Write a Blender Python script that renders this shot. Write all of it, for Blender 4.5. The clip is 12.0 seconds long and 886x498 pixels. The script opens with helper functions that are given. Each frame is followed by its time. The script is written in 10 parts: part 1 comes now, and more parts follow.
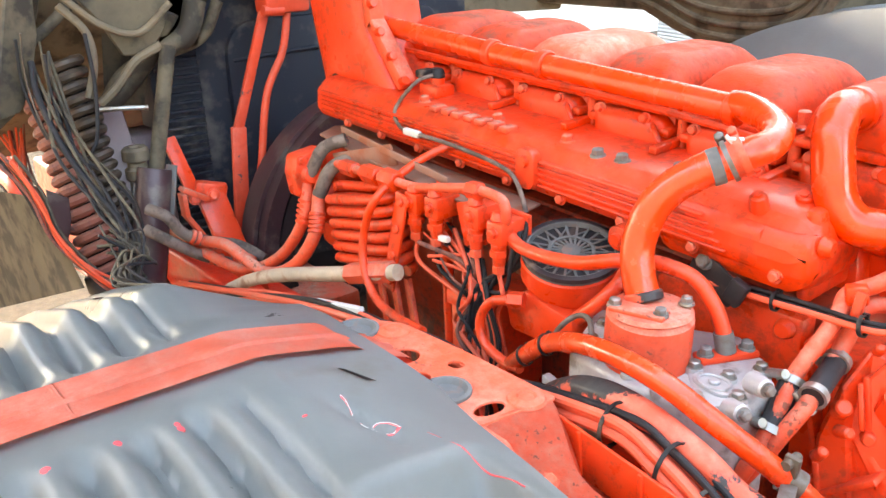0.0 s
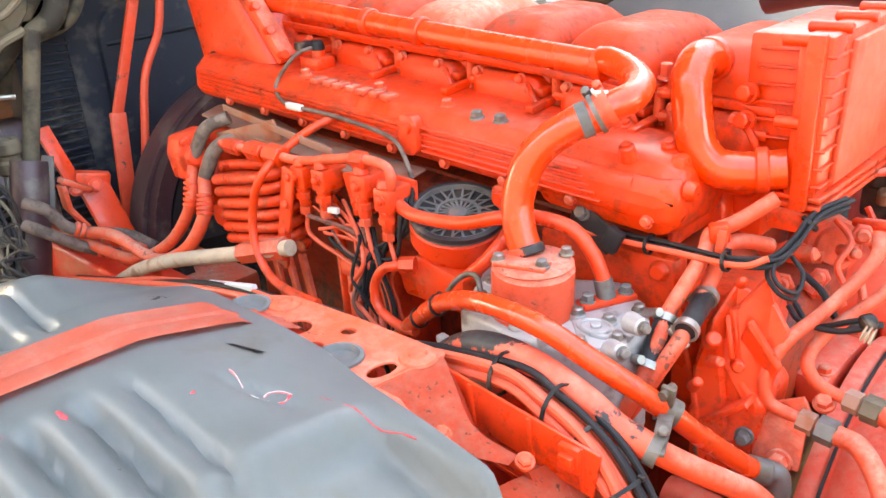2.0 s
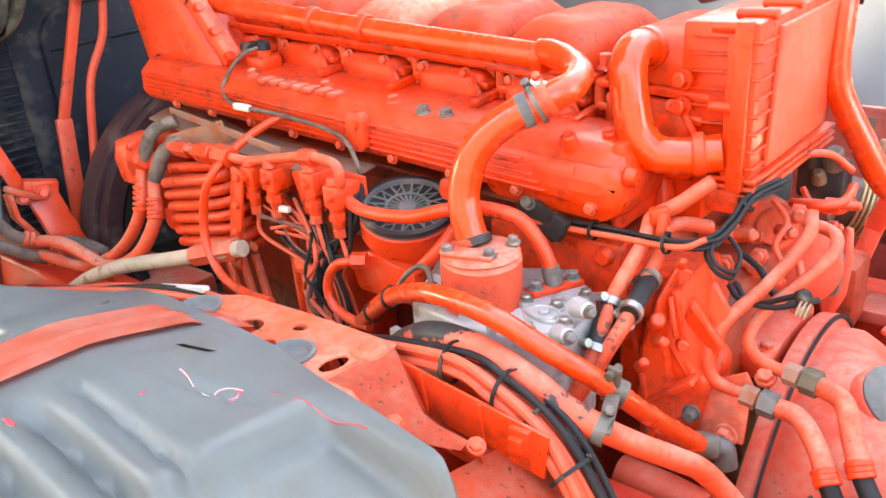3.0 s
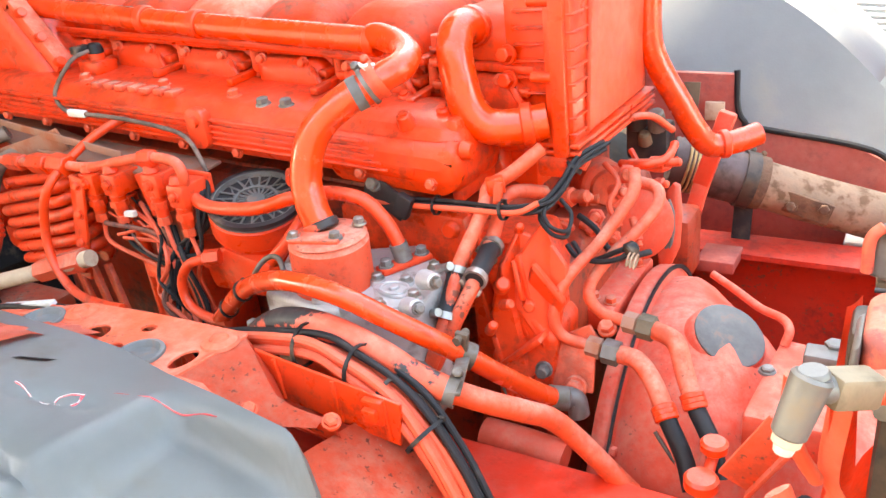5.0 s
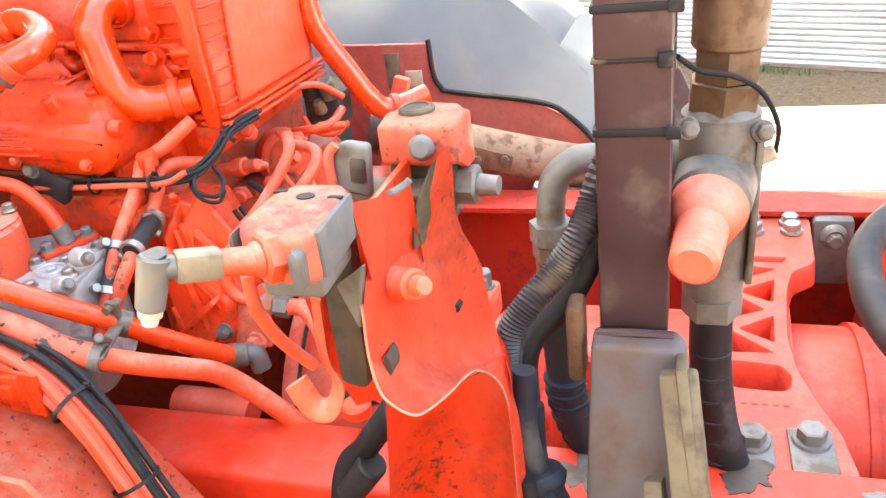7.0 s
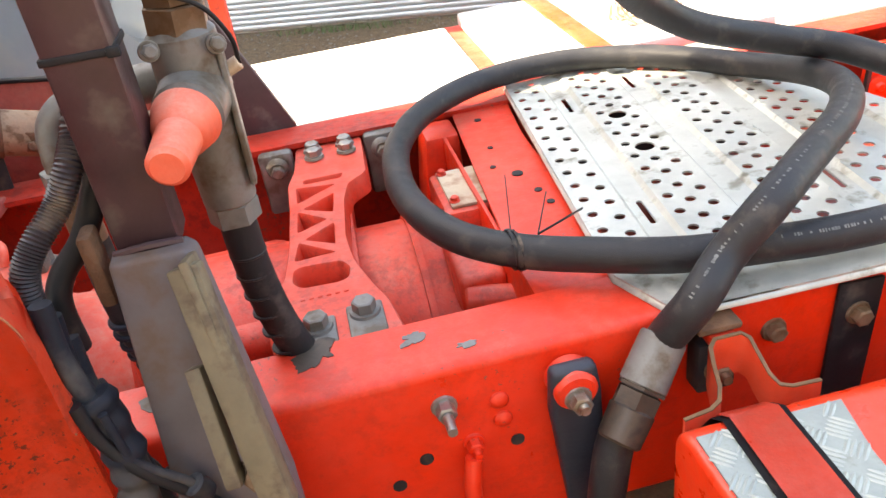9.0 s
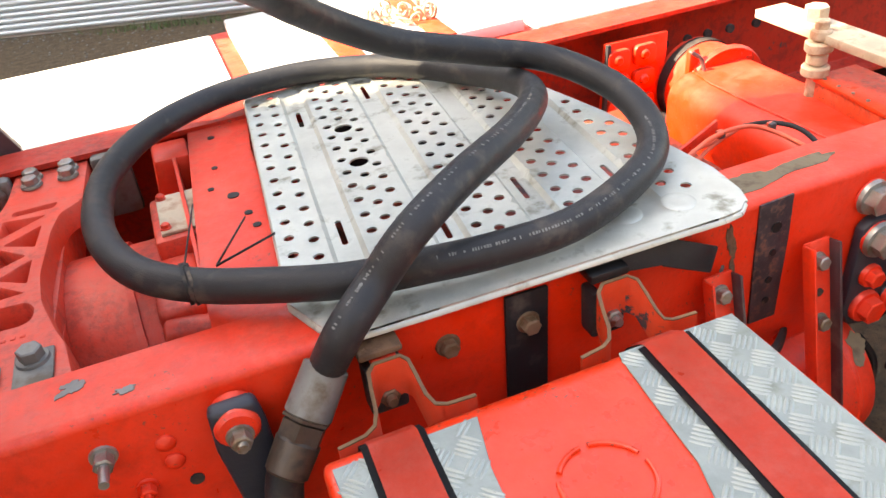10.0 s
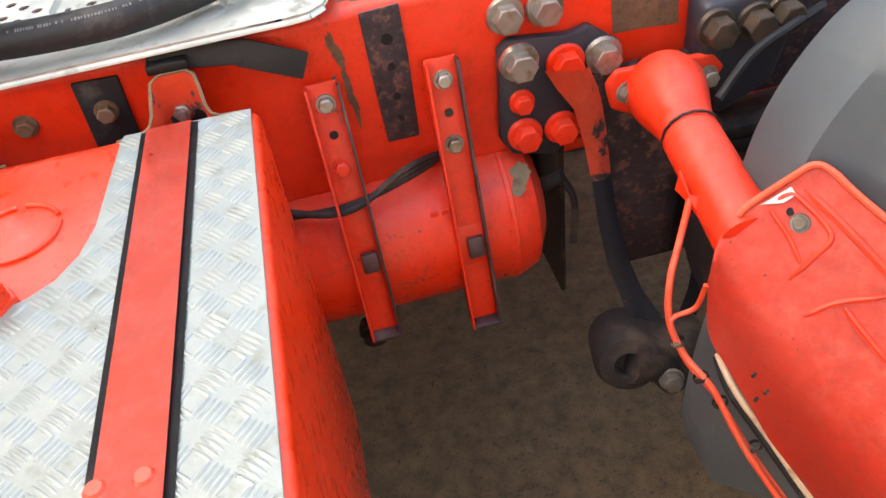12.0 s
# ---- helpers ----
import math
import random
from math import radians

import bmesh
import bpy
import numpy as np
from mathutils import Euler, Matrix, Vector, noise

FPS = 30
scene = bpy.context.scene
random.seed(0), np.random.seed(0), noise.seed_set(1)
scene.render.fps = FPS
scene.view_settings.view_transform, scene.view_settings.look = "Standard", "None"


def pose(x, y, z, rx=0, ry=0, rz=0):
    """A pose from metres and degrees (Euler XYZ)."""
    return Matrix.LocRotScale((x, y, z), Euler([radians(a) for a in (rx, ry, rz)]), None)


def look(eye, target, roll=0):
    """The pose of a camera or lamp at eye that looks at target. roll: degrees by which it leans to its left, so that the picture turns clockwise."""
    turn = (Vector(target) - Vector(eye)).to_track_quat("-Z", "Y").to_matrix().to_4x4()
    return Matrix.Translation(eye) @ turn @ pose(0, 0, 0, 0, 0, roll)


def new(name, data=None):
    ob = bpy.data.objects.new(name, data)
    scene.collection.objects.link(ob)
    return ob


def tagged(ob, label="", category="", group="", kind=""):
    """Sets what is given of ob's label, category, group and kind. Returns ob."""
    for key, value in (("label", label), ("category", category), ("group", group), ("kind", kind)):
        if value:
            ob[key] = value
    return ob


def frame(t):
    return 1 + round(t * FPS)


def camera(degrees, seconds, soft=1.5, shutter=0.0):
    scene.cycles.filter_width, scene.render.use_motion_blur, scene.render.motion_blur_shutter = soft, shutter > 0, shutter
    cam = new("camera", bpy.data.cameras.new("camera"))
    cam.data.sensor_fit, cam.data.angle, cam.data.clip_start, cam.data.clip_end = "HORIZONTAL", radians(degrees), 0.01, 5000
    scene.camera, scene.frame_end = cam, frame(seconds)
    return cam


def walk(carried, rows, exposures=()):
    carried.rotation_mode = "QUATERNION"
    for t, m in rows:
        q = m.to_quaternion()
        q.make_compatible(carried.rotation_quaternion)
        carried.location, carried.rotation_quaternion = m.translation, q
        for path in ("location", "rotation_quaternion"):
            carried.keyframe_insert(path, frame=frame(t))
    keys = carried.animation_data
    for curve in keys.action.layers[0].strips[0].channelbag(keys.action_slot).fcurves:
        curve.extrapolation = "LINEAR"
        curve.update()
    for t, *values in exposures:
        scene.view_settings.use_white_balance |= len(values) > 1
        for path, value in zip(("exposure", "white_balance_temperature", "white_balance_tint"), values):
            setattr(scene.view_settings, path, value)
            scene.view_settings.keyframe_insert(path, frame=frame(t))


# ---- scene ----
from mathutils import geometry

cam = camera(58.8, 12.0)
PATH = [
    (0, (-0.334, -0.564, 1.572), (-1.784, 0.608, 0.847), -2.1),
    (0.5, (-0.325, -0.552, 1.568), (-1.732, 0.645, 0.801), -3.6),
    (1, (-0.319, -0.552, 1.566), (-1.664, 0.703, 0.782), -3.5),
    (1.5, (-0.312, -0.554, 1.564), (-1.617, 0.739, 0.774), -3.4),
    (2, (-0.305, -0.555, 1.563), (-1.584, 0.764, 0.773), -3.7),
    (2.5, (-0.297, -0.557, 1.56), (-1.546, 0.785, 0.76), -4.5),
    (3, (-0.284, -0.554, 1.561), (-1.493, 0.824, 0.76), -4.7),
    (5, (-0.232, -0.548, 1.548), (-1.21, 0.984, 0.713), -6.6),
    (5.5, (-0.197, -0.545, 1.54), (-1.077, 1.033, 0.682), -7.3),
    (6, (-0.144, -0.541, 1.533), (-0.943, 1.066, 0.65), -7.8),
    (6.5, (-0.081, -0.54, 1.527), (-0.772, 1.104, 0.621), -7.5),
    (7, (-0.03, -0.541, 1.52), (-0.603, 1.148, 0.616), -7.2),
    (7.2, (-0.011, -0.54, 1.519), (-0.574, 1.15, 0.61), -7.4),
    (8.8, (0.065, -0.61, 1.475), (0.214, 1.1, 0.447), -7.5),
    (9, (0.101, -0.626, 1.48), (0.336, 1.062, 0.435), -8.6),
    (9.5, (0.203, -0.635, 1.479), (0.705, 0.99, 0.429), -6.5),
    (10, (0.342, -0.666, 1.489), (0.85, 0.919, 0.381), -7.0),
    (10.5, (0.46, -0.727, 1.477), (0.894, 0.87, 0.355), -8.8),
    (11, (0.569, -0.826, 1.469), (1.064, 0.739, 0.326), -7.1),
    (11.5, (0.756, -0.912, 1.413), (1.188, 0.602, 0.179), -7.7),
    (12, (0.92, -0.934, 1.372), (1.106, 0.541, 0.035), -9.0),
]
walk(cam, [(t, look(e, a, r)) for t, e, a, r in PATH], ((0, 4.22, 9000, 10), (3, 4.25, 9000, 10), (5, 4.22, 9000, 10), (6, 4.3, 8900, 10), (6.5, 4.3, 8800, 10), (7, 4.28, 8800, 10), (9, 3.28, 8800, 10), (9.5, 2.98, 8800, 10), (10.2, 2.9, 8800, 10), (11, 2.85, 8800, 10), (11.5, 2.92, 8800, 10), (12, 3.16, 8800, 10)))

# ---- light: open sky; the sun stands ahead of the truck, behind an unseen added block that shades the near side ----
SUN_EL, SUN_AZ = radians(45), radians(287.3)
world = bpy.data.worlds.new("sky")
scene.world = world
world.use_nodes = True
wn = world.node_tree.nodes
sky = wn.new("ShaderNodeTexSky")
sky.sky_type, sky.sun_disc = "NISHITA", False
sky.sun_elevation, sky.sun_rotation = SUN_EL, SUN_AZ
sky.air_density, sky.dust_density = 1.0, 2.5
wn["Background"].inputs["Strength"].default_value = 0.15
world.node_tree.links.new(sky.outputs["Color"], wn["Background"].inputs["Color"])
sun_data = bpy.data.lights.new("sun", "SUN")
sun_data.energy, sun_data.angle, sun_data.color = 4.5, radians(0.6), (1.0, 0.95, 0.87)
sun = new("sun", sun_data)
sun_from = Vector((math.sin(SUN_AZ) * math.cos(SUN_EL), math.cos(SUN_AZ) * math.cos(SUN_EL), math.sin(SUN_EL)))
sun.matrix_world = look(sun_from * 30, (0, 0, 0))


# ---- materials ----
def nodes_of(name):
    m = bpy.data.materials.new(name)
    m.use_nodes = True
    t = m.node_tree
    return m, t, t.nodes["Principled BSDF"]


def add(t, kind, **given):
    n = t.nodes.new(kind)
    for k, v in given.items():
        n.inputs[k.replace("_", " ")].default_value = v
    return n


def noise_of(t, scale, detail=4.0, rough=0.55, obj=True):
    co = t.nodes.new("ShaderNodeNewGeometry")
    n = add(t, "ShaderNodeTexNoise", Scale=scale, Detail=detail, Roughness=rough)
    t.links.new(co.outputs["Position"], n.inputs["Vector"])
    return n.outputs["Fac"]


def ramp(t, fac, a, b, lo=0.0, hi=1.0):
    n = t.nodes.new("ShaderNodeMapRange")
    n.inputs["From Min"].default_value, n.inputs["From Max"].default_value = a, b
    n.inputs["To Min"].default_value, n.inputs["To Max"].default_value = lo, hi
    t.links.new(fac, n.inputs["Value"])
    return n.outputs["Result"]


def mix(t, fac, a, b, kind="MIX"):
    n = t.nodes.new("ShaderNodeMix")
    n.data_type, n.blend_type = "RGBA", kind
    for s, v in ((0, fac), (6, a), (7, b)):
        if isinstance(v, (tuple, list)):
            n.inputs[s].default_value = (*v, 1.0)
        elif isinstance(v, (int, float)):
            n.inputs[s].default_value = v
        else:
            t.links.new(v, n.inputs[s])
    return n.outputs[2]


def times(t, a, b, op="MULTIPLY"):
    n = t.nodes.new("ShaderNodeMath")
    n.operation = op
    for s, v in ((0, a), (1, b)):
        if isinstance(v, (int, float)):
            n.inputs[s].default_value = v
        else:
            t.links.new(v, n.inputs[s])
    return n.outputs[0]


def bump(t, bsdf, height, strength, dist=0.002):
    n = t.nodes.new("ShaderNodeBump")
    n.inputs["Strength"].default_value, n.inputs["Distance"].default_value = strength, dist
    t.links.new(height, n.inputs["Height"])
    t.links.new(n.outputs["Normal"], bsdf.inputs["Normal"])


def paint(name, base, dust=0.35, dust_colour=(0.55, 0.36, 0.26), rough=0.36, chips=0.0, chip_colour=(0.05, 0.05, 0.055), fade=0.25, coat=0.15, fine=0.25, grime=0.1, shine=0.25, flecks=0.0, spec=0.35):
    """Worn vehicle paint: hue drift, settled dust, scattered chips, orange-peel relief."""
    m, t, b = nodes_of(name)
    big, small, grit = noise_of(t, 5.0), noise_of(t, 38.0), noise_of(t, 260.0, 2.0)
    faded = tuple(min(1.0, c * 0.86 + 0.07) for c in base)
    deep = tuple(c * 0.72 for c in base)
    col = mix(t, ramp(t, big, 0.35, 0.7, 0.0, fade * 2), base, faded)
    col = mix(t, ramp(t, small, 0.3, 0.62, 0.45, 0.0), col, deep)
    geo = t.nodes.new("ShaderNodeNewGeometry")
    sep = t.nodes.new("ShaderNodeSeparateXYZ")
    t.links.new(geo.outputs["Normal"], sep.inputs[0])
    # settled dust on upward faces; on FRAME its pink also stands for sky sheen
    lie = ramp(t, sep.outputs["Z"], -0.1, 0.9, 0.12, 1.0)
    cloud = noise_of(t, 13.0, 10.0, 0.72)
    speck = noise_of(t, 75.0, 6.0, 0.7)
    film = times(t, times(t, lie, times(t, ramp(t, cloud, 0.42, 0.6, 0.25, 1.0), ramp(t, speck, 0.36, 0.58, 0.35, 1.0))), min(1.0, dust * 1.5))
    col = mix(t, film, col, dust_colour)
    if grime:
        soot = ramp(t, times(t, noise_of(t, 9.0, 10.0, 0.74), noise_of(t, 60.0, 7.0, 0.7), "ADD"), 1.0, 1.16, 0.0, grime)
        col = mix(t, soot, col, (base[0] * 0.22, base[1] * 0.5 + 0.006, base[2] + 0.008))
    if flecks:
        nick = ramp(t, times(t, noise_of(t, 170.0, 4.0, 0.6), times(t, noise_of(t, 14.0, 3.0), 0.5), "ADD"), 1.07 - flecks, 1.13 - flecks, 0.0, 0.6)
        col = mix(t, nick, col, (0.55, 0.38, 0.3))
        scuff = ramp(t, times(t, noise_of(t, 140.0, 4.0, 0.6), times(t, noise_of(t, 6.0, 3.0), 0.6), "ADD"), 1.02 - flecks, 1.08 - flecks, 0.0, 0.85)
        col = mix(t, scuff, col, (0.14, 0.06, 0.04))
    if chips:
        spot = ramp(t, times(t, noise_of(t, 22.0, 8.0, 0.7), noise_of(t, 3.2), "ADD"), 1.34 - chips, 1.37 - chips)
        col = mix(t, spot, col, chip_colour)
    t.links.new(col, b.inputs["Base Color"])
    t.links.new(times(t, ramp(t, small, 0.3, 0.7, rough - 0.1, rough + 0.14), times(t, film, 0.7), "ADD"), b.inputs["Roughness"])
    b.inputs["Coat Weight"].default_value = coat
    b.inputs["Specular IOR Level"].default_value = spec
    b.inputs["Coat Roughness"].default_value = shine
    bump(t, b, times(t, times(t, small, times(t, grit, fine), "ADD"), times(t, noise_of(t, 110.0, 3.0), 0.5), "ADD"), 0.4, 0.0018)
    return m


def plain(name, base, rough=0.6, metal=0.0, vary=0.35, scale=30.0, dirt=0.0, dirt_colour=(0.16, 0.12, 0.085), relief=0.25, dist=0.001, fine=220.0):
    """A surface of one stuff: drift of tone at two scales, patches of dirt, fine relief."""
    m, t, b = nodes_of(name)
    big, small = noise_of(t, scale * 0.2), noise_of(t, scale, 6.0, 0.6)
    lo, hi = tuple(c * (1 - vary) for c in base), tuple(min(1.0, c * (1 + vary)) for c in base)
    col = mix(t, ramp(t, times(t, big, small, "ADD"), 0.7, 1.3), lo, hi)
    if dirt:
        col = mix(t, ramp(t, times(t, noise_of(t, scale * 0.5, 5.0), small, "ADD"), 1.2 - dirt, 1.45 - dirt, 0.0, 0.9), col, dirt_colour)
    t.links.new(col, b.inputs["Base Color"])
    t.links.new(ramp(t, small, 0.3, 0.7, max(0.05, rough - 0.12), min(1.0, rough + 0.12)), b.inputs["Roughness"])
    b.inputs["Metallic"].default_value = metal
    if max(base) < 0.06:
        b.inputs["Specular IOR Level"].default_value = 0.3
    bump(t, b, times(t, small, noise_of(t, fine, 2.0), "ADD"), relief, dist)
    return m


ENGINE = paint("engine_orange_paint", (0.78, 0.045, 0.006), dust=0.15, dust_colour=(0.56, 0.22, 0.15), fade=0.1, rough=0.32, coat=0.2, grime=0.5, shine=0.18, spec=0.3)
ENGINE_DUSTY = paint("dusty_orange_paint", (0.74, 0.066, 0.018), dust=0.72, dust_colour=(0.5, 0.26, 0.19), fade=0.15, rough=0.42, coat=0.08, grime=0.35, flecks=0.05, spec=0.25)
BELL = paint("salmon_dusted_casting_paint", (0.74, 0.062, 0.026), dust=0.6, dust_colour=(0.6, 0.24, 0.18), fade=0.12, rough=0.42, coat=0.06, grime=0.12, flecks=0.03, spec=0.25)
# darker copy of the frame red: the far side's shade is put into its colour
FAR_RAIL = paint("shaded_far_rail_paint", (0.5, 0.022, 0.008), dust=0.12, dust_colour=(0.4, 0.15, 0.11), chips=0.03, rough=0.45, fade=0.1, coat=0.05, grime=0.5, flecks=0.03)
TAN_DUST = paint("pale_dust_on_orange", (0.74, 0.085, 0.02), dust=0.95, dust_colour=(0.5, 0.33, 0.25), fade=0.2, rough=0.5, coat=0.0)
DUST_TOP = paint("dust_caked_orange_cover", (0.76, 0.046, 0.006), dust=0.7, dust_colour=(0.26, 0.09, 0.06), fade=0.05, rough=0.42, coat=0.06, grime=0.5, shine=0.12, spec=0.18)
# grime plus the shade between engine parts, both put into a darkened orange
GRIME_SHADE = paint("grimy_shaded_orange_paint", (0.36, 0.03, 0.007), dust=0.25, dust_colour=(0.2, 0.1, 0.07), fade=0.1, rough=0.4, coat=0.2, grime=0.9)
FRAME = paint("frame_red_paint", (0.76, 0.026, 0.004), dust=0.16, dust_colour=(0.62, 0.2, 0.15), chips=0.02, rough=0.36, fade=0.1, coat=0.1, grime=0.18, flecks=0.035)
TANK = paint("tank_red_paint", (0.78, 0.032, 0.004), dust=0.04, rough=0.3, coat=0.3, fade=0.05, grime=0.05, flecks=0.03)
CHIPPED = paint("chipped_red_paint", (0.68, 0.05, 0.012), dust=0.2, chips=0.16, rough=0.45)
PEELING = paint("orange_paint_peeling_off_rubber", (0.7, 0.06, 0.015), dust=0.25, chips=0.32, chip_colour=(0.03, 0.028, 0.028), rough=0.45)
POST_GREY = plain("dusty_grey_maroon_steel", (0.11, 0.094, 0.098), 0.6, 0.1, 0.3, 18, dirt=0.25, dirt_colour=(0.11, 0.07, 0.05))
MAROON = plain("dark_maroon_steel", (0.062, 0.034, 0.038), 0.42, 0.2, 0.3, 20, dirt=0.15, dirt_colour=(0.12, 0.1, 0.085))
GREY_PLASTIC = plain("weathered_grey_plastic", (0.215, 0.236, 0.232), 0.36, 0, 0.22, 6, dirt=0.12, dirt_colour=(0.2, 0.185, 0.135), relief=0.05, fine=90.0)
PALE_PLASTIC = plain("smooth_grey_plastic", (0.25, 0.275, 0.29), 0.42, 0, 0.12, 9, dirt=0.05, dirt_colour=(0.3, 0.3, 0.28))
BLUE_PLASTIC = plain("dull_blue_grey_plastic", (0.14, 0.168, 0.19), 0.5, 0, 0.14, 9, dirt=0.06, dirt_colour=(0.18, 0.17, 0.14))
RUBBER = plain("black_rubber", (0.012, 0.012, 0.014), 0.6, 0, 0.4, 26, dirt=0.05, dirt_colour=(0.06, 0.05, 0.045))
HOSE_RUBBER = plain("dusty_hose_rubber", (0.02, 0.02, 0.022), 0.5, 0, 0.4, 34, dirt=0.1, dirt_colour=(0.065, 0.055, 0.048), fine=700.0, relief=0.4)
BLACK = plain("black_plastic", (0.01, 0.01, 0.011), 0.5, 0, 0.4, 30, dirt=0.1)
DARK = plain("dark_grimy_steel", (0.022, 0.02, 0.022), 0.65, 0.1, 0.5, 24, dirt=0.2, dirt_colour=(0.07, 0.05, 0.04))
SCRAPED = paint("scraped_red_over_black", (0.6, 0.04, 0.012), dust=0.1, chips=0.55, chip_colour=(0.022, 0.024, 0.034), rough=0.45)
# pink film on upward faces: dust with the sky's sheen put into its colour
STRAP_RED = paint("sprayed_red_strap_paint", (0.8, 0.055, 0.022), dust=0.15, dust_colour=(0.75, 0.28, 0.24), grime=0.0, rough=0.34, fade=0.1)
SCRAPED2 = plain("scraped_purple_brown_steel", (0.042, 0.03, 0.036), 0.5, 0.1, 0.5, 90, dirt=0.14, dirt_colour=(0.16, 0.07, 0.05))
SPRING = paint("dusty_brown_spring_paint", (0.2, 0.05, 0.03), dust=0.45, dust_colour=(0.2, 0.12, 0.085), rough=0.6, coat=0.0, grime=0.8)
NAVY = plain("dark_radiator_plastic", (0.01, 0.013, 0.022), 0.7, 0, 0.4, 12, dirt=0.15, dirt_colour=(0.08, 0.075, 0.07))
# darker copy of OLIVE; the cab corner's shade is put into its colour
OLIVE_DARK = plain("shade_tinted_underside", (0.105, 0.086, 0.055), 0.75, 0.1, 0.5, 16, dirt=0.3, dirt_colour=(0.02, 0.017, 0.014))
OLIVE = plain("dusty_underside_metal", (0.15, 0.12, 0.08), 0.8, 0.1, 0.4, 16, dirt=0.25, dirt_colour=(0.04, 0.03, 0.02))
RIBBED = plain("ribbed_black_plastic", (0.035, 0.029, 0.032), 0.38, 0, 0.3, 30, dirt=0.1)
CAST = plain("bare_cast_aluminium", (0.44, 0.44, 0.43), 0.5, 0.35, 0.2, 40, dirt=0.15, dirt_colour=(0.22, 0.2, 0.18), relief=0.4)
ALU = plain("worn_bare_aluminium", (0.47, 0.48, 0.435), 0.42, 0.4, 0.18, 30, dirt=0.1, dirt_colour=(0.2, 0.185, 0.14))
CHEQUER = plain("dull_tread_plate", (0.25, 0.275, 0.25), 0.42, 0.3, 0.2, 40, dirt=0.1, dirt_colour=(0.17, 0.18, 0.145))
LUG = plain("worn_tread_lug", (0.3, 0.325, 0.3), 0.38, 0.3, 0.15, 60)
HOSE_GREY = plain("dirt_caked_hose", (0.17, 0.125, 0.1), 0.75, 0, 0.4, 50, dirt=0.3, dirt_colour=(0.07, 0.05, 0.04))
SHIELD = plain("dusty_scorched_sheet", (0.3, 0.16, 0.115), 0.75, 0.1, 0.3, 26, dirt=0.2, dirt_colour=(0.3, 0.1, 0.05))
STEEL = plain("zinc_plated_steel", (0.32, 0.31, 0.285), 0.4, 0.75, 0.3, 45, dirt=0.2, dirt_colour=(0.2, 0.15, 0.1))
GREASY = plain("greasy_grey_casting", (0.17, 0.165, 0.155), 0.55, 0.35, 0.35, 30, dirt=0.25, dirt_colour=(0.1, 0.075, 0.05))
ZINC_DULL = plain("dull_dusty_zinc", (0.14, 0.136, 0.12), 0.45, 0.3, 0.3, 60, dirt=0.2, dirt_colour=(0.2, 0.16, 0.11))
NUT_BROWN = plain("oily_brown_fitting", (0.07, 0.048, 0.034), 0.5, 0.3, 0.45, 50, dirt=0.25, dirt_colour=(0.03, 0.024, 0.02))
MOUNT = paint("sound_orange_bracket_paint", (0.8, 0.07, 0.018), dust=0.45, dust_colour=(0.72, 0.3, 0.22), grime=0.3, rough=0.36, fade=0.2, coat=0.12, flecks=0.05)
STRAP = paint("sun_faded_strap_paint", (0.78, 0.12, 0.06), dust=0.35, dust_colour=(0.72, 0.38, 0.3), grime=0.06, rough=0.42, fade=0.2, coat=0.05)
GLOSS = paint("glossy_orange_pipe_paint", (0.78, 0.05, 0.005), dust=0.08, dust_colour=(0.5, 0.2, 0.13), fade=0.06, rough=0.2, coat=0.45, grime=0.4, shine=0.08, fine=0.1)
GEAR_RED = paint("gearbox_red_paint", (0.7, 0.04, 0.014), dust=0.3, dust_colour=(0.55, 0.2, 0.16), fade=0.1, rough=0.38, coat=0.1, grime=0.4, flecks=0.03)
# orange darkened to maroon: the panel's shade is put into its base colour
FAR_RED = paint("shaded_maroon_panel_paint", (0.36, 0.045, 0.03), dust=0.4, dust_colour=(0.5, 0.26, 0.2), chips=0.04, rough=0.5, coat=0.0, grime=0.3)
SCORCHED = plain("heat_stained_purple_steel", (0.1, 0.066, 0.06), 0.5, 0.4, 0.4, 40, dirt=0.3, dirt_colour=(0.05, 0.03, 0.025))
GOLDEN = plain("heat_stained_golden_steel", (0.36, 0.24, 0.1), 0.45, 0.4, 0.3, 50)
EXHAUST = plain("rusty_tan_exhaust_steel", (0.25, 0.16, 0.105), 0.8, 0.15, 0.3, 60, dirt=0.2, dirt_colour=(0.12, 0.06, 0.03), relief=0.5)
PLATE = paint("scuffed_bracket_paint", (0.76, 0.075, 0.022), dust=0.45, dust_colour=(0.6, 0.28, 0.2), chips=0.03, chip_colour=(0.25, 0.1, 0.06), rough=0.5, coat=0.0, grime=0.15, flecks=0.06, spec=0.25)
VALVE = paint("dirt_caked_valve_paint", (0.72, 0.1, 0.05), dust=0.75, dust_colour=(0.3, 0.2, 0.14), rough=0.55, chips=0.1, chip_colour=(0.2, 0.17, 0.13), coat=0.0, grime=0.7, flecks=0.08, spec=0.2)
EDGE2 = plain("worn_salmon_edge", (0.42, 0.17, 0.1), 0.6, 0.1, 0.3, 60)
EDGE = plain("rusty_olive_edge", (0.16, 0.085, 0.04), 0.7, 0.1, 0.35, 70)
PRINT = plain("rubbed_grey_print", (0.13, 0.13, 0.125), 0.7, 0, 0.4, 120)
BRASS_DULL = plain("dusty_yellowed_union", (0.25, 0.2, 0.13), 0.55, 0.25, 0.3, 50, dirt=0.2, dirt_colour=(0.12, 0.09, 0.06))
BRASS = plain("rusty_brown_fitting", (0.19, 0.12, 0.075), 0.55, 0.3, 0.35, 50, dirt=0.25, dirt_colour=(0.12, 0.065, 0.03))
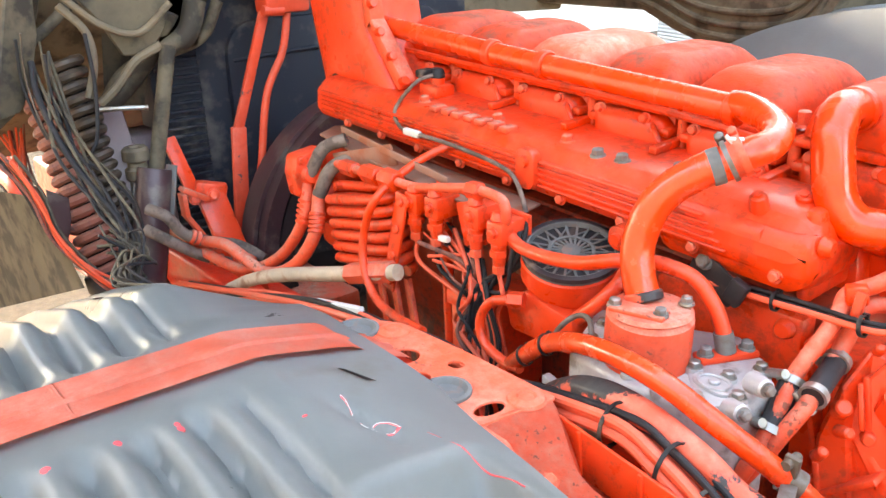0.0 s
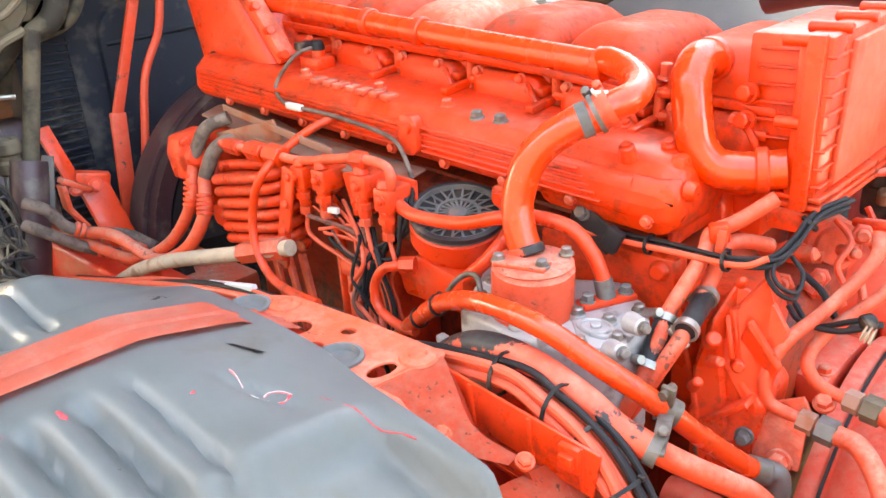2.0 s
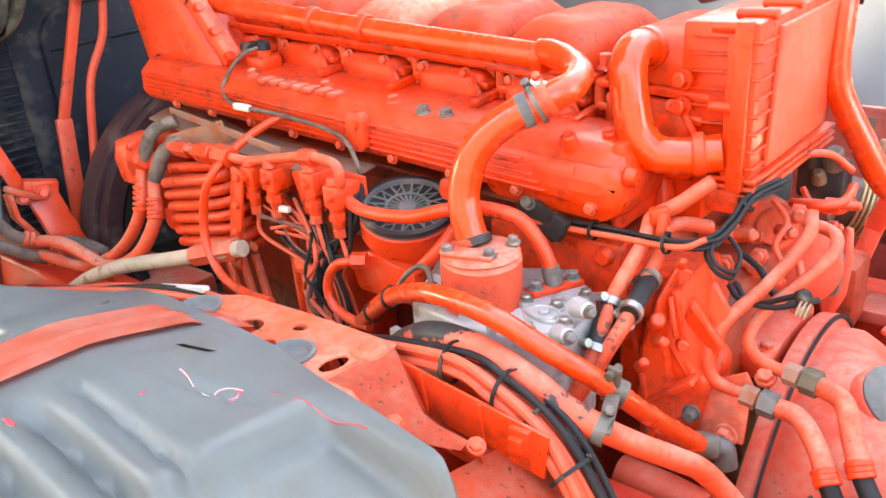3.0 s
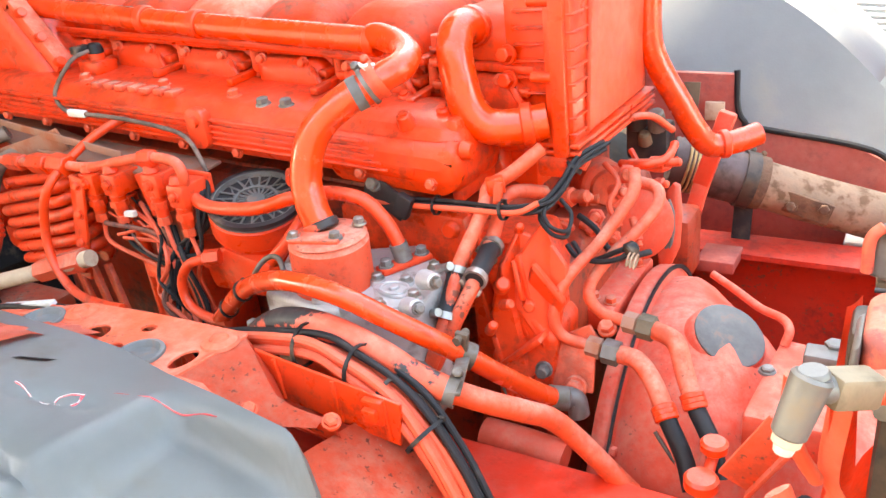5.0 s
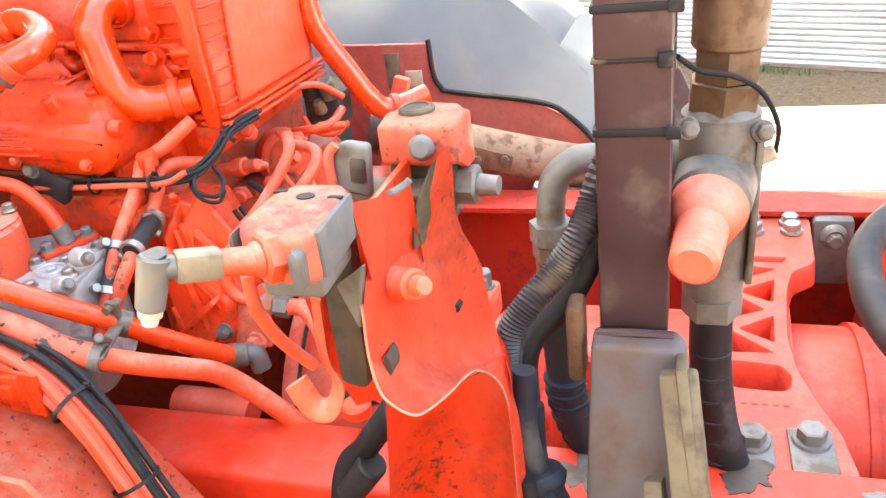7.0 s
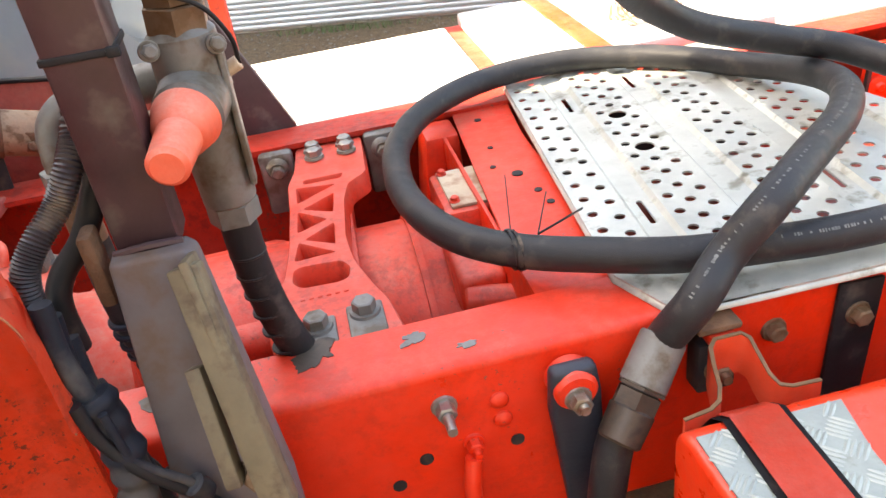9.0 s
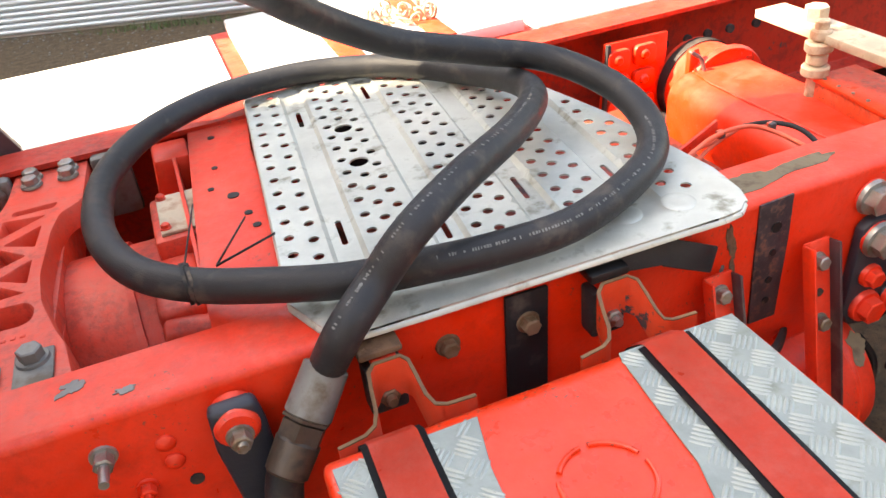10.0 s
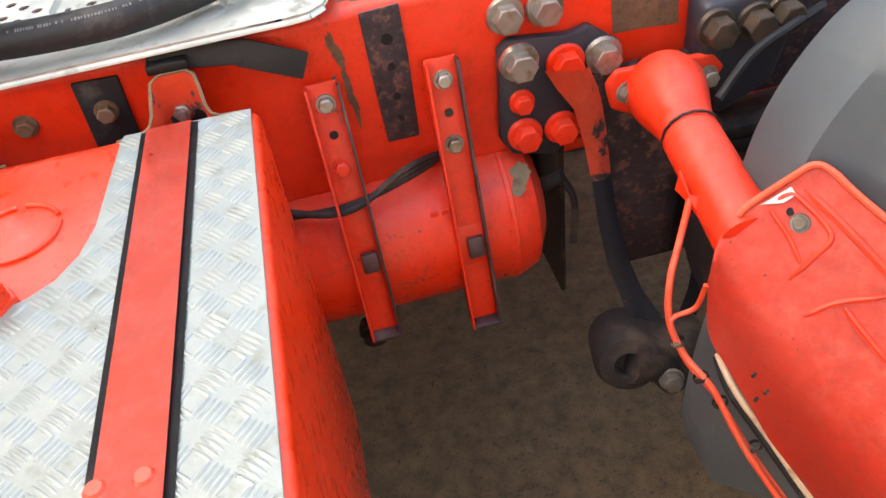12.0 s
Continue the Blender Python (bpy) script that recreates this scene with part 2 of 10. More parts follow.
# pink film on the sky-facing lid puts sky sheen into the paint, with some fading
CARRIER = paint("sky_tinted_carrier_paint", (0.8, 0.062, 0.036), dust=0.5, dust_colour=(0.78, 0.25, 0.2), grime=0.12, rough=0.36, fade=0.2, coat=0.1, flecks=0.03)
RUST = plain("crusted_rust", (0.17, 0.085, 0.045), 0.85, 0.1, 0.5, 70, dirt=0.3, dirt_colour=(0.1, 0.05, 0.03), relief=0.7, dist=0.002)
COVER = plain("worn_grey_rubber", (0.12, 0.12, 0.115), 0.75, 0, 0.3, 60, dirt=0.12, dirt_colour=(0.2, 0.12, 0.09))
BRACE = plain("dusty_khaki_steel", (0.15, 0.118, 0.07), 0.7, 0.1, 0.3, 40, dirt=0.2, dirt_colour=(0.08, 0.055, 0.035))
WIRE_RED = paint("overpainted_orange_cable", (0.74, 0.07, 0.02), dust=0.22, dust_colour=(0.5, 0.24, 0.17), rough=0.5, chips=0.05)
GROUND = plain("gritty_brown_concrete", (0.1, 0.068, 0.037), 0.9, 0, 0.6, 120, dirt=0.14, dirt_colour=(0.035, 0.025, 0.017), relief=0.9, dist=0.004, fine=380)
WALL = plain("pale_rendered_wall", (0.55, 0.53, 0.5), 0.9, 0, 0.1, 4)
WALL_DARK = plain("brown_rendered_wall", (0.26, 0.23, 0.2), 0.9, 0, 0.2, 4)
WHITE_SHEET = plain("pale_tread_sheet", (0.66, 0.66, 0.64), 0.5, 0.25, 0.1, 12, dirt=0.05)
SHUTTER = plain("galvanised_shutter", (0.5, 0.54, 0.56), 0.4, 0.4, 0.12, 5)
WHITE = plain("white_marking_paint", (0.55, 0.54, 0.5), 0.6, 0, 0.1, 40)
TAN = plain("dusty_pale_casting", (0.5, 0.4, 0.29), 0.75, 0.1, 0.25, 30, dirt=0.2, dirt_colour=(0.3, 0.16, 0.1))


# ---- mesh helpers ----
def part(name, bm, material, parent, label="", smooth=38):
    """One mesh object of world-placed geometry, linked under its thing."""
    me = bpy.data.meshes.new(name)
    bmesh.ops.recalc_face_normals(bm, faces=bm.faces)
    bm.to_mesh(me)
    bm.free()
    me.shade_smooth()
    me.set_sharp_from_angle(angle=radians(smooth))
    me.materials.append(material)
    ob = new(name, me)
    if parent is not None:
        base = parent.location.copy()
        up = parent.parent
        while up is not None:
            base += up.location
            up = up.parent
        me.transform(Matrix.Translation(-base))
        ob.parent = parent
    if label:
        tagged(ob, label)
    return ob


def thing(name, at, label, category, group="", kind=""):
    ob = new(name)
    ob.location = at
    ob.empty_display_size = 0.05
    return tagged(ob, label, category, group, kind)


def solo(name, bm, material, label, category, group="", kind="", smooth=38):
    return tagged(part(name, bm, material, None, "", smooth), label, category, group, kind)


def join(*bms):
    out = bmesh.new()
    tmp = bpy.data.meshes.new("tmp")
    for b in bms:
        b.to_mesh(tmp)
        out.from_mesh(tmp)
        b.free()
    bpy.data.meshes.remove(tmp)
    return out


def box(x0, x1, y0, y1, z0, z1, bev=0.004, seg=2, m=None):
    bm = bmesh.new()
    bmesh.ops.create_cube(bm, size=1.0)
    bm.transform(Matrix.Translation(((x0 + x1) / 2, (y0 + y1) / 2, (z0 + z1) / 2)) @ Matrix.Diagonal((abs(x1 - x0), abs(y1 - y0), abs(z1 - z0), 1)))
    if bev:
        bmesh.ops.bevel(bm, geom=list(bm.edges), offset=bev, segments=seg, affect="EDGES", profile=0.5)
    if m is not None:
        bm.transform(m)
    return bm


def frame_to(a, b):
    a, b = Vector(a), Vector(b)
    return Matrix.Translation(a) @ (b - a).to_track_quat("Z", "Y").to_matrix().to_4x4()


def slab(a, b, width, thick, bev=0.003, side=(0, 0, 1)):
    """A flat bar from a to b, its width along the given side direction."""
    a, b = Vector(a), Vector(b)
    along = (b - a).normalized()
    wide = (Vector(side) - along * along.dot(Vector(side))).normalized()
    thin = along.cross(wide)
    m = Matrix((along, wide, thin)).transposed().to_4x4()
    m.translation = (a + b) / 2
    l = (b - a).length
    return box(-l / 2, l / 2, -width / 2, width / 2, -thick / 2, thick / 2, bev, 2, m)


def cyl(a, b, r0, r1=None, seg=20, bev=0.0):
    r1 = r0 if r1 is None else r1
    l = (Vector(b) - Vector(a)).length
    if bev:
        return lathe(((0, 0), (r0 - bev, 0), (r0, bev), (r1, l - bev), (r1 - bev, l), (0, l)), a, b, seg)
    return lathe(((0, 0), (r0, 0), (r1, l), (0, l)), a, b, seg)


def lathe(profile, a, b, seg=24):
    """Turned shape: (radius, height) pairs about the axis from a towards b."""
    bm = bmesh.new()
    rings = []
    for r, h in profile:
        if r < 1e-6:
            rings.append([bm.verts.new((0, 0, h))])
        else:
            rings.append([bm.verts.new((r * math.cos(2 * math.pi * i / seg), r * math.sin(2 * math.pi * i / seg), h)) for i in range(seg)])
    for p, q in zip(rings, rings[1:]):
        for i in range(seg):
            j = (i + 1) % seg
            if len(p) == 1 and len(q) == 1:
                continue
            if len(p) == 1:
                bm.faces.new((p[0], q[i], q[j]))
            elif len(q) == 1:
                bm.faces.new((p[i], p[j], q[0]))
            else:
                bm.faces.new((p[i], p[j], q[j], q[i]))
    bm.transform(frame_to(a, b))
    return bm


def glide(points, n=8):
    """Points along a smooth curve through the given ones."""
    ps = [Vector(p) for p in points]
    if len(ps) < 3:
        return ps
    ext = [ps[0] * 2 - ps[1]] + ps + [ps[-1] * 2 - ps[-2]]
    out = []
    for i in range(1, len(ext) - 2):
        p0, p1, p2, p3 = ext[i - 1:i + 3]
        for k in range(n):
            u = k / n
            out.append(0.5 * (2 * p1 + (p2 - p0) * u + (2 * p0 - 5 * p1 + 4 * p2 - p3) * u * u + (3 * p1 - p0 - 3 * p2 + p3) * u ** 3))
    out.append(ps[-1])
    return out


def tube(points, r, seg=12, n=8, smooth=True, radii=None, flat=1.0):
    """A pipe or cable along the points; radii may swell it along the way."""
    ps = glide(points, n) if smooth else [Vector(p) for p in points]
    bm = bmesh.new()
    up, rings = None, []
    for i, p in enumerate(ps):
        d = (ps[min(i + 1, len(ps) - 1)] - ps[max(i - 1, 0)]).normalized()
        if up is None:
            up = d.orthogonal().normalized()
        up = (up - d * up.dot(d)).normalized()
        side = d.cross(up)
        rr = r if radii is None else radii(i / (len(ps) - 1)) * r
        rings.append([bm.verts.new(p + up * (rr * math.cos(2 * math.pi * k / seg)) + side * (rr * flat * math.sin(2 * math.pi * k / seg))) for k in range(seg)])
    for a, b in zip(rings, rings[1:]):
        for k in range(seg):
            j = (k + 1) % seg
            bm.faces.new((a[k], a[j], b[j], b[k]))
    bm.faces.new(list(reversed(rings[0])))
    bm.faces.new(rings[-1])
    return bm


def prism(poly, axis, lo, hi, bev=0.003, seg=2):
    """A polygon in the plane across the axis, drawn out from lo to hi. Polygon pairs: x -> (y, z), y -> (x, z), z -> (x, y)."""
    place = {"x": lambda u, v, w: (w, u, v), "y": lambda u, v, w: (u, w, v), "z": lambda u, v, w: (u, v, w)}[axis]
    bm = bmesh.new()
    a = [bm.verts.new(place(u, v, lo)) for u, v in poly]
    b = [bm.verts.new(place(u, v, hi)) for u, v in poly]
    bm.faces.new(a)
    bm.faces.new(list(reversed(b)))
    for i in range(len(poly)):
        j = (i + 1) % len(poly)
        bm.faces.new((a[i], b[i], b[j], a[j]))
    bmesh.ops.recalc_face_normals(bm, faces=bm.faces)
    if bev:
        edges = [e for e in bm.edges if len(e.link_faces) == 2 and e.calc_face_angle(0) > 0.45]
        bmesh.ops.bevel(bm, geom=edges, offset=bev, segments=seg, affect="EDGES", profile=0.5)
    return bm


def rounded(x0, x1, y0, y1, r, n=5):
    out = []
    for cx, cy, a0 in ((x1 - r, y1 - r, 0), (x0 + r, y1 - r, 90), (x0 + r, y0 + r, 180), (x1 - r, y0 + r, 270)):
        for k in range(n + 1):
            a = radians(a0 + 90 * k / n)
            out.append((cx + r * math.cos(a), cy + r * math.sin(a)))
    return out


def hexagon(a, b, af, bev=0.0015):
    """A hexagonal nut or head from a to b, af across its flats."""
    r, l = af / math.sqrt(3), (Vector(b) - Vector(a)).length
    bm = bmesh.new()
    rings = [[bm.verts.new((q * math.cos(math.pi * i / 3), q * math.sin(math.pi * i / 3), h)) for i in range(6)] for q, h in ((r, 0), (r, l - bev), (r - bev * 1.4, l))]
    for p, q in zip(rings, rings[1:]):
        for i in range(6):
            j = (i + 1) % 6
            bm.faces.new((p[i], p[j], q[j], q[i]))
    bm.faces.new(rings[-1])
    bm.faces.new(list(reversed(rings[0])))
    bm.transform(frame_to(a, b))
    return bm


def bolt_mesh(p, d, af, h=None, washer=True, stud=0.0):
    p, d = Vector(p), Vector(d).normalized()
    h = af * 0.6 if h is None else h
    bits = []
    w = 0.0
    if washer:
        w = af * 0.14
        bits.append(cyl(p - d * 0.001, p + d * w, af * 0.78, af * 0.72, 18))
    bits.append(hexagon(p + d * w, p + d * (w + h), af))
    if stud:
        bits.append(cyl(p + d * (w + h), p + d * (w + h + stud), af * 0.32, af * 0.28, 12))
    return join(*bits)


def bolt(parent, p, d, af=0.02, material=None, h=None, washer=True, stud=0.0, name="bolt", label=""):
    return part(name, bolt_mesh(p, d, af, h, washer, stud), material or STEEL, parent, label)


def sheet(points, thick=0.006, bev=0.0016):
    """Pressed sheet through an outline of points that need not be level."""
    bm = bmesh.new()
    bm.faces.new([bm.verts.new(p) for p in points])
    bmesh.ops.triangulate(bm, faces=list(bm.faces))
    bmesh.ops.solidify(bm, geom=list(bm.faces), thickness=thick)
    edges = [e for e in bm.edges if len(e.link_faces) == 2 and e.calc_face_angle(0) > 1.0]
    bmesh.ops.bevel(bm, geom=edges, offset=bev, segments=1, affect="EDGES")
    return bm


def within(poly, x, y):
    """True where the point lies inside the outline."""
    ok = False
    for (x1, y1), (x2, y2) in zip(poly, poly[1:] + poly[:1]):
        if (y1 > y) != (y2 > y) and x < (x2 - x1) * (y - y1) / (y2 - y1) + x1:
            ok = not ok
    return ok


def eased(poly, r, n=4):
    """An outline with its corners rounded off."""
    out = []
    for a, p, b in zip(poly[-1:] + poly[:-1], poly, poly[1:] + poly[:1]):
        a, p, b = Vector(a), Vector(p), Vector(b)
        q0 = p + (a - p).normalized() * min(r, (a - p).length * 0.45)
        q1 = p + (b - p).normalized() * min(r, (b - p).length * 0.45)
        for k in range(n + 1):
            u = k / n
            out.append(tuple(q0 * (1 - u) ** 2 + p * 2 * u * (1 - u) + q1 * u * u))
    return out


def pierced(outline, windows, z0, z1, draft=0.0025):
    """A flat casting with windows cut through it; the walls of the windows slope a little, the upper edges are broken."""
    loops = [outline] + windows
    bm = bmesh.new()
    levels = []
    rim = min(0.0025, (z1 - z0) * 0.4)
    for z, grow in ((z1, 0.0), (z1 - rim, rim * 0.7), (z0, rim * 0.7 + draft)):
        flat, rims = [], []
        for i, ring in enumerate(loops):
            n = len(flat)
            turn = sum(p[0] * q[1] - q[0] * p[1] for p, q in zip(ring, ring[1:] + ring[:1]))
            side = (1 if turn > 0 else -1) * (1 if i == 0 else -1)
            for a, p, b in zip(ring[-1:] + ring[:-1], ring, ring[1:] + ring[:1]):
                d = Vector((b[0] - a[0], b[1] - a[1])).normalized()
                flat.append(Vector((p[0] + d.y * side * grow, p[1] - d.x * side * grow)))
            rims += [(n + k, n + (k + 1) % len(ring)) for k in range(len(ring))]
        levels.append(([bm.verts.new((p.x, p.y, z)) for p in flat], flat, rims))
    for (up, _, rims), (down, _, _) in zip(levels, levels[1:]):
        for a, b in rims:
            bm.faces.new((up[a], up[b], down[b], down[a]))
    verts, flat, rims = levels[0]
    vs, _, fs = geometry.delaunay_2d_cdt(flat, rims, [], 0, 1e-7)[:3]
    for f in fs:
        c = sum((vs[k] for k in f), Vector((0, 0))) / len(f)
        if within(outline, c.x, c.y) and not any(within(w, c.x, c.y) for w in windows):
            bm.faces.new([verts[k] for k in f])
    bmesh.ops.recalc_face_normals(bm, faces=list(bm.faces))
    return bm


# ---- ground, yard and unseen walls added to shape the light ----
ground = solo("ground", box(-60, 60, -60, 60, -0.3, 0.0, 0), GROUND, "gritty brown stained concrete yard floor", "ground", kind="structure")
solo("sun_block_west", box(-9.6, -9.0, 1.0, 3.65, 0, 15, 0), WALL, "unseen tall block added to shade the near side", "wall", kind="structure")
solo("sun_block_far_west", box(-9.6, -9.0, 4.85, 14, 0, 15, 0), WALL, "unseen tall block added to shade the yard by the shutter", "wall", kind="structure")
solo("sky_block_south", box(-9, 16, -5.6, -5.0, 0, 4.8, 0), WALL_DARK, "unseen brown wall added to cut sky light on the near side", "wall", kind="structure")


# ---- chassis rails ----
def channel(y_web, turn, x0, x1, z0=0.68, z1=0.95, wide=0.09, t=0.009, r=0.012):
    """C-section rail: outer web at y_web, flanges towards turn (+1 or -1)."""
    pts, s = [], turn
    def arc(cy, cz, rad, a0, a1, n=4):
        for k in range(n + 1):
            a = radians(a0 + (a1 - a0) * k / n)
            pts.append((y_web + s * (cy - rad * math.cos(a)), cz + rad * math.sin(a)))
    pts.append((y_web + s * wide, z0))
    arc(r, z0 + r, r, -90, 0)
    arc(r, z1 - r, r, 0, 90)
    pts.append((y_web + s * wide, z1))
    pts.append((y_web + s * wide, z1 - t))
    arc(r, z1 - r, r - t, 90, 0)
    arc(r, z0 + r, r - t, 0, -90)
    pts.append((y_web + s * wide, z0 + t))
    return prism(pts, "x", x0, x1, 0)


rail_near = thing("frame_rail", (0, 0, 0.68), "red painted steel chassis rail with chips along its top", "chassis rail")
part("rail_beam", channel(0.0, 1, -3.2, 4.6), FRAME, rail_near)
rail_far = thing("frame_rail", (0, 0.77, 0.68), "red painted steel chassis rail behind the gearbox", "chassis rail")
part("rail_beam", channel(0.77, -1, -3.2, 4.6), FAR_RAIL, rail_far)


# ---- small fittings used all over ----
def band(parent, p, d, r, wide=0.011, material=None, screw=True, name="hose_clamp", label=""):
    """A worm-drive clamp round a pipe at p along d."""
    p, d = Vector(p), Vector(d).normalized()
    side = d.orthogonal().normalized()
    bits = [lathe(((r - 0.001, -wide / 2), (r + 0.0018, -wide / 2), (r + 0.0018, wide / 2), (r - 0.001, wide / 2), (r - 0.001, -wide / 2)), p, p + d, 24)]
    if screw:
        c = p + side * (r + 0.004)
        w = d.cross(side)
        bits += [cyl(c - w * 0.011, c + w * 0.011, 0.0048, None, 10), hexagon(c + w * 0.011, c + w * 0.017, 0.009)]
    return part(name, join(*bits), material or STEEL, parent, label)


def collar(parent, p, d, r, wide, material, name="collar", label=""):
    p, d = Vector(p), Vector(d).normalized()
    return part(name, cyl(p - d * wide / 2, p + d * wide / 2, r, None, 20, min(0.002, wide * 0.2)), material, parent, label)


def nut(parent, a, b, af, material, name="union_nut", label=""):
    return part(name, hexagon(a, b, af), material, parent, label)


def ring_ties(parent, spots, r, material=None):
    for p, d in spots:
        part("cable_tie", join(lathe(((r, -0.002), (r + 0.0014, -0.002), (r + 0.0014, 0.002), (r, 0.002), (r, -0.002)), p, Vector(p) + Vector(d), 16),
             box(-0.003, 0.003, -0.002, 0.002, 0, 0.004, 0, m=Matrix.Translation(Vector(p) + Vector(d).orthogonal().normalized() * r))), material or BLACK, parent)


# ---- engine ----
def lean(bm, k=0.06, x0=-0.8):
    """The engine sits nose-up: everything on it drops a little towards the rear."""
    for v in bm.verts:
        v.co.z -= k * (v.co.x - x0)
    return bm


def lz(x, z):
    return z - 0.06 * (x + 0.8)


engine = thing("engine", (-1.0, 0.4, 0.75), "large six-cylinder diesel engine sprayed dusty orange all over", "engine")
part("engine_block", lean(join(box(-1.6, -0.64, 0.24, 0.64, 0.62, 1.2, 0.02), box(-1.5, -0.7, 0.215, 0.3, 0.82, 1.19, 0.012))), GRIME_SHADE, engine)
part("sump", lean(prism([(0.27, 0.63), (0.32, 0.48), (0.5, 0.48), (0.56, 0.63)], "x", -1.58, -0.66, 0.02)), GRIME_SHADE, engine)
for i in range(6):
    x = -1.515 + 0.15 * i
    head = part("cylinder_head", lean(join(
        box(x + 0.012, x + 0.138, 0.315, 0.66, 1.19, 1.35, 0.012),
        box(x + 0.015, x + 0.135, 0.287, 0.34, 1.246, 1.342, 0.018, 3), box(x + 0.008, x + 0.142, 0.292, 0.34, 1.318, 1.33, 0.004),
        prism([(x + 0.045, 1.2), (x + 0.105, 1.2), (x + 0.1, 1.26), (x + 0.05, 1.26)], "y", 0.285, 0.33, 0.008),
        box(x + 0.003, x + 0.147, 0.298, 0.67, 1.345, 1.356, 0.003))), ENGINE, engine)
    part("head_stud", lean(cyl((x + 0.004, 0.306, 1.25), (x + 0.004, 0.308, 1.348), 0.008, 0.007, 12)), ENGINE_DUSTY, head)
    part("injector_pipe", lean(tube([(x + 0.11, 0.3, 1.335), (x + 0.128, 0.285, 1.325), (x + 0.14, 0.287, 1.3), (x + 0.145, 0.3, 1.262)], 0.0042, 8, 5)), ENGINE, head)
    bolt(head, (x + 0.128, 0.291, lz(x + 0.128, 1.3)), (0.2, -1, 0.1), 0.013, ENGINE)
    cov, grid = bmesh.new(), []
    for u in range(17):
        row = []
        for v in range(19):
            a, b = u / 16 * 2 - 1, v / 18 * 2 - 1
            a, b = math.copysign(1 - (1 - abs(a)) ** 1.5, a), math.copysign(1 - (1 - abs(b)) ** 1.7, b)
            fa, fb = max(0.0, (abs(a) - 0.3) / 0.7), max(0.0, (abs(b) - 0.5) / 0.5)
            h = max(0.0, 1 - fa ** 2.6) ** 0.42 * max(0.0, 1 - fb ** 2.4) ** 0.45
            swell = 0.94 + 0.06 * (1 - abs(2 * h - 1))
            row.append(cov.verts.new((x + 0.075 + a * 0.0655 * swell, 0.418 + b * 0.12 * swell, 1.357 + 0.058 * h)))
        grid.append(row)
    for u in range(16):
        for v in range(18):
            cov.faces.new((grid[u][v], grid[u + 1][v], grid[u + 1][v + 1], grid[u][v + 1]))
    cover = part("valve_cover", lean(cov), TAN_DUST if i == 2 else DUST_TOP, engine, "orange valve cover caked with pale dust" if i == 2 else "", smooth=60)
    for q in (0.33, 0.52):
        bolt(cover, (x + 0.149, q, lz(x + 0.149, 1.362)), (0, 0, 1), 0.014, ENGINE_DUSTY, 0.016)
# thin fuel rail below the covers
part("fuel_rail", lean(tube([(-1.52, 0.288, 1.36), (-1.3, 0.287, 1.358), (-1.05, 0.287, 1.357), (-0.86, 0.286, 1.352), (-0.78, 0.29, 1.345)], 0.0048, 8, 6)), ENGINE, engine)

# inlet manifold: long ribbed casting with a rounded rear end
manifold = part("inlet_manifold", lean(join(
    prism([(0.182, 1.236), (0.172, 1.252), (0.175, 1.284), (0.196, 1.303), (0.3, 1.31), (0.31, 1.3), (0.31, 1.24), (0.3, 1.236)], "x", -1.6, -0.72, 0.006),
    prism([(0.186, 1.222), (0.171, 1.248), (0.175, 1.286), (0.2, 1.31), (0.29, 1.315), (0.31, 1.3), (0.31, 1.232), (0.29, 1.222)], "x", -0.86, -0.665, 0.026, 4),
    box(-0.69, -0.672, 0.2, 0.32, 1.212, 1.314, 0.007))), ENGINE, engine, "ribbed orange inlet manifold with dust on top")
for z in (1.252, 1.26, 1.268, 1.276, 1.284):
    part("rib", lean(box(-1.58, -0.755 - (z - 1.25), 0.1685, 0.18, z - 0.0017, z + 0.0017, 0.001, 1)), ENGINE, manifold)
for x in (-1.515, -1.365, -1.215, -1.065, -0.915, -0.765):
    part("runner", lean(prism([(x + 0.02, 1.29), (x + 0.13, 1.29), (x + 0.125, 1.318), (x + 0.025, 1.318)], "y", 0.29, 0.335, 0.006)), ENGINE, manifold)
    part("web", lean(slab((x, 0.25, 1.312), (x, 0.34, 1.318), 0.01, 0.012, 0.002)), ENGINE, manifold)
for x, y in ((-1.33, 0.215), (-1.17, 0.225), (-1.03, 0.22), (-0.965, 0.205), (-0.93, 0.21), (-0.86, 0.23)):
    bolt(manifold, (x, y, lz(x, 1.303 + (y - 0.2) * 0.07)), (0, -0.1, 1), 0.014, ENGINE_DUSTY if x < -1 else GREASY, 0.008)
for x, y in ((-0.735, 0.195), (-0.705, 0.235), (-0.78, 0.27), (-0.7, 0.285)):
    part("boss", lean(join(cyl((x, y, 1.3), (x, y - 0.008, 1.319), 0.0105, 0.009, 16, 0.002), cyl((x, y - 0.007, 1.317), (x, y - 0.009, 1.321), 0.0055, 0.005, 12))), ENGINE, manifold)
part("end_boss", lean(cyl((-0.668, 0.2, 1.28), (-0.655, 0.2, 1.28), 0.012, 0.01, 16, 0.002)), ENGINE, manifold)
part("ear", lean(join(prism(rounded(-1.07, -1.035, 1.245, 1.3, 0.014), "y", 0.16, 0.176, 0.002), cyl((-1.052, 0.16, 1.283), (-1.052, 0.154, 1.283), 0.008, None, 12))), ENGINE, manifold)
part("ear", lean(join(prism(rounded(-0.9, -0.87, 1.215, 1.245, 0.012), "y", 0.15, 0.19, 0.002), cyl((-0.885, 0.15, 1.23), (-0.885, 0.142, 1.23), 0.008, None, 12))), ENGINE, manifold)
for k in range(9):
    x = -1.5 + 0.1 * k
    bolt(manifold, (x, 0.176, lz(x, 1.242)), (0, -1, 0.1), 0.011, ENGINE_DUSTY, 0.006)
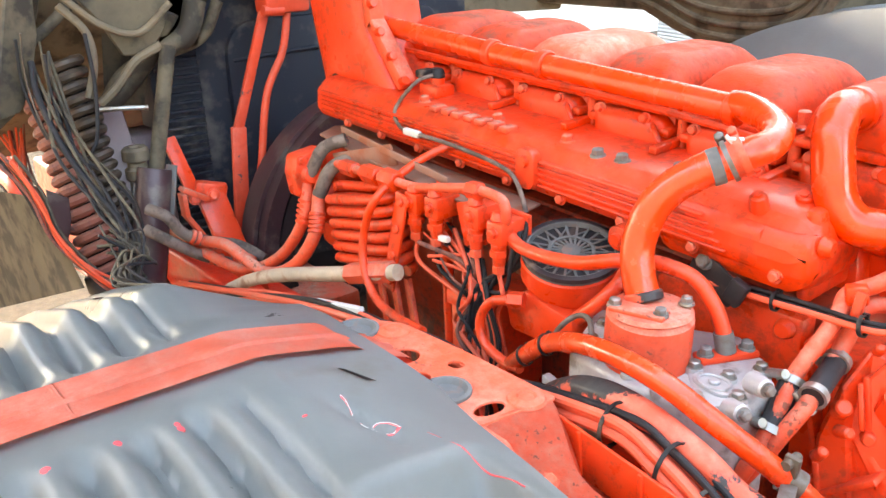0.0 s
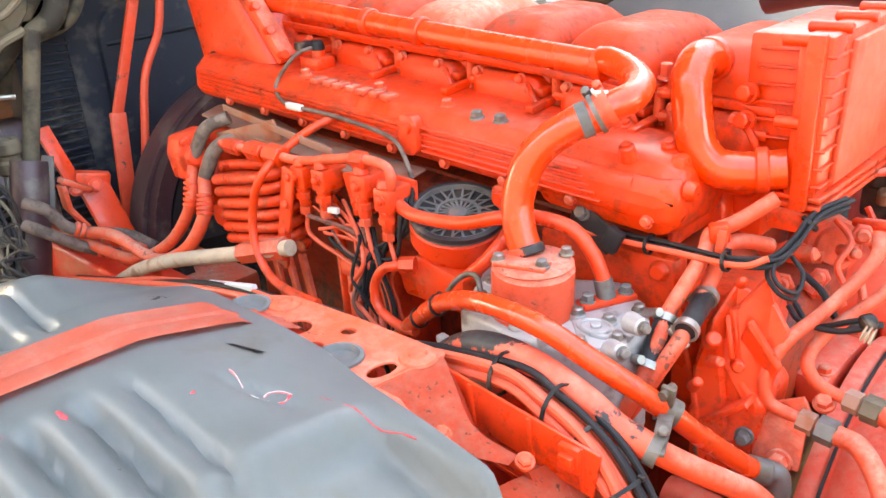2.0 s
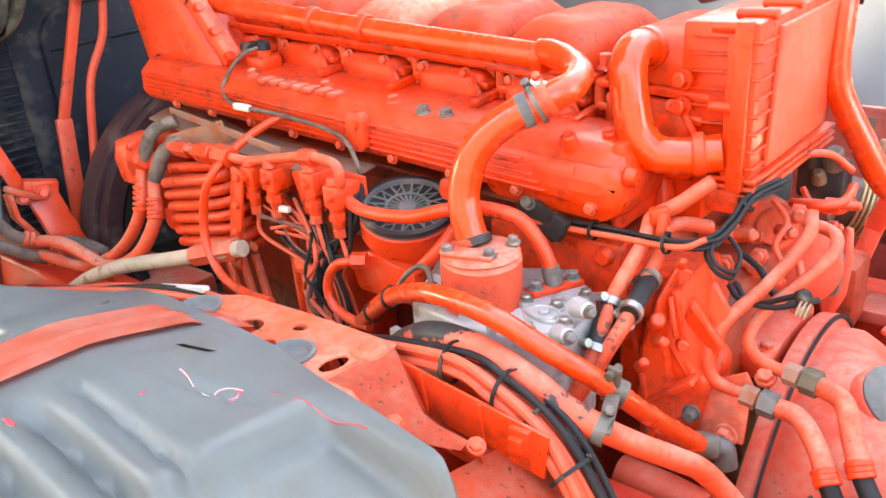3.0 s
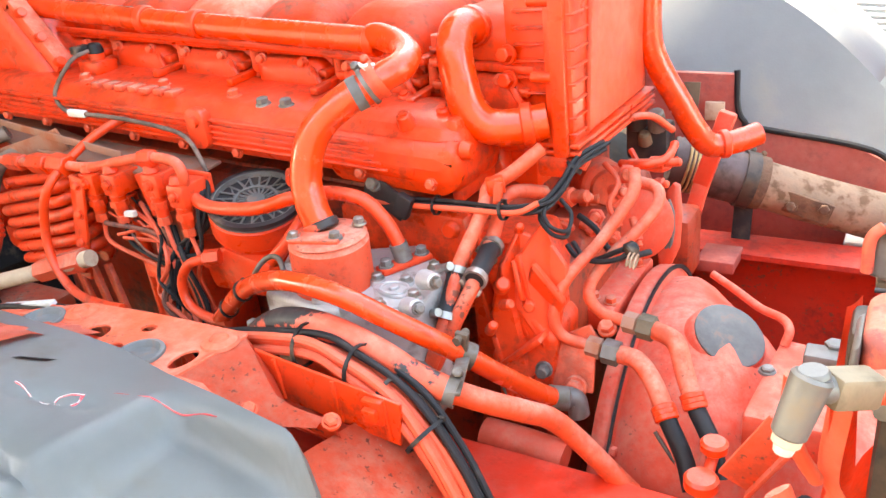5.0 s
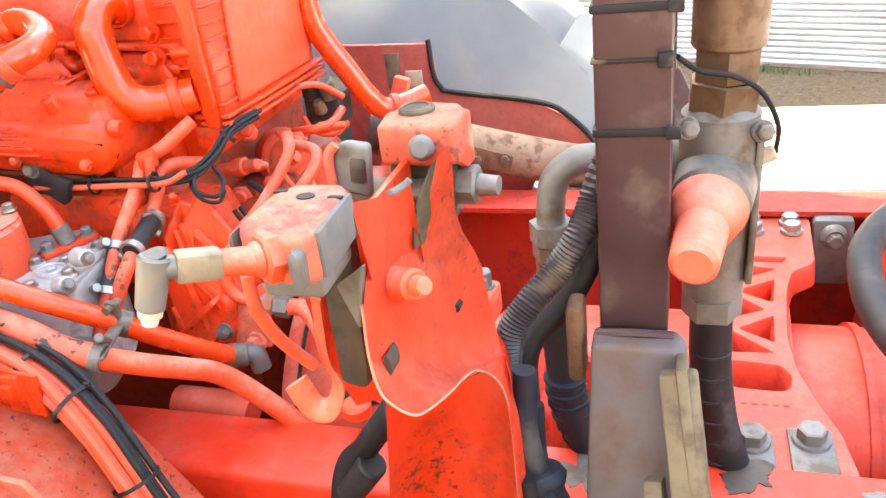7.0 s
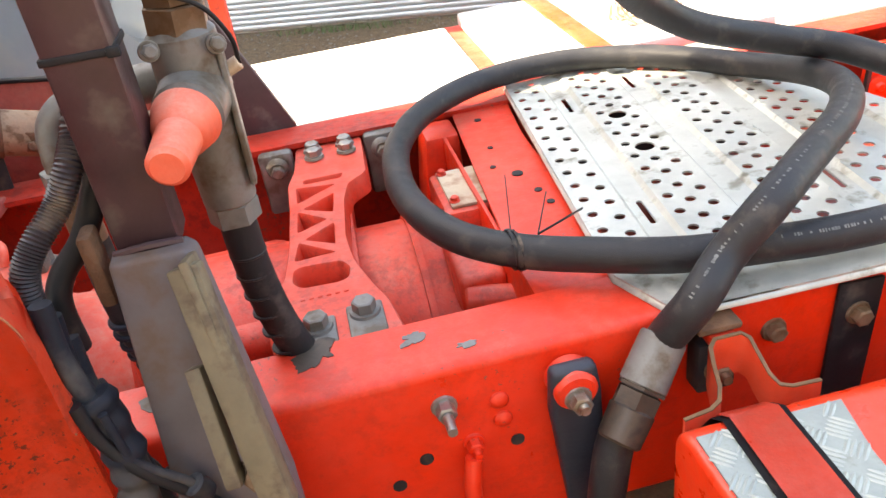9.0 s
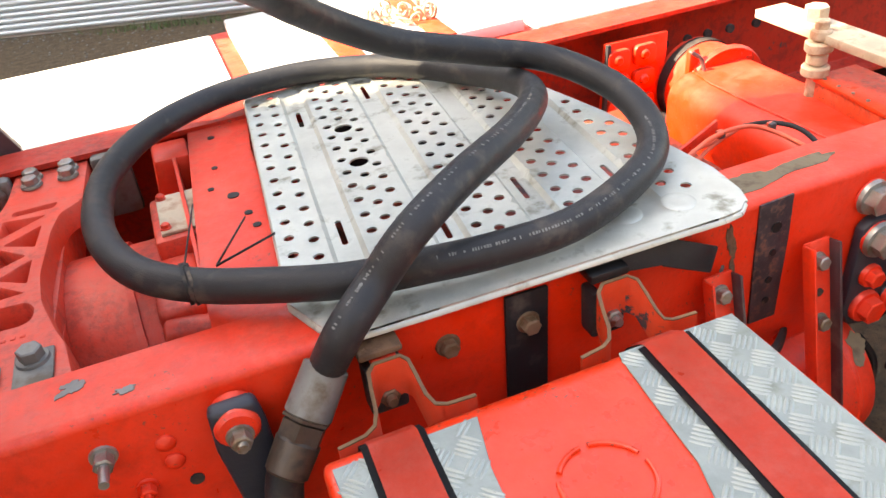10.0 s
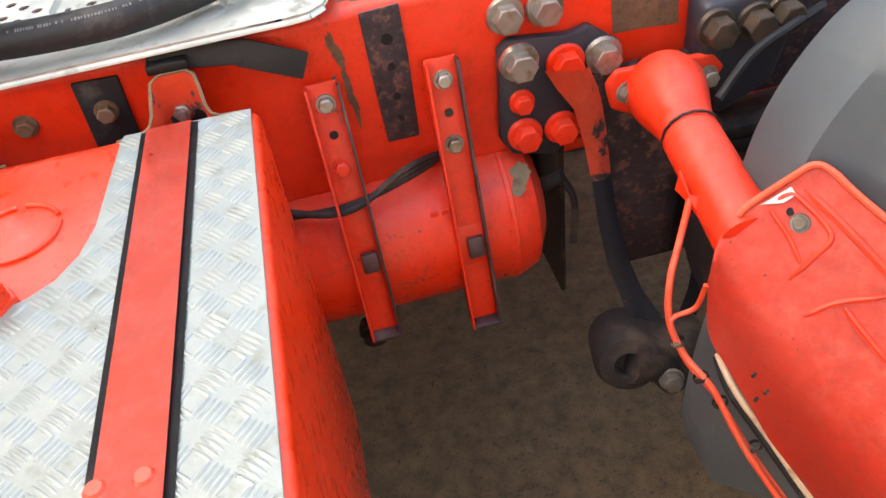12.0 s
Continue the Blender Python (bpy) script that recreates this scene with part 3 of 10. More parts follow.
for k in range(6):
    x = -1.44 + 0.15 * k
    for q in (-0.045, 0.03):
        bolt(engine, (x + q, 0.292, lz(x + q, 1.338)), (0, -1, 0.2), 0.011, ENGINE_DUSTY, 0.007)
# worn raised casting marks, too rubbed to read
for k in range(7):
    x = -1.29 + 0.026 * k
    part("casting_mark", lean(box(x, x + 0.017, 0.19 + 0.002 * (k % 2), 0.215, 1.3, 1.309, 0.002)), ENGINE_DUSTY, manifold)
sensor = part("sensor", lean(join(box(-1.37, -1.325, 0.235, 0.275, 1.3, 1.325, 0.004), cyl((-1.345, 0.255, 1.32), (-1.345, 0.255, 1.338), 0.012, None, 16, 0.002))), ENGINE, manifold)
part("plug", lean(join(cyl((-1.345, 0.255, 1.333), (-1.345, 0.255, 1.35), 0.013, 0.011, 16, 0.003), box(-1.36, -1.345, 0.22, 0.25, 1.337, 1.35, 0.003))), BLACK, sensor, "black plastic plug")
part("cable", tube([(-1.327, 0.230, 1.376), (-1.334, 0.200, 1.367), (-1.364, 0.180, 1.325), (-1.335, 0.165, 1.304), (-1.294, 0.160, 1.300), (-1.201, 0.160, 1.296), (-1.100, 0.155, 1.287), (-1.058, 0.150, 1.274), (-1.027, 0.140, 1.237)], 0.0032, 8, 6), HOSE_GREY, sensor)
part("connector", slab((-1.315, 0.160, 1.300), (-1.276, 0.160, 1.299), 0.011, 0.01), WHITE, sensor, "grubby white connector")

# intake duct rising at the front, flange with bolt lugs
duct = part("intake_duct", join(prism([(-1.72, 1.62), (-1.53, 1.62), (-1.5, 1.44), (-1.42, 1.34), (-1.42, 1.26), (-1.64, 1.28), (-1.68, 1.45)], "y", 0.22, 0.36, 0.022, 3)), ENGINE, engine, "tall orange intake duct with dusty flange")
part("flange", join(slab((-1.51, 0.235, 1.62), (-1.485, 0.235, 1.44), 0.022, 0.03, 0.003, (1, 0, 0)), slab((-1.485, 0.235, 1.45), (-1.4, 0.235, 1.35), 0.022, 0.03, 0.003, (1, 0, 0))), ENGINE_DUSTY, duct)
for k in range(7):
    u = k / 6
    p = Vector((-1.5, 0.225, 1.6)).lerp(Vector((-1.478, 0.225, 1.45)), u * 1.6) if u < 0.6 else Vector((-1.478, 0.225, 1.45)).lerp(Vector((-1.4, 0.225, 1.355)), (u - 0.6) * 2.4)
    part("lug", cyl(p, p + Vector((0.018, -0.004, 0.004)), 0.008, 0.0075, 12, 0.001), ENGINE, duct)
part("plug_hole", cyl((-1.6, 0.2165, 1.343), (-1.6, 0.2215, 1.343), 0.011, None, 18), DARK, duct)

# coolant rail with clamps, then the bend and the fat hose down to the canister
rail_pipe = part("coolant_pipe", join(tube([(-1.62, 0.27, 1.452), (-1.225, 0.266, 1.415), (-0.808, 0.259, 1.384)], 0.0165, 20),
    tube([(-0.815, 0.259, 1.3845), (-0.803, 0.255, 1.390), (-0.768, 0.240, 1.386), (-0.734, 0.210, 1.379), (-0.724, 0.180, 1.372), (-0.731, 0.160, 1.367), (-0.74, 0.147, 1.361), (-0.748, 0.141, 1.356)], 0.0168, 20, 10)), GLOSS, engine)
for p in ((-1.225, 0.266, 1.415), (-1.115, 0.264, 1.407), (-0.812, 0.259, 1.3845)):
    collar(rail_pipe, p, (1, -0.016, -0.075), 0.0205, 0.016, ENGINE)
op = [Vector(p) for p in ((-0.738, 0.149, 1.363), (-0.750, 0.140, 1.355), (-0.764, 0.128, 1.348), (-0.789, 0.113, 1.328), (-0.804, 0.100, 1.303), (-0.811, 0.090, 1.266), (-0.804, 0.083, 1.236), (-0.792, 0.080, 1.209))]
oil = part("oil_pipe", tube(op, 0.0185, 24, 10), GLOSS, engine, "fat glossy orange pipe bent down to the canister")
part("coupling", tube([op[0].lerp(op[1], -0.35), op[0], op[0].lerp(op[1], 0.8)], 0.0198, 22, 6), ENGINE_DUSTY, oil, "flaking orange coupling hose")
part("rubber_sleeve", tube([op[1].lerp(op[2], 0.1), op[1].lerp(op[2], 0.4), op[1].lerp(op[2], 0.7)], 0.0196, 22, 6), COVER, oil, "dark bare rubber sleeve")
band(oil, op[0].lerp(op[1], -0.15), op[0] - op[1], 0.0203, 0.008, ENGINE_DUSTY)
band(oil, op[0].lerp(op[1], 0.62), op[0] - op[1], 0.0203, 0.005, GREASY)
for k in range(4):
    part("paint_flake", box(-0.008, 0.008, -0.002, 0.002, -0.0008, 0.0008, 0, m=Matrix.Translation(op[0].lerp(op[1], 0.1 + 0.1 * k) + Vector((0, -0.009, 0.02))) @ Euler((0.5, 0.3 * k, 0.8)).to_matrix().to_4x4()), WHITE, oil)
collar(oil, op[-1] + Vector((-0.001, 0, 0.004)), op[-2] - op[-1], 0.0208, 0.011, PEELING, "joint_ring")
cl = Vector((-0.774, 0.067, 1.212))
can = part("filter_canister", cyl(cl + Vector((-0.004, 0.002, -0.075)), cl + Vector((0, 0, -0.004)), 0.046, 0.0455, 36, 0.005), ENGINE_DUSTY, engine, "scuffed orange canister with a bolted lid")
part("lid", cyl(cl + Vector((0, 0, -0.005)), cl, 0.0445, 0.0425, 36, 0.0015), ENGINE_DUSTY, can)
part("lid_flange", slab(cl + Vector((-0.028, -0.028, 0.002)), cl + Vector((0.028, -0.012, 0.002)), 0.024, 0.005, 0.0015, (0, 1, 0)), ENGINE_DUSTY, can)
for dx, dy, m in ((-0.025, -0.028, STEEL), (0.022, -0.014, GREASY), (0.024, 0.028, STEEL), (-0.03, 0.02, ENGINE)):
    bolt(can, cl + Vector((dx, dy, 0.003)), (0, 0, 1), 0.011, m)

# bare aluminium pump under the canister
pump = part("pump", prism([p[:2] for p in ((-0.846, 0.023, 1.147), (-0.897, 0.133, 1.147), (-0.806, 0.157, 1.147), (-0.737, 0.191, 1.147), (-0.678, 0.151, 1.147), (-0.653, 0.106, 1.147), (-0.655, 0.048, 1.147), (-0.682, 0.023, 1.147), (-0.764, 0.013, 1.147))], "z", 1.02, 1.148, 0.007, 3), CAST, engine, "bare grey aluminium pump casting")
pc = Vector((-0.695, 0.069, 1.150))
part("cover_plate", prism([(pc.x + 0.021 * q * math.cos(a), pc.y + 0.017 * q * math.sin(a)) for k in range(24) for a in [2 * math.pi * k / 24] for q in [1.0 + 0.22 * math.cos(2 * a + 0.6)]], "z", 1.146, 1.1545, 0.002), CAST, pump)
part("cover_rim", tube([pc + Vector((0.017 * math.cos(a), 0.013 * math.sin(a), 0.005)) for a in [2 * math.pi * k / 16 for k in range(17)]], 0.0018, 6, 2), CAST, pump)
part("cover_boss", cyl(pc + Vector((0, 0, 0.003)), pc + Vector((0, 0, 0.008)), 0.006, None, 16, 0.001), CAST, pump)
part("raised_pad", prism([p[:2] for p in ((-0.736, 0.082, 1.150), (-0.746, 0.133, 1.150), (-0.692, 0.157, 1.150), (-0.660, 0.113, 1.150), (-0.652, 0.053, 1.150), (-0.689, 0.030, 1.150))], "z", 1.145, 1.1505, 0.003), CAST, pump)
for p in ((-0.727, 0.083, 1.152), (-0.678, 0.128, 1.152), (-0.692, 0.089, 1.152), (-0.691, 0.032, 1.152), (-0.665, 0.062, 1.152), (-0.859, 0.097, 1.148), (-0.840, 0.047, 1.148), (-0.767, 0.027, 1.148), (-0.729, 0.026, 1.148)):
    q = Vector(p)
    boss = part("boss", cyl(q - Vector((0, 0, 0.012)), q + Vector((0, 0, 0.003)), 0.0105, 0.009, 18, 0.001), CAST, pump)
    bolt(boss, q + Vector((0, 0, 0.002)), (0, 0, 1), 0.0115, STEEL if p[1] > 0.03 else CAST, 0.006)
ra, rb = Vector((-0.73, 0.107, 1.154)), Vector((-0.708, 0.15, 1.154))
rn = (rb - ra).normalized()
part("red_flange", slab(ra - rn * 0.01, rb + rn * 0.01, 0.022, 0.008, 0.003, (1, 0, 0)), ENGINE, pump)
for p in (ra, rb):
    bolt(pump, p + Vector((0, 0, 0.004)), (0, 0, 1), 0.012, GREASY, 0.008)
for p, q in (((-0.663, 0.080, 1.166), (-0.641, 0.070, 1.170)), ((-0.664, 0.045, 1.149), (-0.643, 0.035, 1.157))):
    part("port", cyl(p, q, 0.0115, 0.0095, 18, 0.002), CAST, pump)
    bolt(pump, q, Vector(q) - Vector(p), 0.01, GREASY, 0.006)
part("side_rib", slab((-0.88, 0.022, 1.1), (-0.72, 0.0, 1.09), 0.012, 0.012, 0.003), CAST, pump)
part("lower_cap", cyl((-0.7, 0.04, 1.07), (-0.625, 0.03, 1.045), 0.03, 0.026, 20, 0.006), GREASY, pump)
# steel feed pipe into the pump
fe = (ra + rb) / 2 + Vector((0.0, 0.0, 0.003))
feed = part("feed_pipe", tube([(-1.031, 0.100, 1.225), (-0.981, 0.090, 1.212), (-0.898, 0.085, 1.220), (-0.839, 0.090, 1.238), (-0.809, 0.115, 1.238), (-0.765, 0.125, 1.231), (-0.739, 0.128, 1.207), (-0.724, 0.128, 1.179), fe], 0.0085, 14, 8), ENGINE, engine)
part("bare_end", tube([Vector((-0.726, 0.128, 1.184)).lerp(fe, 0.2), fe], 0.0108, 14), GREASY, feed, "bare dirty pipe end")
part("stub_pipe", tube([(-0.893, 0.090, 1.147), (-0.871, 0.100, 1.171), (-0.859, 0.120, 1.193), (-0.869, 0.150, 1.199)], 0.009, 12), ENGINE, engine)
part("drain_hose", tube([(-0.905, 0.05, 1.115), (-0.888, 0.055, 1.15), (-0.868, 0.06, 1.17), (-0.85, 0.06, 1.172), (-0.84, 0.055, 1.155)], 0.0034, 10), GREASY, engine)
collar(engine, (-0.84, 0.055, 1.152), (0, 0, 1), 0.007, 0.014, BRASS, "hose_tail")

# fuel filter housing with a black spoked grille
filt = part("filter_housing", join(lathe(((0, 0), (0.048, 0), (0.054, 0.01), (0.056, 0.085), (0.064, 0.092), (0.064, 0.118), (0.058, 0.122), (0, 0.122)), (-0.973, 0.166, 1.085), (-0.773, -0.044, 2.042), 36),
    prism([(-1.01, 1.09), (-0.9, 1.09), (-0.9, 1.14), (-0.98, 1.155), (-1.02, 1.13)], "y", 0.09, 0.14, 0.008)), ENGINE, engine, "orange filter housing")
gc, gd = Vector((-0.9478, 0.1395, 1.2045)), Vector((0.2, -0.21, 0.957)).normalized()
grille = [lathe(((0.053, -0.004), (0.062, -0.004), (0.062, 0.006), (0.055, 0.006), (0.053, -0.004)), gc, gc + gd, 36), lathe(((0.026, -0.002), (0.03, -0.002), (0.03, 0.003), (0.026, 0.003), (0.026, -0.002)), gc, gc + gd, 24), cyl(gc - gd * 0.004, gc + gd * 0.003, 0.012, None, 16)]
gm = frame_to(gc, gc + gd)
for k in range(22):
    a = 2 * math.pi * k / 22
    grille.append(slab(gm @ Vector((0.01 * math.cos(a), 0.01 * math.sin(a), 0.001)), gm @ Vector((0.056 * math.cos(a + 0.25), 0.056 * math.sin(a + 0.25), 0.001)), 0.0017, 0.003, 0))
    if k % 2:
        grille.append(slab(gm @ Vector((0.03 * math.cos(a + 0.1), 0.03 * math.sin(a + 0.1), 0.001)), gm @ Vector((0.05 * math.cos(a - 0.35), 0.05 * math.sin(a - 0.35), 0.001)), 0.0014, 0.002, 0))
part("grille", join(*grille), COVER, filt, "black plastic spoked grille")
part("grille_well", cyl(gc - gd * 0.004, gc - gd * 0.0008, 0.0585, None, 30), DARK, filt)
part("grille_ring", lathe(((0.056, 0.0), (0.0635, 0.0), (0.0635, 0.006), (0.057, 0.007), (0.056, 0.0)), gc, gc + gd, 40), RIBBED, filt, "black plastic rim")
nut(filt, (-0.972, 0.080, 1.147), (-0.991, 0.070, 1.146), 0.02, ENGINE)
part("drain_pipe", tube([(-0.988, 0.070, 1.146), (-1.011, 0.060, 1.139), (-1.027, 0.055, 1.112), (-1.016, 0.050, 1.084), (-0.975, 0.045, 1.074), (-0.939, 0.040, 1.079)], 0.0066, 12), ENGINE, filt)
# dusty heat shield, air pipe with unions, wound cooling coil
shield = part("heat_shield", join(prism([(-1.62, 0.22), (-1.56, 0.15), (-1.3, 0.115), (-1.08, 0.105), (-1.03, 0.14), (-1.04, 0.18), (-1.35, 0.2), (-1.58, 0.255)], "z", 1.25, 1.254, 0.001)), SHIELD, engine, "bent dusty sheet-metal shield")
for v in shield.data.vertices:
    v.co.z += 0.05 * (-0.3 - v.co.x) * 0.6 + 0.01 * math.sin(v.co.x * 23)
part("shield_lip", slab((-1.46, 0.135, 1.285), (-1.15, 0.108, 1.262), 0.012, 0.003, 0.001), SHIELD, shield)
part("shield_arm", slab((-1.460, 0.120, 1.229), (-1.305, 0.130, 1.269), 0.004, 0.035, 0.001, (0, 1, 0.2)), SHIELD, shield)
air = part("air_pipe", tube([(-1.425, 0.100, 1.238), (-1.361, 0.090, 1.243), (-1.270, 0.080, 1.251), (-1.197, 0.085, 1.249), (-1.119, 0.085, 1.264), (-1.066, 0.085, 1.273), (-1.018, 0.085, 1.270), (-1.009, 0.085, 1.249), (-1.026, 0.095, 1.226)], 0.007, 14), ENGINE_DUSTY, engine)
for a, b, af in (((-1.398, 0.095, 1.240), (-1.353, 0.090, 1.242), 0.022), ((-1.319, 0.085, 1.247), (-1.274, 0.080, 1.249), 0.026), ((-1.264, 0.080, 1.251), (-1.233, 0.082, 1.249), 0.028), ((-1.077, 0.085, 1.271), (-1.054, 0.085, 1.272), 0.021)):
    nut(air, a, b, af, ENGINE)
ca, cb, cz = Vector((-1.432, 0.095, 1.199)), Vector((-1.258, 0.095, 1.231)), Vector((-1.382, 0.095, 1.087))
loops = []
for k in range(16 * 6 + 9):
    a = 2 * math.pi * k / 16
    side = 0.5 - 0.5 * math.copysign(abs(math.cos(a)) ** 0.55, math.cos(a))
    drop = (cz.z - (ca.z + cb.z) / 2) * k / (16 * 6.5)
    loops.append(ca.lerp(cb, side) + Vector((0.02 * k / 104, 0.024 * math.copysign(abs(math.sin(a)) ** 0.55, math.sin(a)), drop)))
coil = part("cooling_coil", tube(loops, 0.0086, 10, 2), ENGINE, engine, "flattened coil of orange cooling pipe")
strip = part("coil_strap", slab((-1.206, 0.070, 1.239), (-1.241, 0.060, 1.085), 0.026, 0.005, 0.001, (1, 0, 0)), ENGINE, engine, "red drilled strap")
for k in range(4):
    bolt(strip, Vector((-1.206, 0.067, 1.228)).lerp(Vector((-1.232, 0.057, 1.102)), k / 3), (0.2, -1, 0.2), 0.011, ENGINE, 0.005)
part("return_hose", tube([(-1.19, 0.2, 1.3), (-1.222, 0.150, 1.285), (-1.241, 0.105, 1.262), (-1.247, 0.050, 1.227), (-1.269, 0.040, 1.169), (-1.259, 0.030, 1.120), (-1.218, 0.020, 1.088), (-1.141, 0.000, 1.092), (-1.054, -0.020, 1.109)], 0.0064, 12), ENGINE, engine)
for nm, mat, r, pts in (("rubber_hose", ENGINE_DUSTY, 0.0105, ((-1.439, 0.130, 1.272), (-1.468, 0.100, 1.255), (-1.491, 0.080, 1.204), (-1.489, 0.060, 1.131), (-1.553, 0.040, 1.052), (-1.661, 0.020, 1.001), (-1.763, 0.000, 1.003), (-1.988, 0.000, 1.004))),
                        ("rubber_hose", ENGINE_DUSTY, 0.0115, ((-1.420, 0.130, 1.243), (-1.447, 0.100, 1.224), (-1.461, 0.080, 1.179), (-1.447, 0.060, 1.124), (-1.477, 0.030, 1.062), (-1.581, 0.020, 1.020), (-1.693, 0.000, 1.048), (-1.880, 0.000, 1.007))),
                        ("braided_hose", TAN, 0.0125, ((-1.200, 0.050, 1.126), (-1.260, 0.040, 1.109), (-1.361, 0.030, 1.080), (-1.475, 0.010, 1.050), (-1.590, 0.000, 1.008), (-1.701, 0.000, 0.953)))):
    hs = part(nm, tube(pts, r, 14), mat, engine)
    if nm == "rubber_hose":
        part("bare_top", tube(pts[:3], r + 0.0007, 14), HOSE_GREY, hs, "bare scorched hose top")
        for k in range(5):
            q = Vector(pts[3]).lerp(Vector(pts[2]), k * 0.12)
            collar(hs, q, Vector(pts[2]) - Vector(pts[3]), r + 0.003, 0.006, ENGINE, "grip_ring")
for pts in (((-1.83, -0.09, 1.11), (-1.8, -0.066, 1.095), (-1.8, -0.037, 1.052), (-1.79, 0.003, 1.029), (-1.77, 0.06, 1.01), (-1.72, 0.09, 0.985)), ((-1.83, -0.1, 1.07), (-1.8, -0.076, 1.052), (-1.8, -0.014, 1.002), (-1.78, 0.049, 0.968), (-1.72, 0.08, 0.955))):
    gh = part("rubber_hose", tube(pts, 0.0115, 14), HOSE_GREY, engine, "dirt-caked grey hose")
    for q in (0.4, 0.62):
        collar(gh, Vector(pts[3]).lerp(Vector(pts[2]), q), Vector(pts[2]) - Vector(pts[3]), 0.0145, 0.008, ENGINE_DUSTY, "ferrule")
nut(engine, (-1.308, 0.035, 1.096), (-1.214, 0.050, 1.123), 0.03, ENGINE_DUSTY)
# governor body and brackets left of the coil
part("compressor", join(box(-1.56, -1.47, 0.13, 0.25, 1.05, 1.24, 0.02, 3), cyl((-1.52, 0.13, 1.15), (-1.52, 0.1, 1.15), 0.045, 0.04, 24, 0.005)), ENGINE, engine)
part("governor", join(prism([(0.062, 1.245), (0.118, 1.252), (0.125, 1.2), (0.105, 1.165), (0.06, 1.172), (0.054, 1.215)], "x", -1.53, -1.49, 0.006), cyl((-1.49, 0.085, 1.21), (-1.478, 0.083, 1.212), 0.02, 0.017, 20, 0.003)), ENGINE, engine)
for p in ((-1.49, 0.068, 1.238), (-1.49, 0.068, 1.18), (-1.49, 0.108, 1.238)):
    bolt(engine, p, (1, -0.1, 0), 0.011, ENGINE, 0.006)
# solenoid valves in a row with wiring
for k, (px, py) in enumerate(((-1.197, 0.090, 1.218)[::2], (-1.150, 0.090, 1.221)[::2], (-1.066, 0.085, 1.228)[::2], (-1.022, 0.080, 1.217)[::2])):
    v = part("solenoid_valve", join(box(px - 0.015, px + 0.015, 0.075, 0.12, py - 0.008, py + 0.024, 0.004), cyl((px, 0.085, py + 0.024), (px, 0.085, py + 0.036), 0.011, 0.009, 16, 0.002), cyl((px, 0.085, py - 0.038), (px, 0.085, py - 0.006), 0.0085, 0.011, 16, 0.002), hexagon((px, 0.085, py - 0.024), (px, 0.085, py - 0.014), 0.022)), ENGINE, engine)
    nut(v, (px, 0.085, py - 0.048), (px, 0.085, py - 0.036), 0.016, ENGINE_DUSTY, "gland_nut")
    bolt(v, (px, 0.074, py + 0.01), (0, -1, 0), 0.011, ENGINE, 0.005)
    part("lead", tube([(px, 0.085, py - 0.05), (px + 0.012, 0.08, py - 0.08), (px * 0.4 - 1.03 * 0.6, 0.085, py - 0.11), (-1.02, 0.09, 1.06), (-1.02, 0.09, 0.98)], 0.0032, 8), RUBBER if k == 1 else WIRE_RED, v)
part("valve_bracket", join(slab((-1.100, 0.100, 1.246), (-1.083, 0.100, 1.187), 0.045, 0.006, 0.002, (1, 0, 0)), slab((-1.2, 0.13, 1.235), (-1.0, 0.12, 1.23), 0.03, 0.006, 0.002, (0, 0, 1))), ENGINE, engine)
wires = []
for k in range(6):
    o = 0.006 * k
    wires.append(tube([(-1.1 + o, 0.1, 1.17), (-1.06 + o, 0.085 - o * 0.4, 1.13), (-1.03 + o * 0.6, 0.075, 1.07), (-1.035 + o * 0.6, 0.07, 1.0), (-1.04 + o * 0.6, 0.07, 0.9)], 0.0028, 7))
for k, w in enumerate(wires):
    part("loom_wire", w, RUBBER if k % 3 else WIRE_RED, engine)
part("control_box", join(box(-1.13, -1.05, 0.09, 0.2, 0.93, 1.11, 0.004), box(-1.132, -1.048, 0.084, 0.092, 1.09, 1.112, 0.002)), ENGINE, engine)
part("drop_pipe", tube([(-1.17, 0.12, 1.2), (-1.17, 0.12, 1.05), (-1.165, 0.12, 0.85)], 0.009, 10), ENGINE, engine)
for x in (-1.34, -1.3, -1.26):
    part("brace", slab((x, 0.11, 1.08), (x + 0.05, 0.1, 0.9), 0.02, 0.008, 0.002), ENGINE_DUSTY, engine)

# rear charge box: ribbed cover with clips, stepped foot
rear_box = part("rear_cover_box", join(box(-0.655, -0.58, 0.3, 0.52, 1.27, 1.425, 0.006), prism([(0.262, 1.262), (0.262, 1.43), (0.535, 1.432), (0.53, 1.25)], "x", -0.59, -0.556, 0.005)), ENGINE, engine, "flat-faced orange box with ribbed edges")
for k in range(3):
    part("foot_ledge", slab((-0.575 + 0.003 * k, 0.262, 1.262 - 0.009 * k), (-0.565 + 0.003 * k, 0.53, 1.262 - 0.009 * k), 0.05 - 0.006 * k, 0.006, 0.002, (1, 0, 0)), ENGINE, rear_box)
part("foot_block", box(-0.604, -0.566, 0.262, 0.3, 1.222, 1.25, 0.005), ENGINE, rear_box)
part("face_panel", prism([(0.295, 1.27), (0.315, 1.42), (0.52, 1.422), (0.515, 1.268)], "x", -0.558, -0.549, 0.004), ENGINE_DUSTY, rear_box)
for k in range(8):
    z = 1.275 + 0.019 * k
    part("rib", box(-0.576, -0.552, 0.2615, 0.296 + 0.002 * k, z, z + 0.003, 0.001, 1), ENGINE, rear_box)
    part("rib", box(-0.64, -0.598, 0.292, 0.302, z, z + 0.003, 0.001, 1), ENGINE, rear_box)
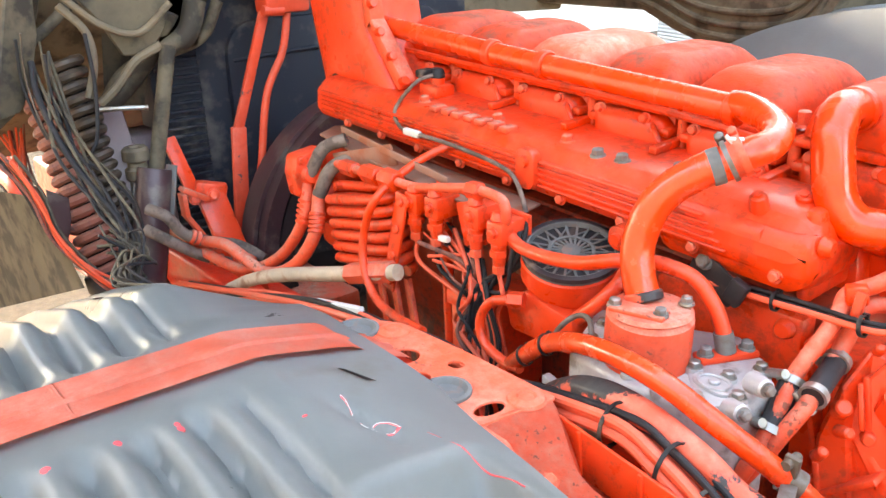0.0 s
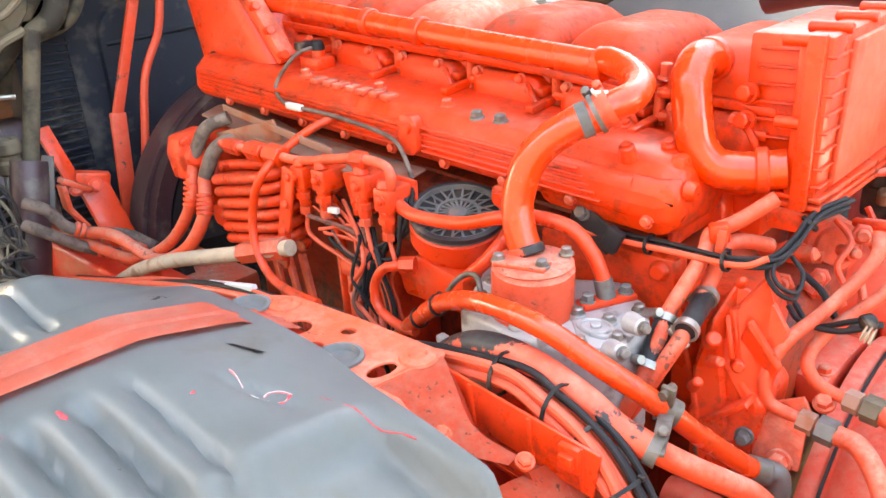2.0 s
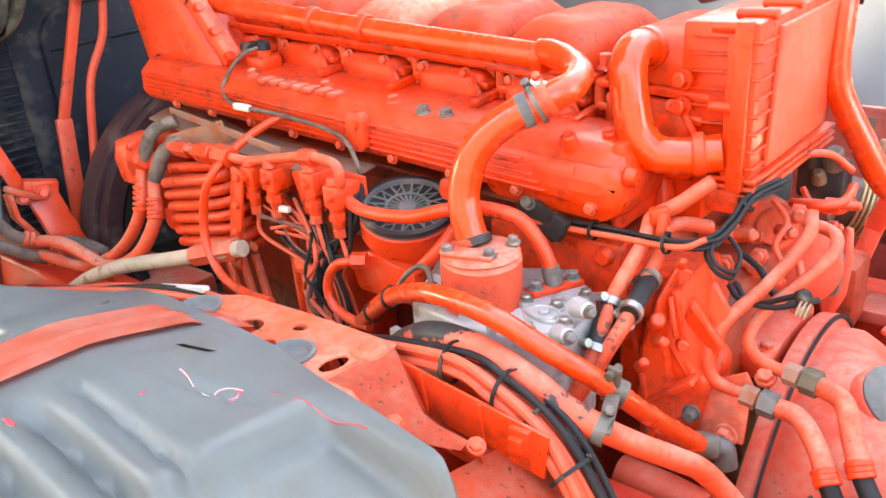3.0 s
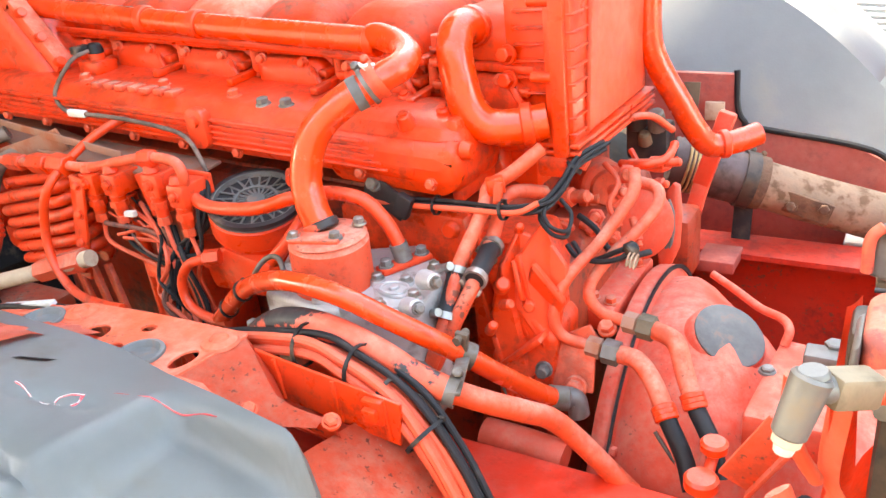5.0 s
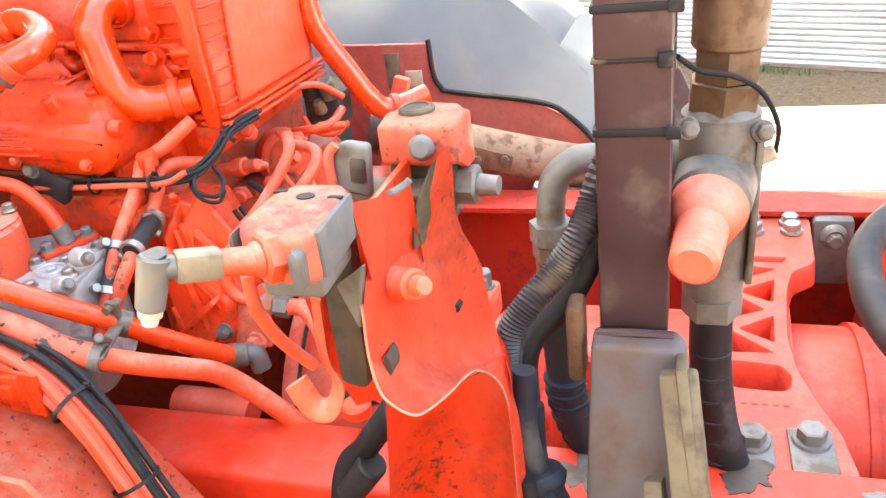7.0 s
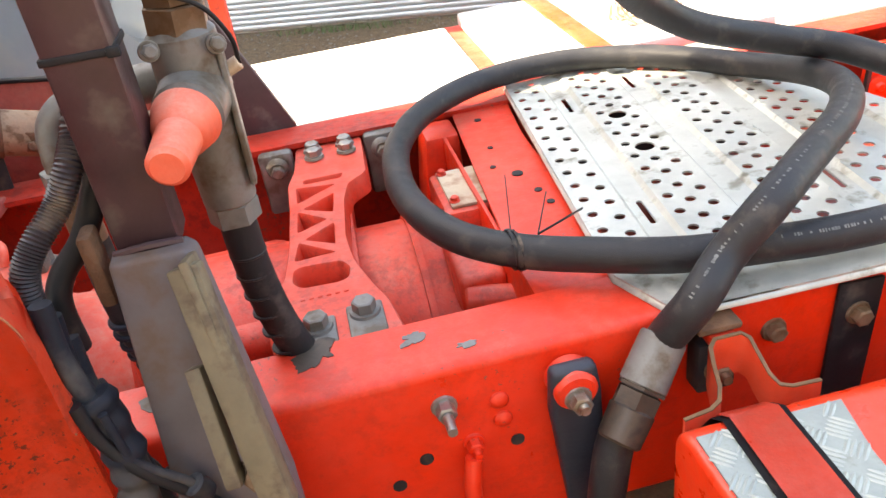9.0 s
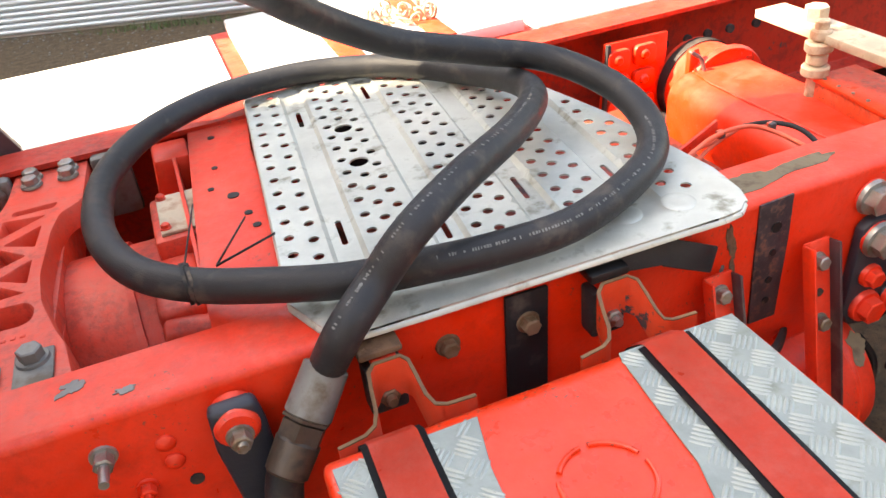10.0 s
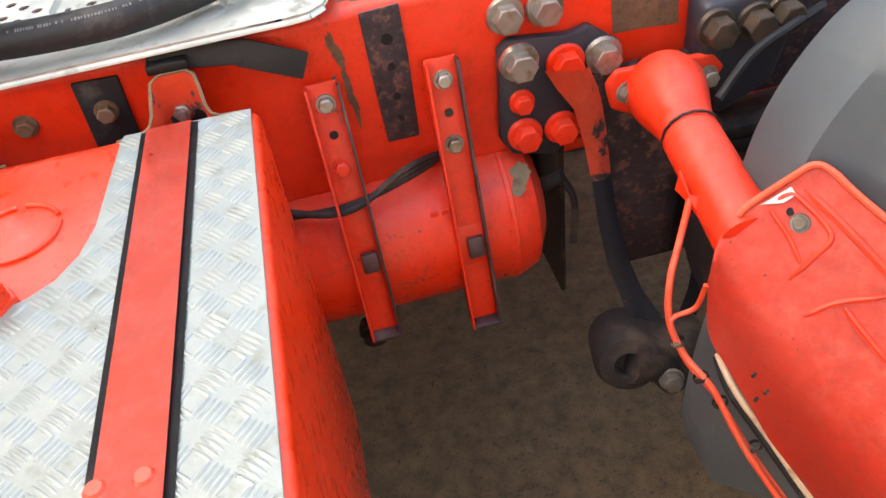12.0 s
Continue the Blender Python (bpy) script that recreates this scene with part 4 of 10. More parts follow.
part("edge_rail", slab((-0.571, 0.26, 1.25), (-0.571, 0.26, 1.432), 0.018, 0.012, 0.003, (1, 0, 0)), ENGINE, rear_box)
for z in (1.342, 1.425):
    part("clip", cyl((-0.605, 0.2615, z), (-0.562, 0.26, z), 0.0062, 0.0062, 14, 0.0015), ENGINE, rear_box)
for y in (0.3, 0.38, 0.46):
    part("clip", cyl((-0.595, y, 1.433), (-0.552, y, 1.433), 0.006, 0.006, 14, 0.0015), ENGINE, rear_box)
for z in (1.33, 1.36):
    bolt(rear_box, (-0.648, 0.292, z), (-0.1, -1, 0.2), 0.016, ENGINE, 0.012)
# return bend beside it and the far down pipe
bend = part("return_bend", tube([(-0.695, 0.31, 1.39), (-0.698, 0.275, 1.395), (-0.694, 0.25, 1.38), (-0.686, 0.24, 1.345), (-0.676, 0.238, 1.31), (-0.655, 0.243, 1.288), (-0.625, 0.255, 1.285), (-0.59, 0.27, 1.29)], 0.0215, 24, 10), GLOSS, engine, "glossy orange U-bend pipe")
collar(bend, (-0.697, 0.3, 1.392), (0, 1, 0.1), 0.0255, 0.012, ENGINE, "weld_ring")
collar(bend, (-0.612, 0.26, 1.287), (0.9, 0.4, 0.1), 0.0255, 0.014, ENGINE, "seal_ring")
far_pipe = part("down_pipe", tube([(-0.55, 0.55, 1.46), (-0.548, 0.525, 1.41), (-0.545, 0.515, 1.34), (-0.535, 0.518, 1.3), (-0.505, 0.53, 1.24), (-0.485, 0.54, 1.2), (-0.468, 0.555, 1.176), (-0.44, 0.575, 1.176), (-0.412, 0.6, 1.182)], 0.017, 20, 10), GLOSS, engine, "glossy orange down pipe")
collar(far_pipe, (-0.452, 0.566, 1.175), (1, 0.6, 0.05), 0.0205, 0.012, ENGINE)
part("hump_hose", tube([(-0.76, 0.6, 1.43), (-0.68, 0.6, 1.445), (-0.6, 0.6, 1.44), (-0.54, 0.61, 1.43)], 0.03, 16, 8), MAROON, engine)

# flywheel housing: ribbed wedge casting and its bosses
part("bell_plate", prism([(0.2, 0.85), (0.23, 1.09), (0.3, 1.13), (0.58, 1.13), (0.64, 1.06), (0.66, 0.8), (0.4, 0.58), (0.2, 0.62)], "x", -0.64, -0.56, 0.015), GRIME_SHADE, engine, "rear plate of the engine darkened for the shaded gaps")
fly = part("flywheel_housing", join(
    prism([(-0.67, 0.98), (-0.575, 0.98), (-0.56, 1.08), (-0.59, 1.165), (-0.67, 1.17)], "y", 0.19, 0.29, 0.008),
    prism([(-0.63, 0.96), (-0.56, 0.96), (-0.55, 1.06), (-0.585, 1.1), (-0.63, 1.06)], "y", 0.165, 0.25, 0.008)), ENGINE, engine, "orange ribbed flywheel housing")
part("wedge_plate", sheet([(-0.602, 0.170, 1.101), (-0.602, 0.180, 1.148), (-0.574, 0.200, 1.197), (-0.556, 0.210, 1.124), (-0.559, 0.190, 1.075), (-0.568, 0.170, 1.046)], 0.008, 0.002), ENGINE, fly, "flat bright orange wedge")
part("wedge_panel", sheet([(-0.615, 0.165, 1.15), (-0.606, 0.2, 1.182), (-0.561, 0.205, 1.166), (-0.545, 0.205, 1.14), (-0.553, 0.18, 1.035), (-0.585, 0.165, 1.0), (-0.62, 0.158, 1.02), (-0.625, 0.16, 1.09)], 0.01, 0.003), ENGINE, fly, "flat bright orange casting wall")
part("wedge_fin", sheet([(-0.574, 0.178, 1.158), (-0.54, 0.186, 1.108), (-0.548, 0.19, 1.09), (-0.584, 0.184, 1.13)], 0.012, 0.003), ENGINE, fly)
part("wedge_rib", sheet([(-0.594, 0.165, 1.158), (-0.581, 0.155, 1.115), (-0.586, 0.175, 1.102), (-0.597, 0.180, 1.153)], 0.005, 0.001), ENGINE, fly)
for a, b, r in (((-0.606, 0.150, 1.129), (-0.589, 0.130, 1.152), 0.0135), ((-0.600, 0.140, 1.113), (-0.570, 0.120, 1.130), 0.0095), ((-0.609, 0.120, 1.088), (-0.587, 0.100, 1.119), 0.009), ((-0.588, 0.170, 1.194), (-0.576, 0.150, 1.215), 0.008)):
    part("boss", cyl(a, Vector(a).lerp(Vector(b), 0.55), r * 0.72, r * 0.6, 18, 0.002), ENGINE, fly)
for pts in (((-0.561, 0.240, 1.148), (-0.544, 0.230, 1.139), (-0.510, 0.220, 1.143), (-0.485, 0.220, 1.153), (-0.475, 0.230, 1.158)), ((-0.558, 0.250, 1.148), (-0.533, 0.235, 1.134), (-0.497, 0.230, 1.153), (-0.478, 0.230, 1.163))):
    part("black_lead", tube(pts, 0.0032, 8), RUBBER, fly)
part("lead_plug", cyl((-0.481, 0.215, 1.162), (-0.473, 0.225, 1.166), 0.009, 0.008, 14, 0.002), BLACK, fly)
for k in range(3):
    part("spring_ring", lathe(((0.008, -0.0012), (0.0095, 0), (0.008, 0.0012)), Vector((-0.477, 0.210, 1.156)) + Vector((0.004 * k, 0, -0.001 * k)), Vector((-0.477, 0.210, 1.156)) + Vector((1, 0, -0.2)), 14), TAN, fly)
part("block_cover", join(box(-0.86, -0.672, 0.196, 0.23, 1.06, 1.188, 0.008), cyl((-0.691, 0.197, 1.172), (-0.691, 0.186, 1.172), 0.012, 0.01, 16, 0.002)), ENGINE, engine)
for a, b in (((-0.66, 0.187, 1.165), (-0.62, 0.18, 1.02)), ((-0.63, 0.185, 1.165), (-0.585, 0.178, 1.06)), ((-0.595, 0.187, 1.16), (-0.565, 0.18, 1.03)), ((-0.63, 0.16, 1.01), (-0.56, 0.16, 1.07)), ((-0.62, 0.163, 1.06), (-0.6, 0.16, 0.96))):
    part("rib", slab(a, b, 0.03, 0.007, 0.002, (0, 1, 0)), ENGINE, fly)
for p, d, r, l in (((-0.585, 0.175, 1.1), (0.5, -1, 0.2), 0.01, 0.03), ((-0.62, 0.165, 1.03), (0.1, -1, 0.2), 0.011, 0.02), ((-0.605, 0.19, 1.15), (0, -1, 0.5), 0.009, 0.012)):
    p, d = Vector(p), Vector(d).normalized()
    part("boss", cyl(p, p + d * l * 0.6, r * 0.8, r * 0.68, 18, 0.002), ENGINE, fly)
for p in ((-0.565, 0.163, 1.02), (-0.565, 0.163, 0.975), (-0.61, 0.163, 0.985)):
    bolt(fly, p, (0.1, -1, 0.1), 0.014, GREASY, 0.01)
# two water pipes with black hose joints
for pts, a, b in ((((-0.587, 0.240, 1.266), (-0.612, 0.210, 1.245), (-0.631, 0.190, 1.234), (-0.630, 0.175, 1.221), (-0.632, 0.155, 1.202), (-0.641, 0.123, 1.166), (-0.639, 0.100, 1.145), (-0.640, 0.080, 1.119), (-0.645, 0.062, 1.09), (-0.66, 0.05, 1.05)), Vector((-0.642, 0.121, 1.161)), Vector((-0.640, 0.080, 1.119))),
                  (((-0.595, 0.260, 1.204), (-0.612, 0.220, 1.219), (-0.622, 0.200, 1.214), (-0.621, 0.185, 1.197), (-0.622, 0.170, 1.181), (-0.619, 0.135, 1.163), (-0.617, 0.103, 1.15), (-0.626, 0.085, 1.125), (-0.64, 0.07, 1.09), (-0.66, 0.06, 1.05)), Vector((-0.621, 0.167, 1.173)), Vector((-0.614, 0.106, 1.159)))):
    wp = part("water_pipe", tube(pts, 0.0084, 16), ENGINE_DUSTY, engine)
    part("rubber_joint", tube([a, a.lerp(b, 0.5), b], 0.0112, 18), HOSE_RUBBER, wp, "black rubber hose joint")
    for q in (a.lerp(b, 0.05), a.lerp(b, 0.95)):
        band(wp, q, b - a, 0.0118, 0.008)
part("pipe_clip", join(slab((-0.630, 0.180, 1.237), (-0.612, 0.190, 1.240), 0.02, 0.016, 0.003), slab((-0.614, 0.180, 1.245), (-0.614, 0.170, 1.208), 0.008, 0.01, 0.002)), ENGINE, engine)
# black loom across the back of the engine
strands = [tube([Vector((-0.798, 0.190, 1.198)) + o, Vector((-0.736, 0.180, 1.207)) + o, Vector((-0.664, 0.170, 1.214)) + o, Vector((-0.601, 0.160, 1.220)) + o * 0.8, Vector((-0.566, 0.180, 1.220)) + o, Vector((-0.559, 0.220, 1.227)) + o, Vector((-0.554, 0.260, 1.244)) + o, Vector((-0.535, 0.300, 1.253)) + o], 0.0025, 8) for o in (Vector((0, 0, 0.006)), Vector((0.004, -0.004, -0.002)), Vector((-0.003, 0.004, -0.006)), Vector((0, -0.003, 0.001)), Vector((0.006, 0.002, 0.004)))]
loom = part("wiring_loom", strands[0], RUBBER, engine, "bundle of black and orange cables")
for k, st in enumerate(strands[1:]):
    part("strand", st, RUBBER if k != 1 else HOSE_RUBBER, loom)
part("orange_lead", tube([(-0.795, 0.185, 1.202), (-0.722, 0.170, 1.209), (-0.652, 0.160, 1.216), (-0.586, 0.155, 1.221), (-0.563, 0.170, 1.229)], 0.0035, 8), WIRE_RED, loom)
part("loom_loop", tube([(-0.562, 0.190, 1.225), (-0.557, 0.170, 1.214), (-0.543, 0.160, 1.206), (-0.535, 0.180, 1.196), (-0.538, 0.200, 1.207), (-0.554, 0.210, 1.219)], 0.0024, 8), RUBBER, loom)
part("loom_loop", tube([(-0.568, 0.190, 1.220), (-0.564, 0.175, 1.208), (-0.547, 0.165, 1.197), (-0.537, 0.180, 1.188), (-0.540, 0.200, 1.193)], 0.0024, 8), RUBBER, loom)
part("loom_bracket", join(slab((-0.805, 0.190, 1.226), (-0.741, 0.170, 1.202), 0.035, 0.004, 0.001), slab((-0.745, 0.165, 1.214), (-0.726, 0.165, 1.205), 0.03, 0.012, 0.003)), DARK, loom)
bolt(loom, (-0.785, 0.180, 1.228), (0, -1, 0.3), 0.014, GREASY)
ring_ties(loom, [((-0.601, 0.160, 1.220), (1, 0, 0.2)), ((-0.555, 0.255, 1.240), (0.5, 0.5, 0.6)), ((-0.694, 0.172, 1.211), (1, 0, 0.1))], 0.0095)
# starter flange, solenoid and clutter behind the loom
part("oval_flange", join(cyl((-0.605, 0.460, 1.140), (-0.574, 0.420, 1.151), 0.04, 0.036, 28, 0.004), cyl((-0.577, 0.425, 1.150), (-0.570, 0.415, 1.152), 0.026, 0.024, 24, 0.002)), ENGINE_DUSTY, engine)
for p, d, r, l in (((-0.628, 0.400, 1.144), (1, 0.2, -0.1), 0.013, 0.06), ((-0.586, 0.360, 1.206), (0.3, -1, 0.6), 0.012, 0.04), ((-0.635, 0.340, 1.162), (1, -0.2, 0.2), 0.012, 0.09), ((-0.600, 0.330, 1.130), (0.2, -1, 0.2), 0.014, 0.03), ((-0.546, 0.420, 1.189), (1, 0, 0.1), 0.008, 0.09)):
    p, d = Vector(p), Vector(d).normalized()
    part("fitting", join(cyl(p, p + d * l * 0.8, r * 0.75, r * 0.68, 16, 0.002), hexagon(p + d * l * 0.35, p + d * l * 0.55, r * 1.9)), ENGINE_DUSTY, engine)
part("rear_casting", box(-0.56, -0.49, 0.54, 0.62, 0.95, 1.06, 0.012), GRIME_SHADE, engine)
part("slot_plate", sheet([(-0.515, 0.5, 1.121), (-0.503, 0.5, 1.138), (-0.494, 0.5, 1.135), (-0.488, 0.49, 1.09), (-0.491, 0.49, 1.04), (-0.505, 0.48, 1.005), (-0.517, 0.48, 1.003), (-0.524, 0.485, 1.045), (-0.526, 0.49, 1.085)], 0.008, 0.002), BELL, engine)
part("slot_hole", sheet([(p[0], 0.484, p[1]) for p in ((-0.511, 1.112), (-0.505, 1.12), (-0.498, 1.1), (-0.497, 1.07), (-0.502, 1.035), (-0.511, 1.02), (-0.514, 1.06))], 0.006, 0.002), COVER, engine)
part("cover_disc", join(lathe(((0, 0), (0.056, 0), (0.056, 0.01), (0.05, 0.014), (0, 0.016)), (-0.55, 0.455, 1.09), (-0.5, 0.3, 1.12), 36)), BELL, engine)
for p, r, l, d in (((-0.545, 0.420, 1.179), 0.012, 0.05, (0.3, -1, 0.2)), ((-0.562, 0.400, 1.157), 0.01, 0.04, (0.8, -0.6, 0.2)), ((-0.565, 0.360, 1.136), 0.011, 0.03, (0.1, -1, 0.3)), ((-0.578, 0.330, 1.136), 0.009, 0.035, (0.9, -0.3, -0.2)), ((-0.543, 0.360, 1.112), 0.009, 0.03, (0.2, -1, 0.1)), ((-0.530, 0.450, 1.152), 0.008, 0.04, (1, -0.2, 0.1)), ((-0.575, 0.360, 1.160), 0.008, 0.03, (-0.3, -1, 0.5)), ((-0.533, 0.400, 1.121), 0.007, 0.05, (0.4, -0.5, -0.8))):
    p, d = Vector(p), Vector(d).normalized()
    ft = part("fitting", cyl(p, p + d * l * 0.85, r * 0.75, r * 0.65, 16, 0.002), ENGINE_DUSTY, engine)
    nut(ft, p + d * l * 0.4, p + d * l * 0.68, r * 1.85, BELL)
for pts, m in ((((-0.569, 0.300, 1.161), (-0.543, 0.290, 1.149), (-0.524, 0.280, 1.129), (-0.508, 0.300, 1.113), (-0.488, 0.330, 1.108)), RUBBER), (((-0.570, 0.400, 1.194), (-0.545, 0.380, 1.178), (-0.551, 0.360, 1.153), (-0.533, 0.350, 1.129)), WIRE_RED), (((-0.551, 0.450, 1.198), (-0.533, 0.440, 1.181), (-0.507, 0.450, 1.173), (-0.492, 0.470, 1.183)), ENGINE)):
    part("small_lead", tube(pts, 0.004, 8), m, engine)
part("hand_pump", box(-0.575, -0.515, 0.5, 0.55, 1.165, 1.215, 0.008), DARK, engine, "oily dark pump body")
for p, r, h, m in (((-0.53, 0.505, 1.21), 0.013, 0.03, GREASY), ((-0.56, 0.51, 1.21), 0.015, 0.04, DARK), ((-0.545, 0.5, 1.19), 0.01, 0.02, BRASS)):
    part("pump_cap", cyl(p, Vector(p) + Vector((0, -0.01, h)), r, r * 0.85, 16, 0.003), m, engine)
part("small_pipe", tube([(-0.595, 0.450, 1.215), (-0.560, 0.440, 1.240), (-0.528, 0.460, 1.243), (-0.508, 0.500, 1.213)], 0.005, 10), ENGINE_DUSTY, engine)
part("small_pipe", tube([(-0.554, 0.420, 1.188), (-0.517, 0.400, 1.196), (-0.494, 0.420, 1.200), (-0.494, 0.460, 1.206)], 0.006, 10), ENGINE, engine)

# ---- clutch housing behind the engine ----
bell = thing("clutch_housing", (-0.4, 0.4, 0.7), "rounded orange cast clutch housing with a dark oval cover", "clutch housing")
bm, rows = bmesh.new(), []
for x, cy, cz, r in ((-0.515, 0.38, 0.795, 0.2), (-0.514, 0.38, 0.795, 0.243), (-0.498, 0.38, 0.795, 0.245), (-0.492, 0.38, 0.795, 0.24), (-0.488, 0.378, 0.796, 0.229), (-0.46, 0.36, 0.805, 0.231), (-0.435, 0.342, 0.814, 0.221), (-0.41, 0.322, 0.825, 0.204), (-0.38, 0.3, 0.84, 0.184), (-0.355, 0.3, 0.842, 0.163), (-0.325, 0.3, 0.83, 0.14), (-0.28, 0.31, 0.81, 0.13), (-0.2, 0.33, 0.79, 0.13)):
    rows.append([bm.verts.new((x, cy + r * math.cos(2 * math.pi * k / 64), cz + r * math.sin(2 * math.pi * k / 64))) for k in range(64)])
for a, b in zip(rows, rows[1:]):
    for k in range(64):
        bm.faces.new((a[k], a[(k + 1) % 64], b[(k + 1) % 64], b[k]))
bm.faces.new(rows[0][::-1])
bm.faces.new(rows[-1])
part("shell", bm, BELL, bell, smooth=50)
part("flange_rim", lathe(((0.24, -0.0015), (0.2458, -0.0015), (0.2458, 0.0015), (0.24, 0.0015), (0.24, -0.0015)), (-0.491, 0.38, 0.795), (0, 0.38, 0.795), 64), DARK, bell, "chipped dark flange rim")
cv, cn = Vector((-0.386, 0.302, 1.02)), Vector((0.45, -0.28, 0.85)).normalized()
part("cover_seat", cyl(cv - cn * 0.03, cv + cn * 0.005, 0.052, 0.047, 40, 0.003), BELL, bell)
part("oval_cover", lathe(((0, 0), (0.0435, 0), (0.0435, 0.002), (0.042, 0.0032), (0, 0.004)), cv + cn * 0.006, cv + cn, 44), COVER, bell, "worn grey rubber inspection cover")
part("case_seam", tube([(-0.435, 0.17, 0.962), (-0.4, 0.15, 0.93), (-0.39, 0.148, 0.9), (-0.36, 0.15, 0.88)], 0.0022, 6), NUT_BROWN, bell)
part("top_flange", prism([(-0.345, 0.17), (-0.262, 0.17), (-0.25, 0.33), (-0.33, 0.34)], "z", 0.965, 1.012, 0.008), BELL, bell)
bolt(bell, (-0.333, 0.26, 1.012), (0, 0, 1), 0.013, GREASY, 0.005)
bolt(bell, (-0.27, 0.31, 1.012), (0, 0, 1), 0.02, GREASY, 0.02)
part("top_lug", box(-0.3, -0.262, 0.28, 0.31, 1.01, 1.03, 0.004), GREASY, bell)
for a in range(9):
    t = radians(150 + a * 14)
    bolt(bell, (-0.49, 0.38 + 0.236 * math.cos(t), 0.795 + 0.236 * math.sin(t)), (1, 0, 0), 0.012, BELL, 0.007)
part("top_cover", join(prism([(-0.575, 0.3), (-0.525, 0.29), (-0.52, 0.46), (-0.57, 0.48)], "z", 1.0, 1.035, 0.006)), BELL, bell)
for p in ((-0.56, 0.32, 1.035), (-0.535, 0.315, 1.035), (-0.535, 0.43, 1.035)):
    bolt(bell, p, (0, 0, 1), 0.013, ENGINE_DUSTY)
part("breather_pipe", tube([(-0.43, 0.42, 1.042), (-0.398, 0.4, 1.035), (-0.361, 0.37, 1.03), (-0.332, 0.35, 1.031), (-0.321, 0.33, 1.028), (-0.324, 0.32, 1.012)], 0.0055, 12), BELL, bell)
# two hydraulic pipes with unions running down to flexible ends
for pts, n0, flex in ((((-0.499, 0.300, 1.227), (-0.495, 0.280, 1.203), (-0.522, 0.240, 1.156), (-0.545, 0.200, 1.128), (-0.556, 0.180, 1.092), (-0.550, 0.180, 1.063), (-0.527, 0.190, 1.048), (-0.496, 0.190, 1.046)), ((-0.520, 0.190, 1.047), (-0.481, 0.190, 1.043)), ((-0.486, 0.190, 1.044), (-0.457, 0.180, 1.046), (-0.432, 0.160, 1.031), (-0.414, 0.140, 1.009), (-0.390, 0.120, 0.979), (-0.376, 0.100, 0.954))),
                      (((-0.513, 0.340, 1.198), (-0.476, 0.320, 1.195), (-0.477, 0.290, 1.173), (-0.519, 0.250, 1.126), (-0.528, 0.220, 1.102), (-0.514, 0.215, 1.081), (-0.486, 0.220, 1.070), (-0.463, 0.220, 1.067)), ((-0.485, 0.220, 1.070), (-0.448, 0.215, 1.069)), ((-0.451, 0.215, 1.069), (-0.422, 0.200, 1.067), (-0.406, 0.180, 1.043), (-0.389, 0.160, 1.017), (-0.363, 0.130, 0.994), (-0.353, 0.110, 0.969)))):
    hp = part("hydraulic_pipe", tube(pts, 0.0072, 14), ENGINE_DUSTY, bell)
    a, b = Vector(n0[0]), Vector(n0[1])
    nut(hp, a, a.lerp(b, 0.45), 0.022, SHIELD)
    nut(hp, a.lerp(b, 0.5), b, 0.026, OLIVE if pts[0][1] > 0.32 else GREASY)
    part("flexible_end", tube(flex, 0.0098, 14), RUBBER, hp)
    part("painted_end", tube(flex[:4], 0.0108, 14), ENGINE_DUSTY, hp)
    for k in range(3):
        collar(hp, Vector(flex[3]).lerp(Vector(flex[2]), 0.15 * k), Vector(flex[3]) - Vector(flex[2]), 0.0135, 0.007, ENGINE, "ferrule")
part("pipe_bracket", join(slab((-0.553, 0.200, 1.027), (-0.510, 0.200, 1.052), 0.04, 0.006, 0.002), slab((-0.534, 0.190, 1.053), (-0.532, 0.170, 0.995), 0.05, 0.006, 0.002, (1, 0, 0))), ENGINE_DUSTY, bell)
bolt(bell, (-0.503, 0.210, 1.062), (0, -0.5, 1), 0.015, ENGINE_DUSTY)
bolt(bell, (-0.526, 0.165, 1.004), (0, -1, 0.2), 0.018, ENGINE_DUSTY)
part("clutch_lever", join(cyl((-0.359, 0.115, 1.000), Vector((-0.359, 0.115, 1.000)) + Vector((0, 0, 0.014)), 0.014, 0.014, 20, 0.003), tube([(-0.359, 0.115, 0.996), (-0.360, 0.090, 0.987), (-0.363, 0.080, 0.979)], 0.006, 10), cyl((-0.363, 0.080, 0.979), Vector((-0.363, 0.080, 0.979)) + Vector((0, 0, 0.016)), 0.017, 0.017, 22, 0.003)), ENGINE, bell)
bar_a, bar_b = Vector((-0.331, 0.07, 1.008)), Vector((-0.289, 0.07, 1.086))
part("drilled_bracket", join(slab(bar_a, bar_b, 0.006, 0.034, 0.002, (0.2, -1, 0.25)), slab(bar_a + Vector((0.012, 0.004, -0.01)), bar_b + Vector((0.012, 0.004, -0.01)), 0.03, 0.005, 0.002, (0.2, -1, 0.25))), MOUNT, bell, "red angle bar with two holes")

# ---- long front pipes ----
front_pipe = thing("coolant_hose", (-0.7, 0.04, 1.0), "long orange pipe clamped beside a peeling fat hose", "hose")
fp = part("long_pipe", tube([(-0.996, 0.060, 1.041), (-0.936, 0.040, 1.097), (-0.861, 0.015, 1.155), (-0.781, -0.010, 1.189), (-0.702, -0.022, 1.194), (-0.646, -0.010, 1.168), (-0.602, 0.020, 1.128), (-0.571, 0.070, 1.070), (-0.545, 0.120, 1.018), (-0.534, 0.140, 1.003)], 0.0112, 16), GLOSS, front_pipe)
collar(fp, (-0.536, 0.135, 1.006), (1, 0.5, -0.2), 0.0142, 0.026, GREASY, "bare_end")
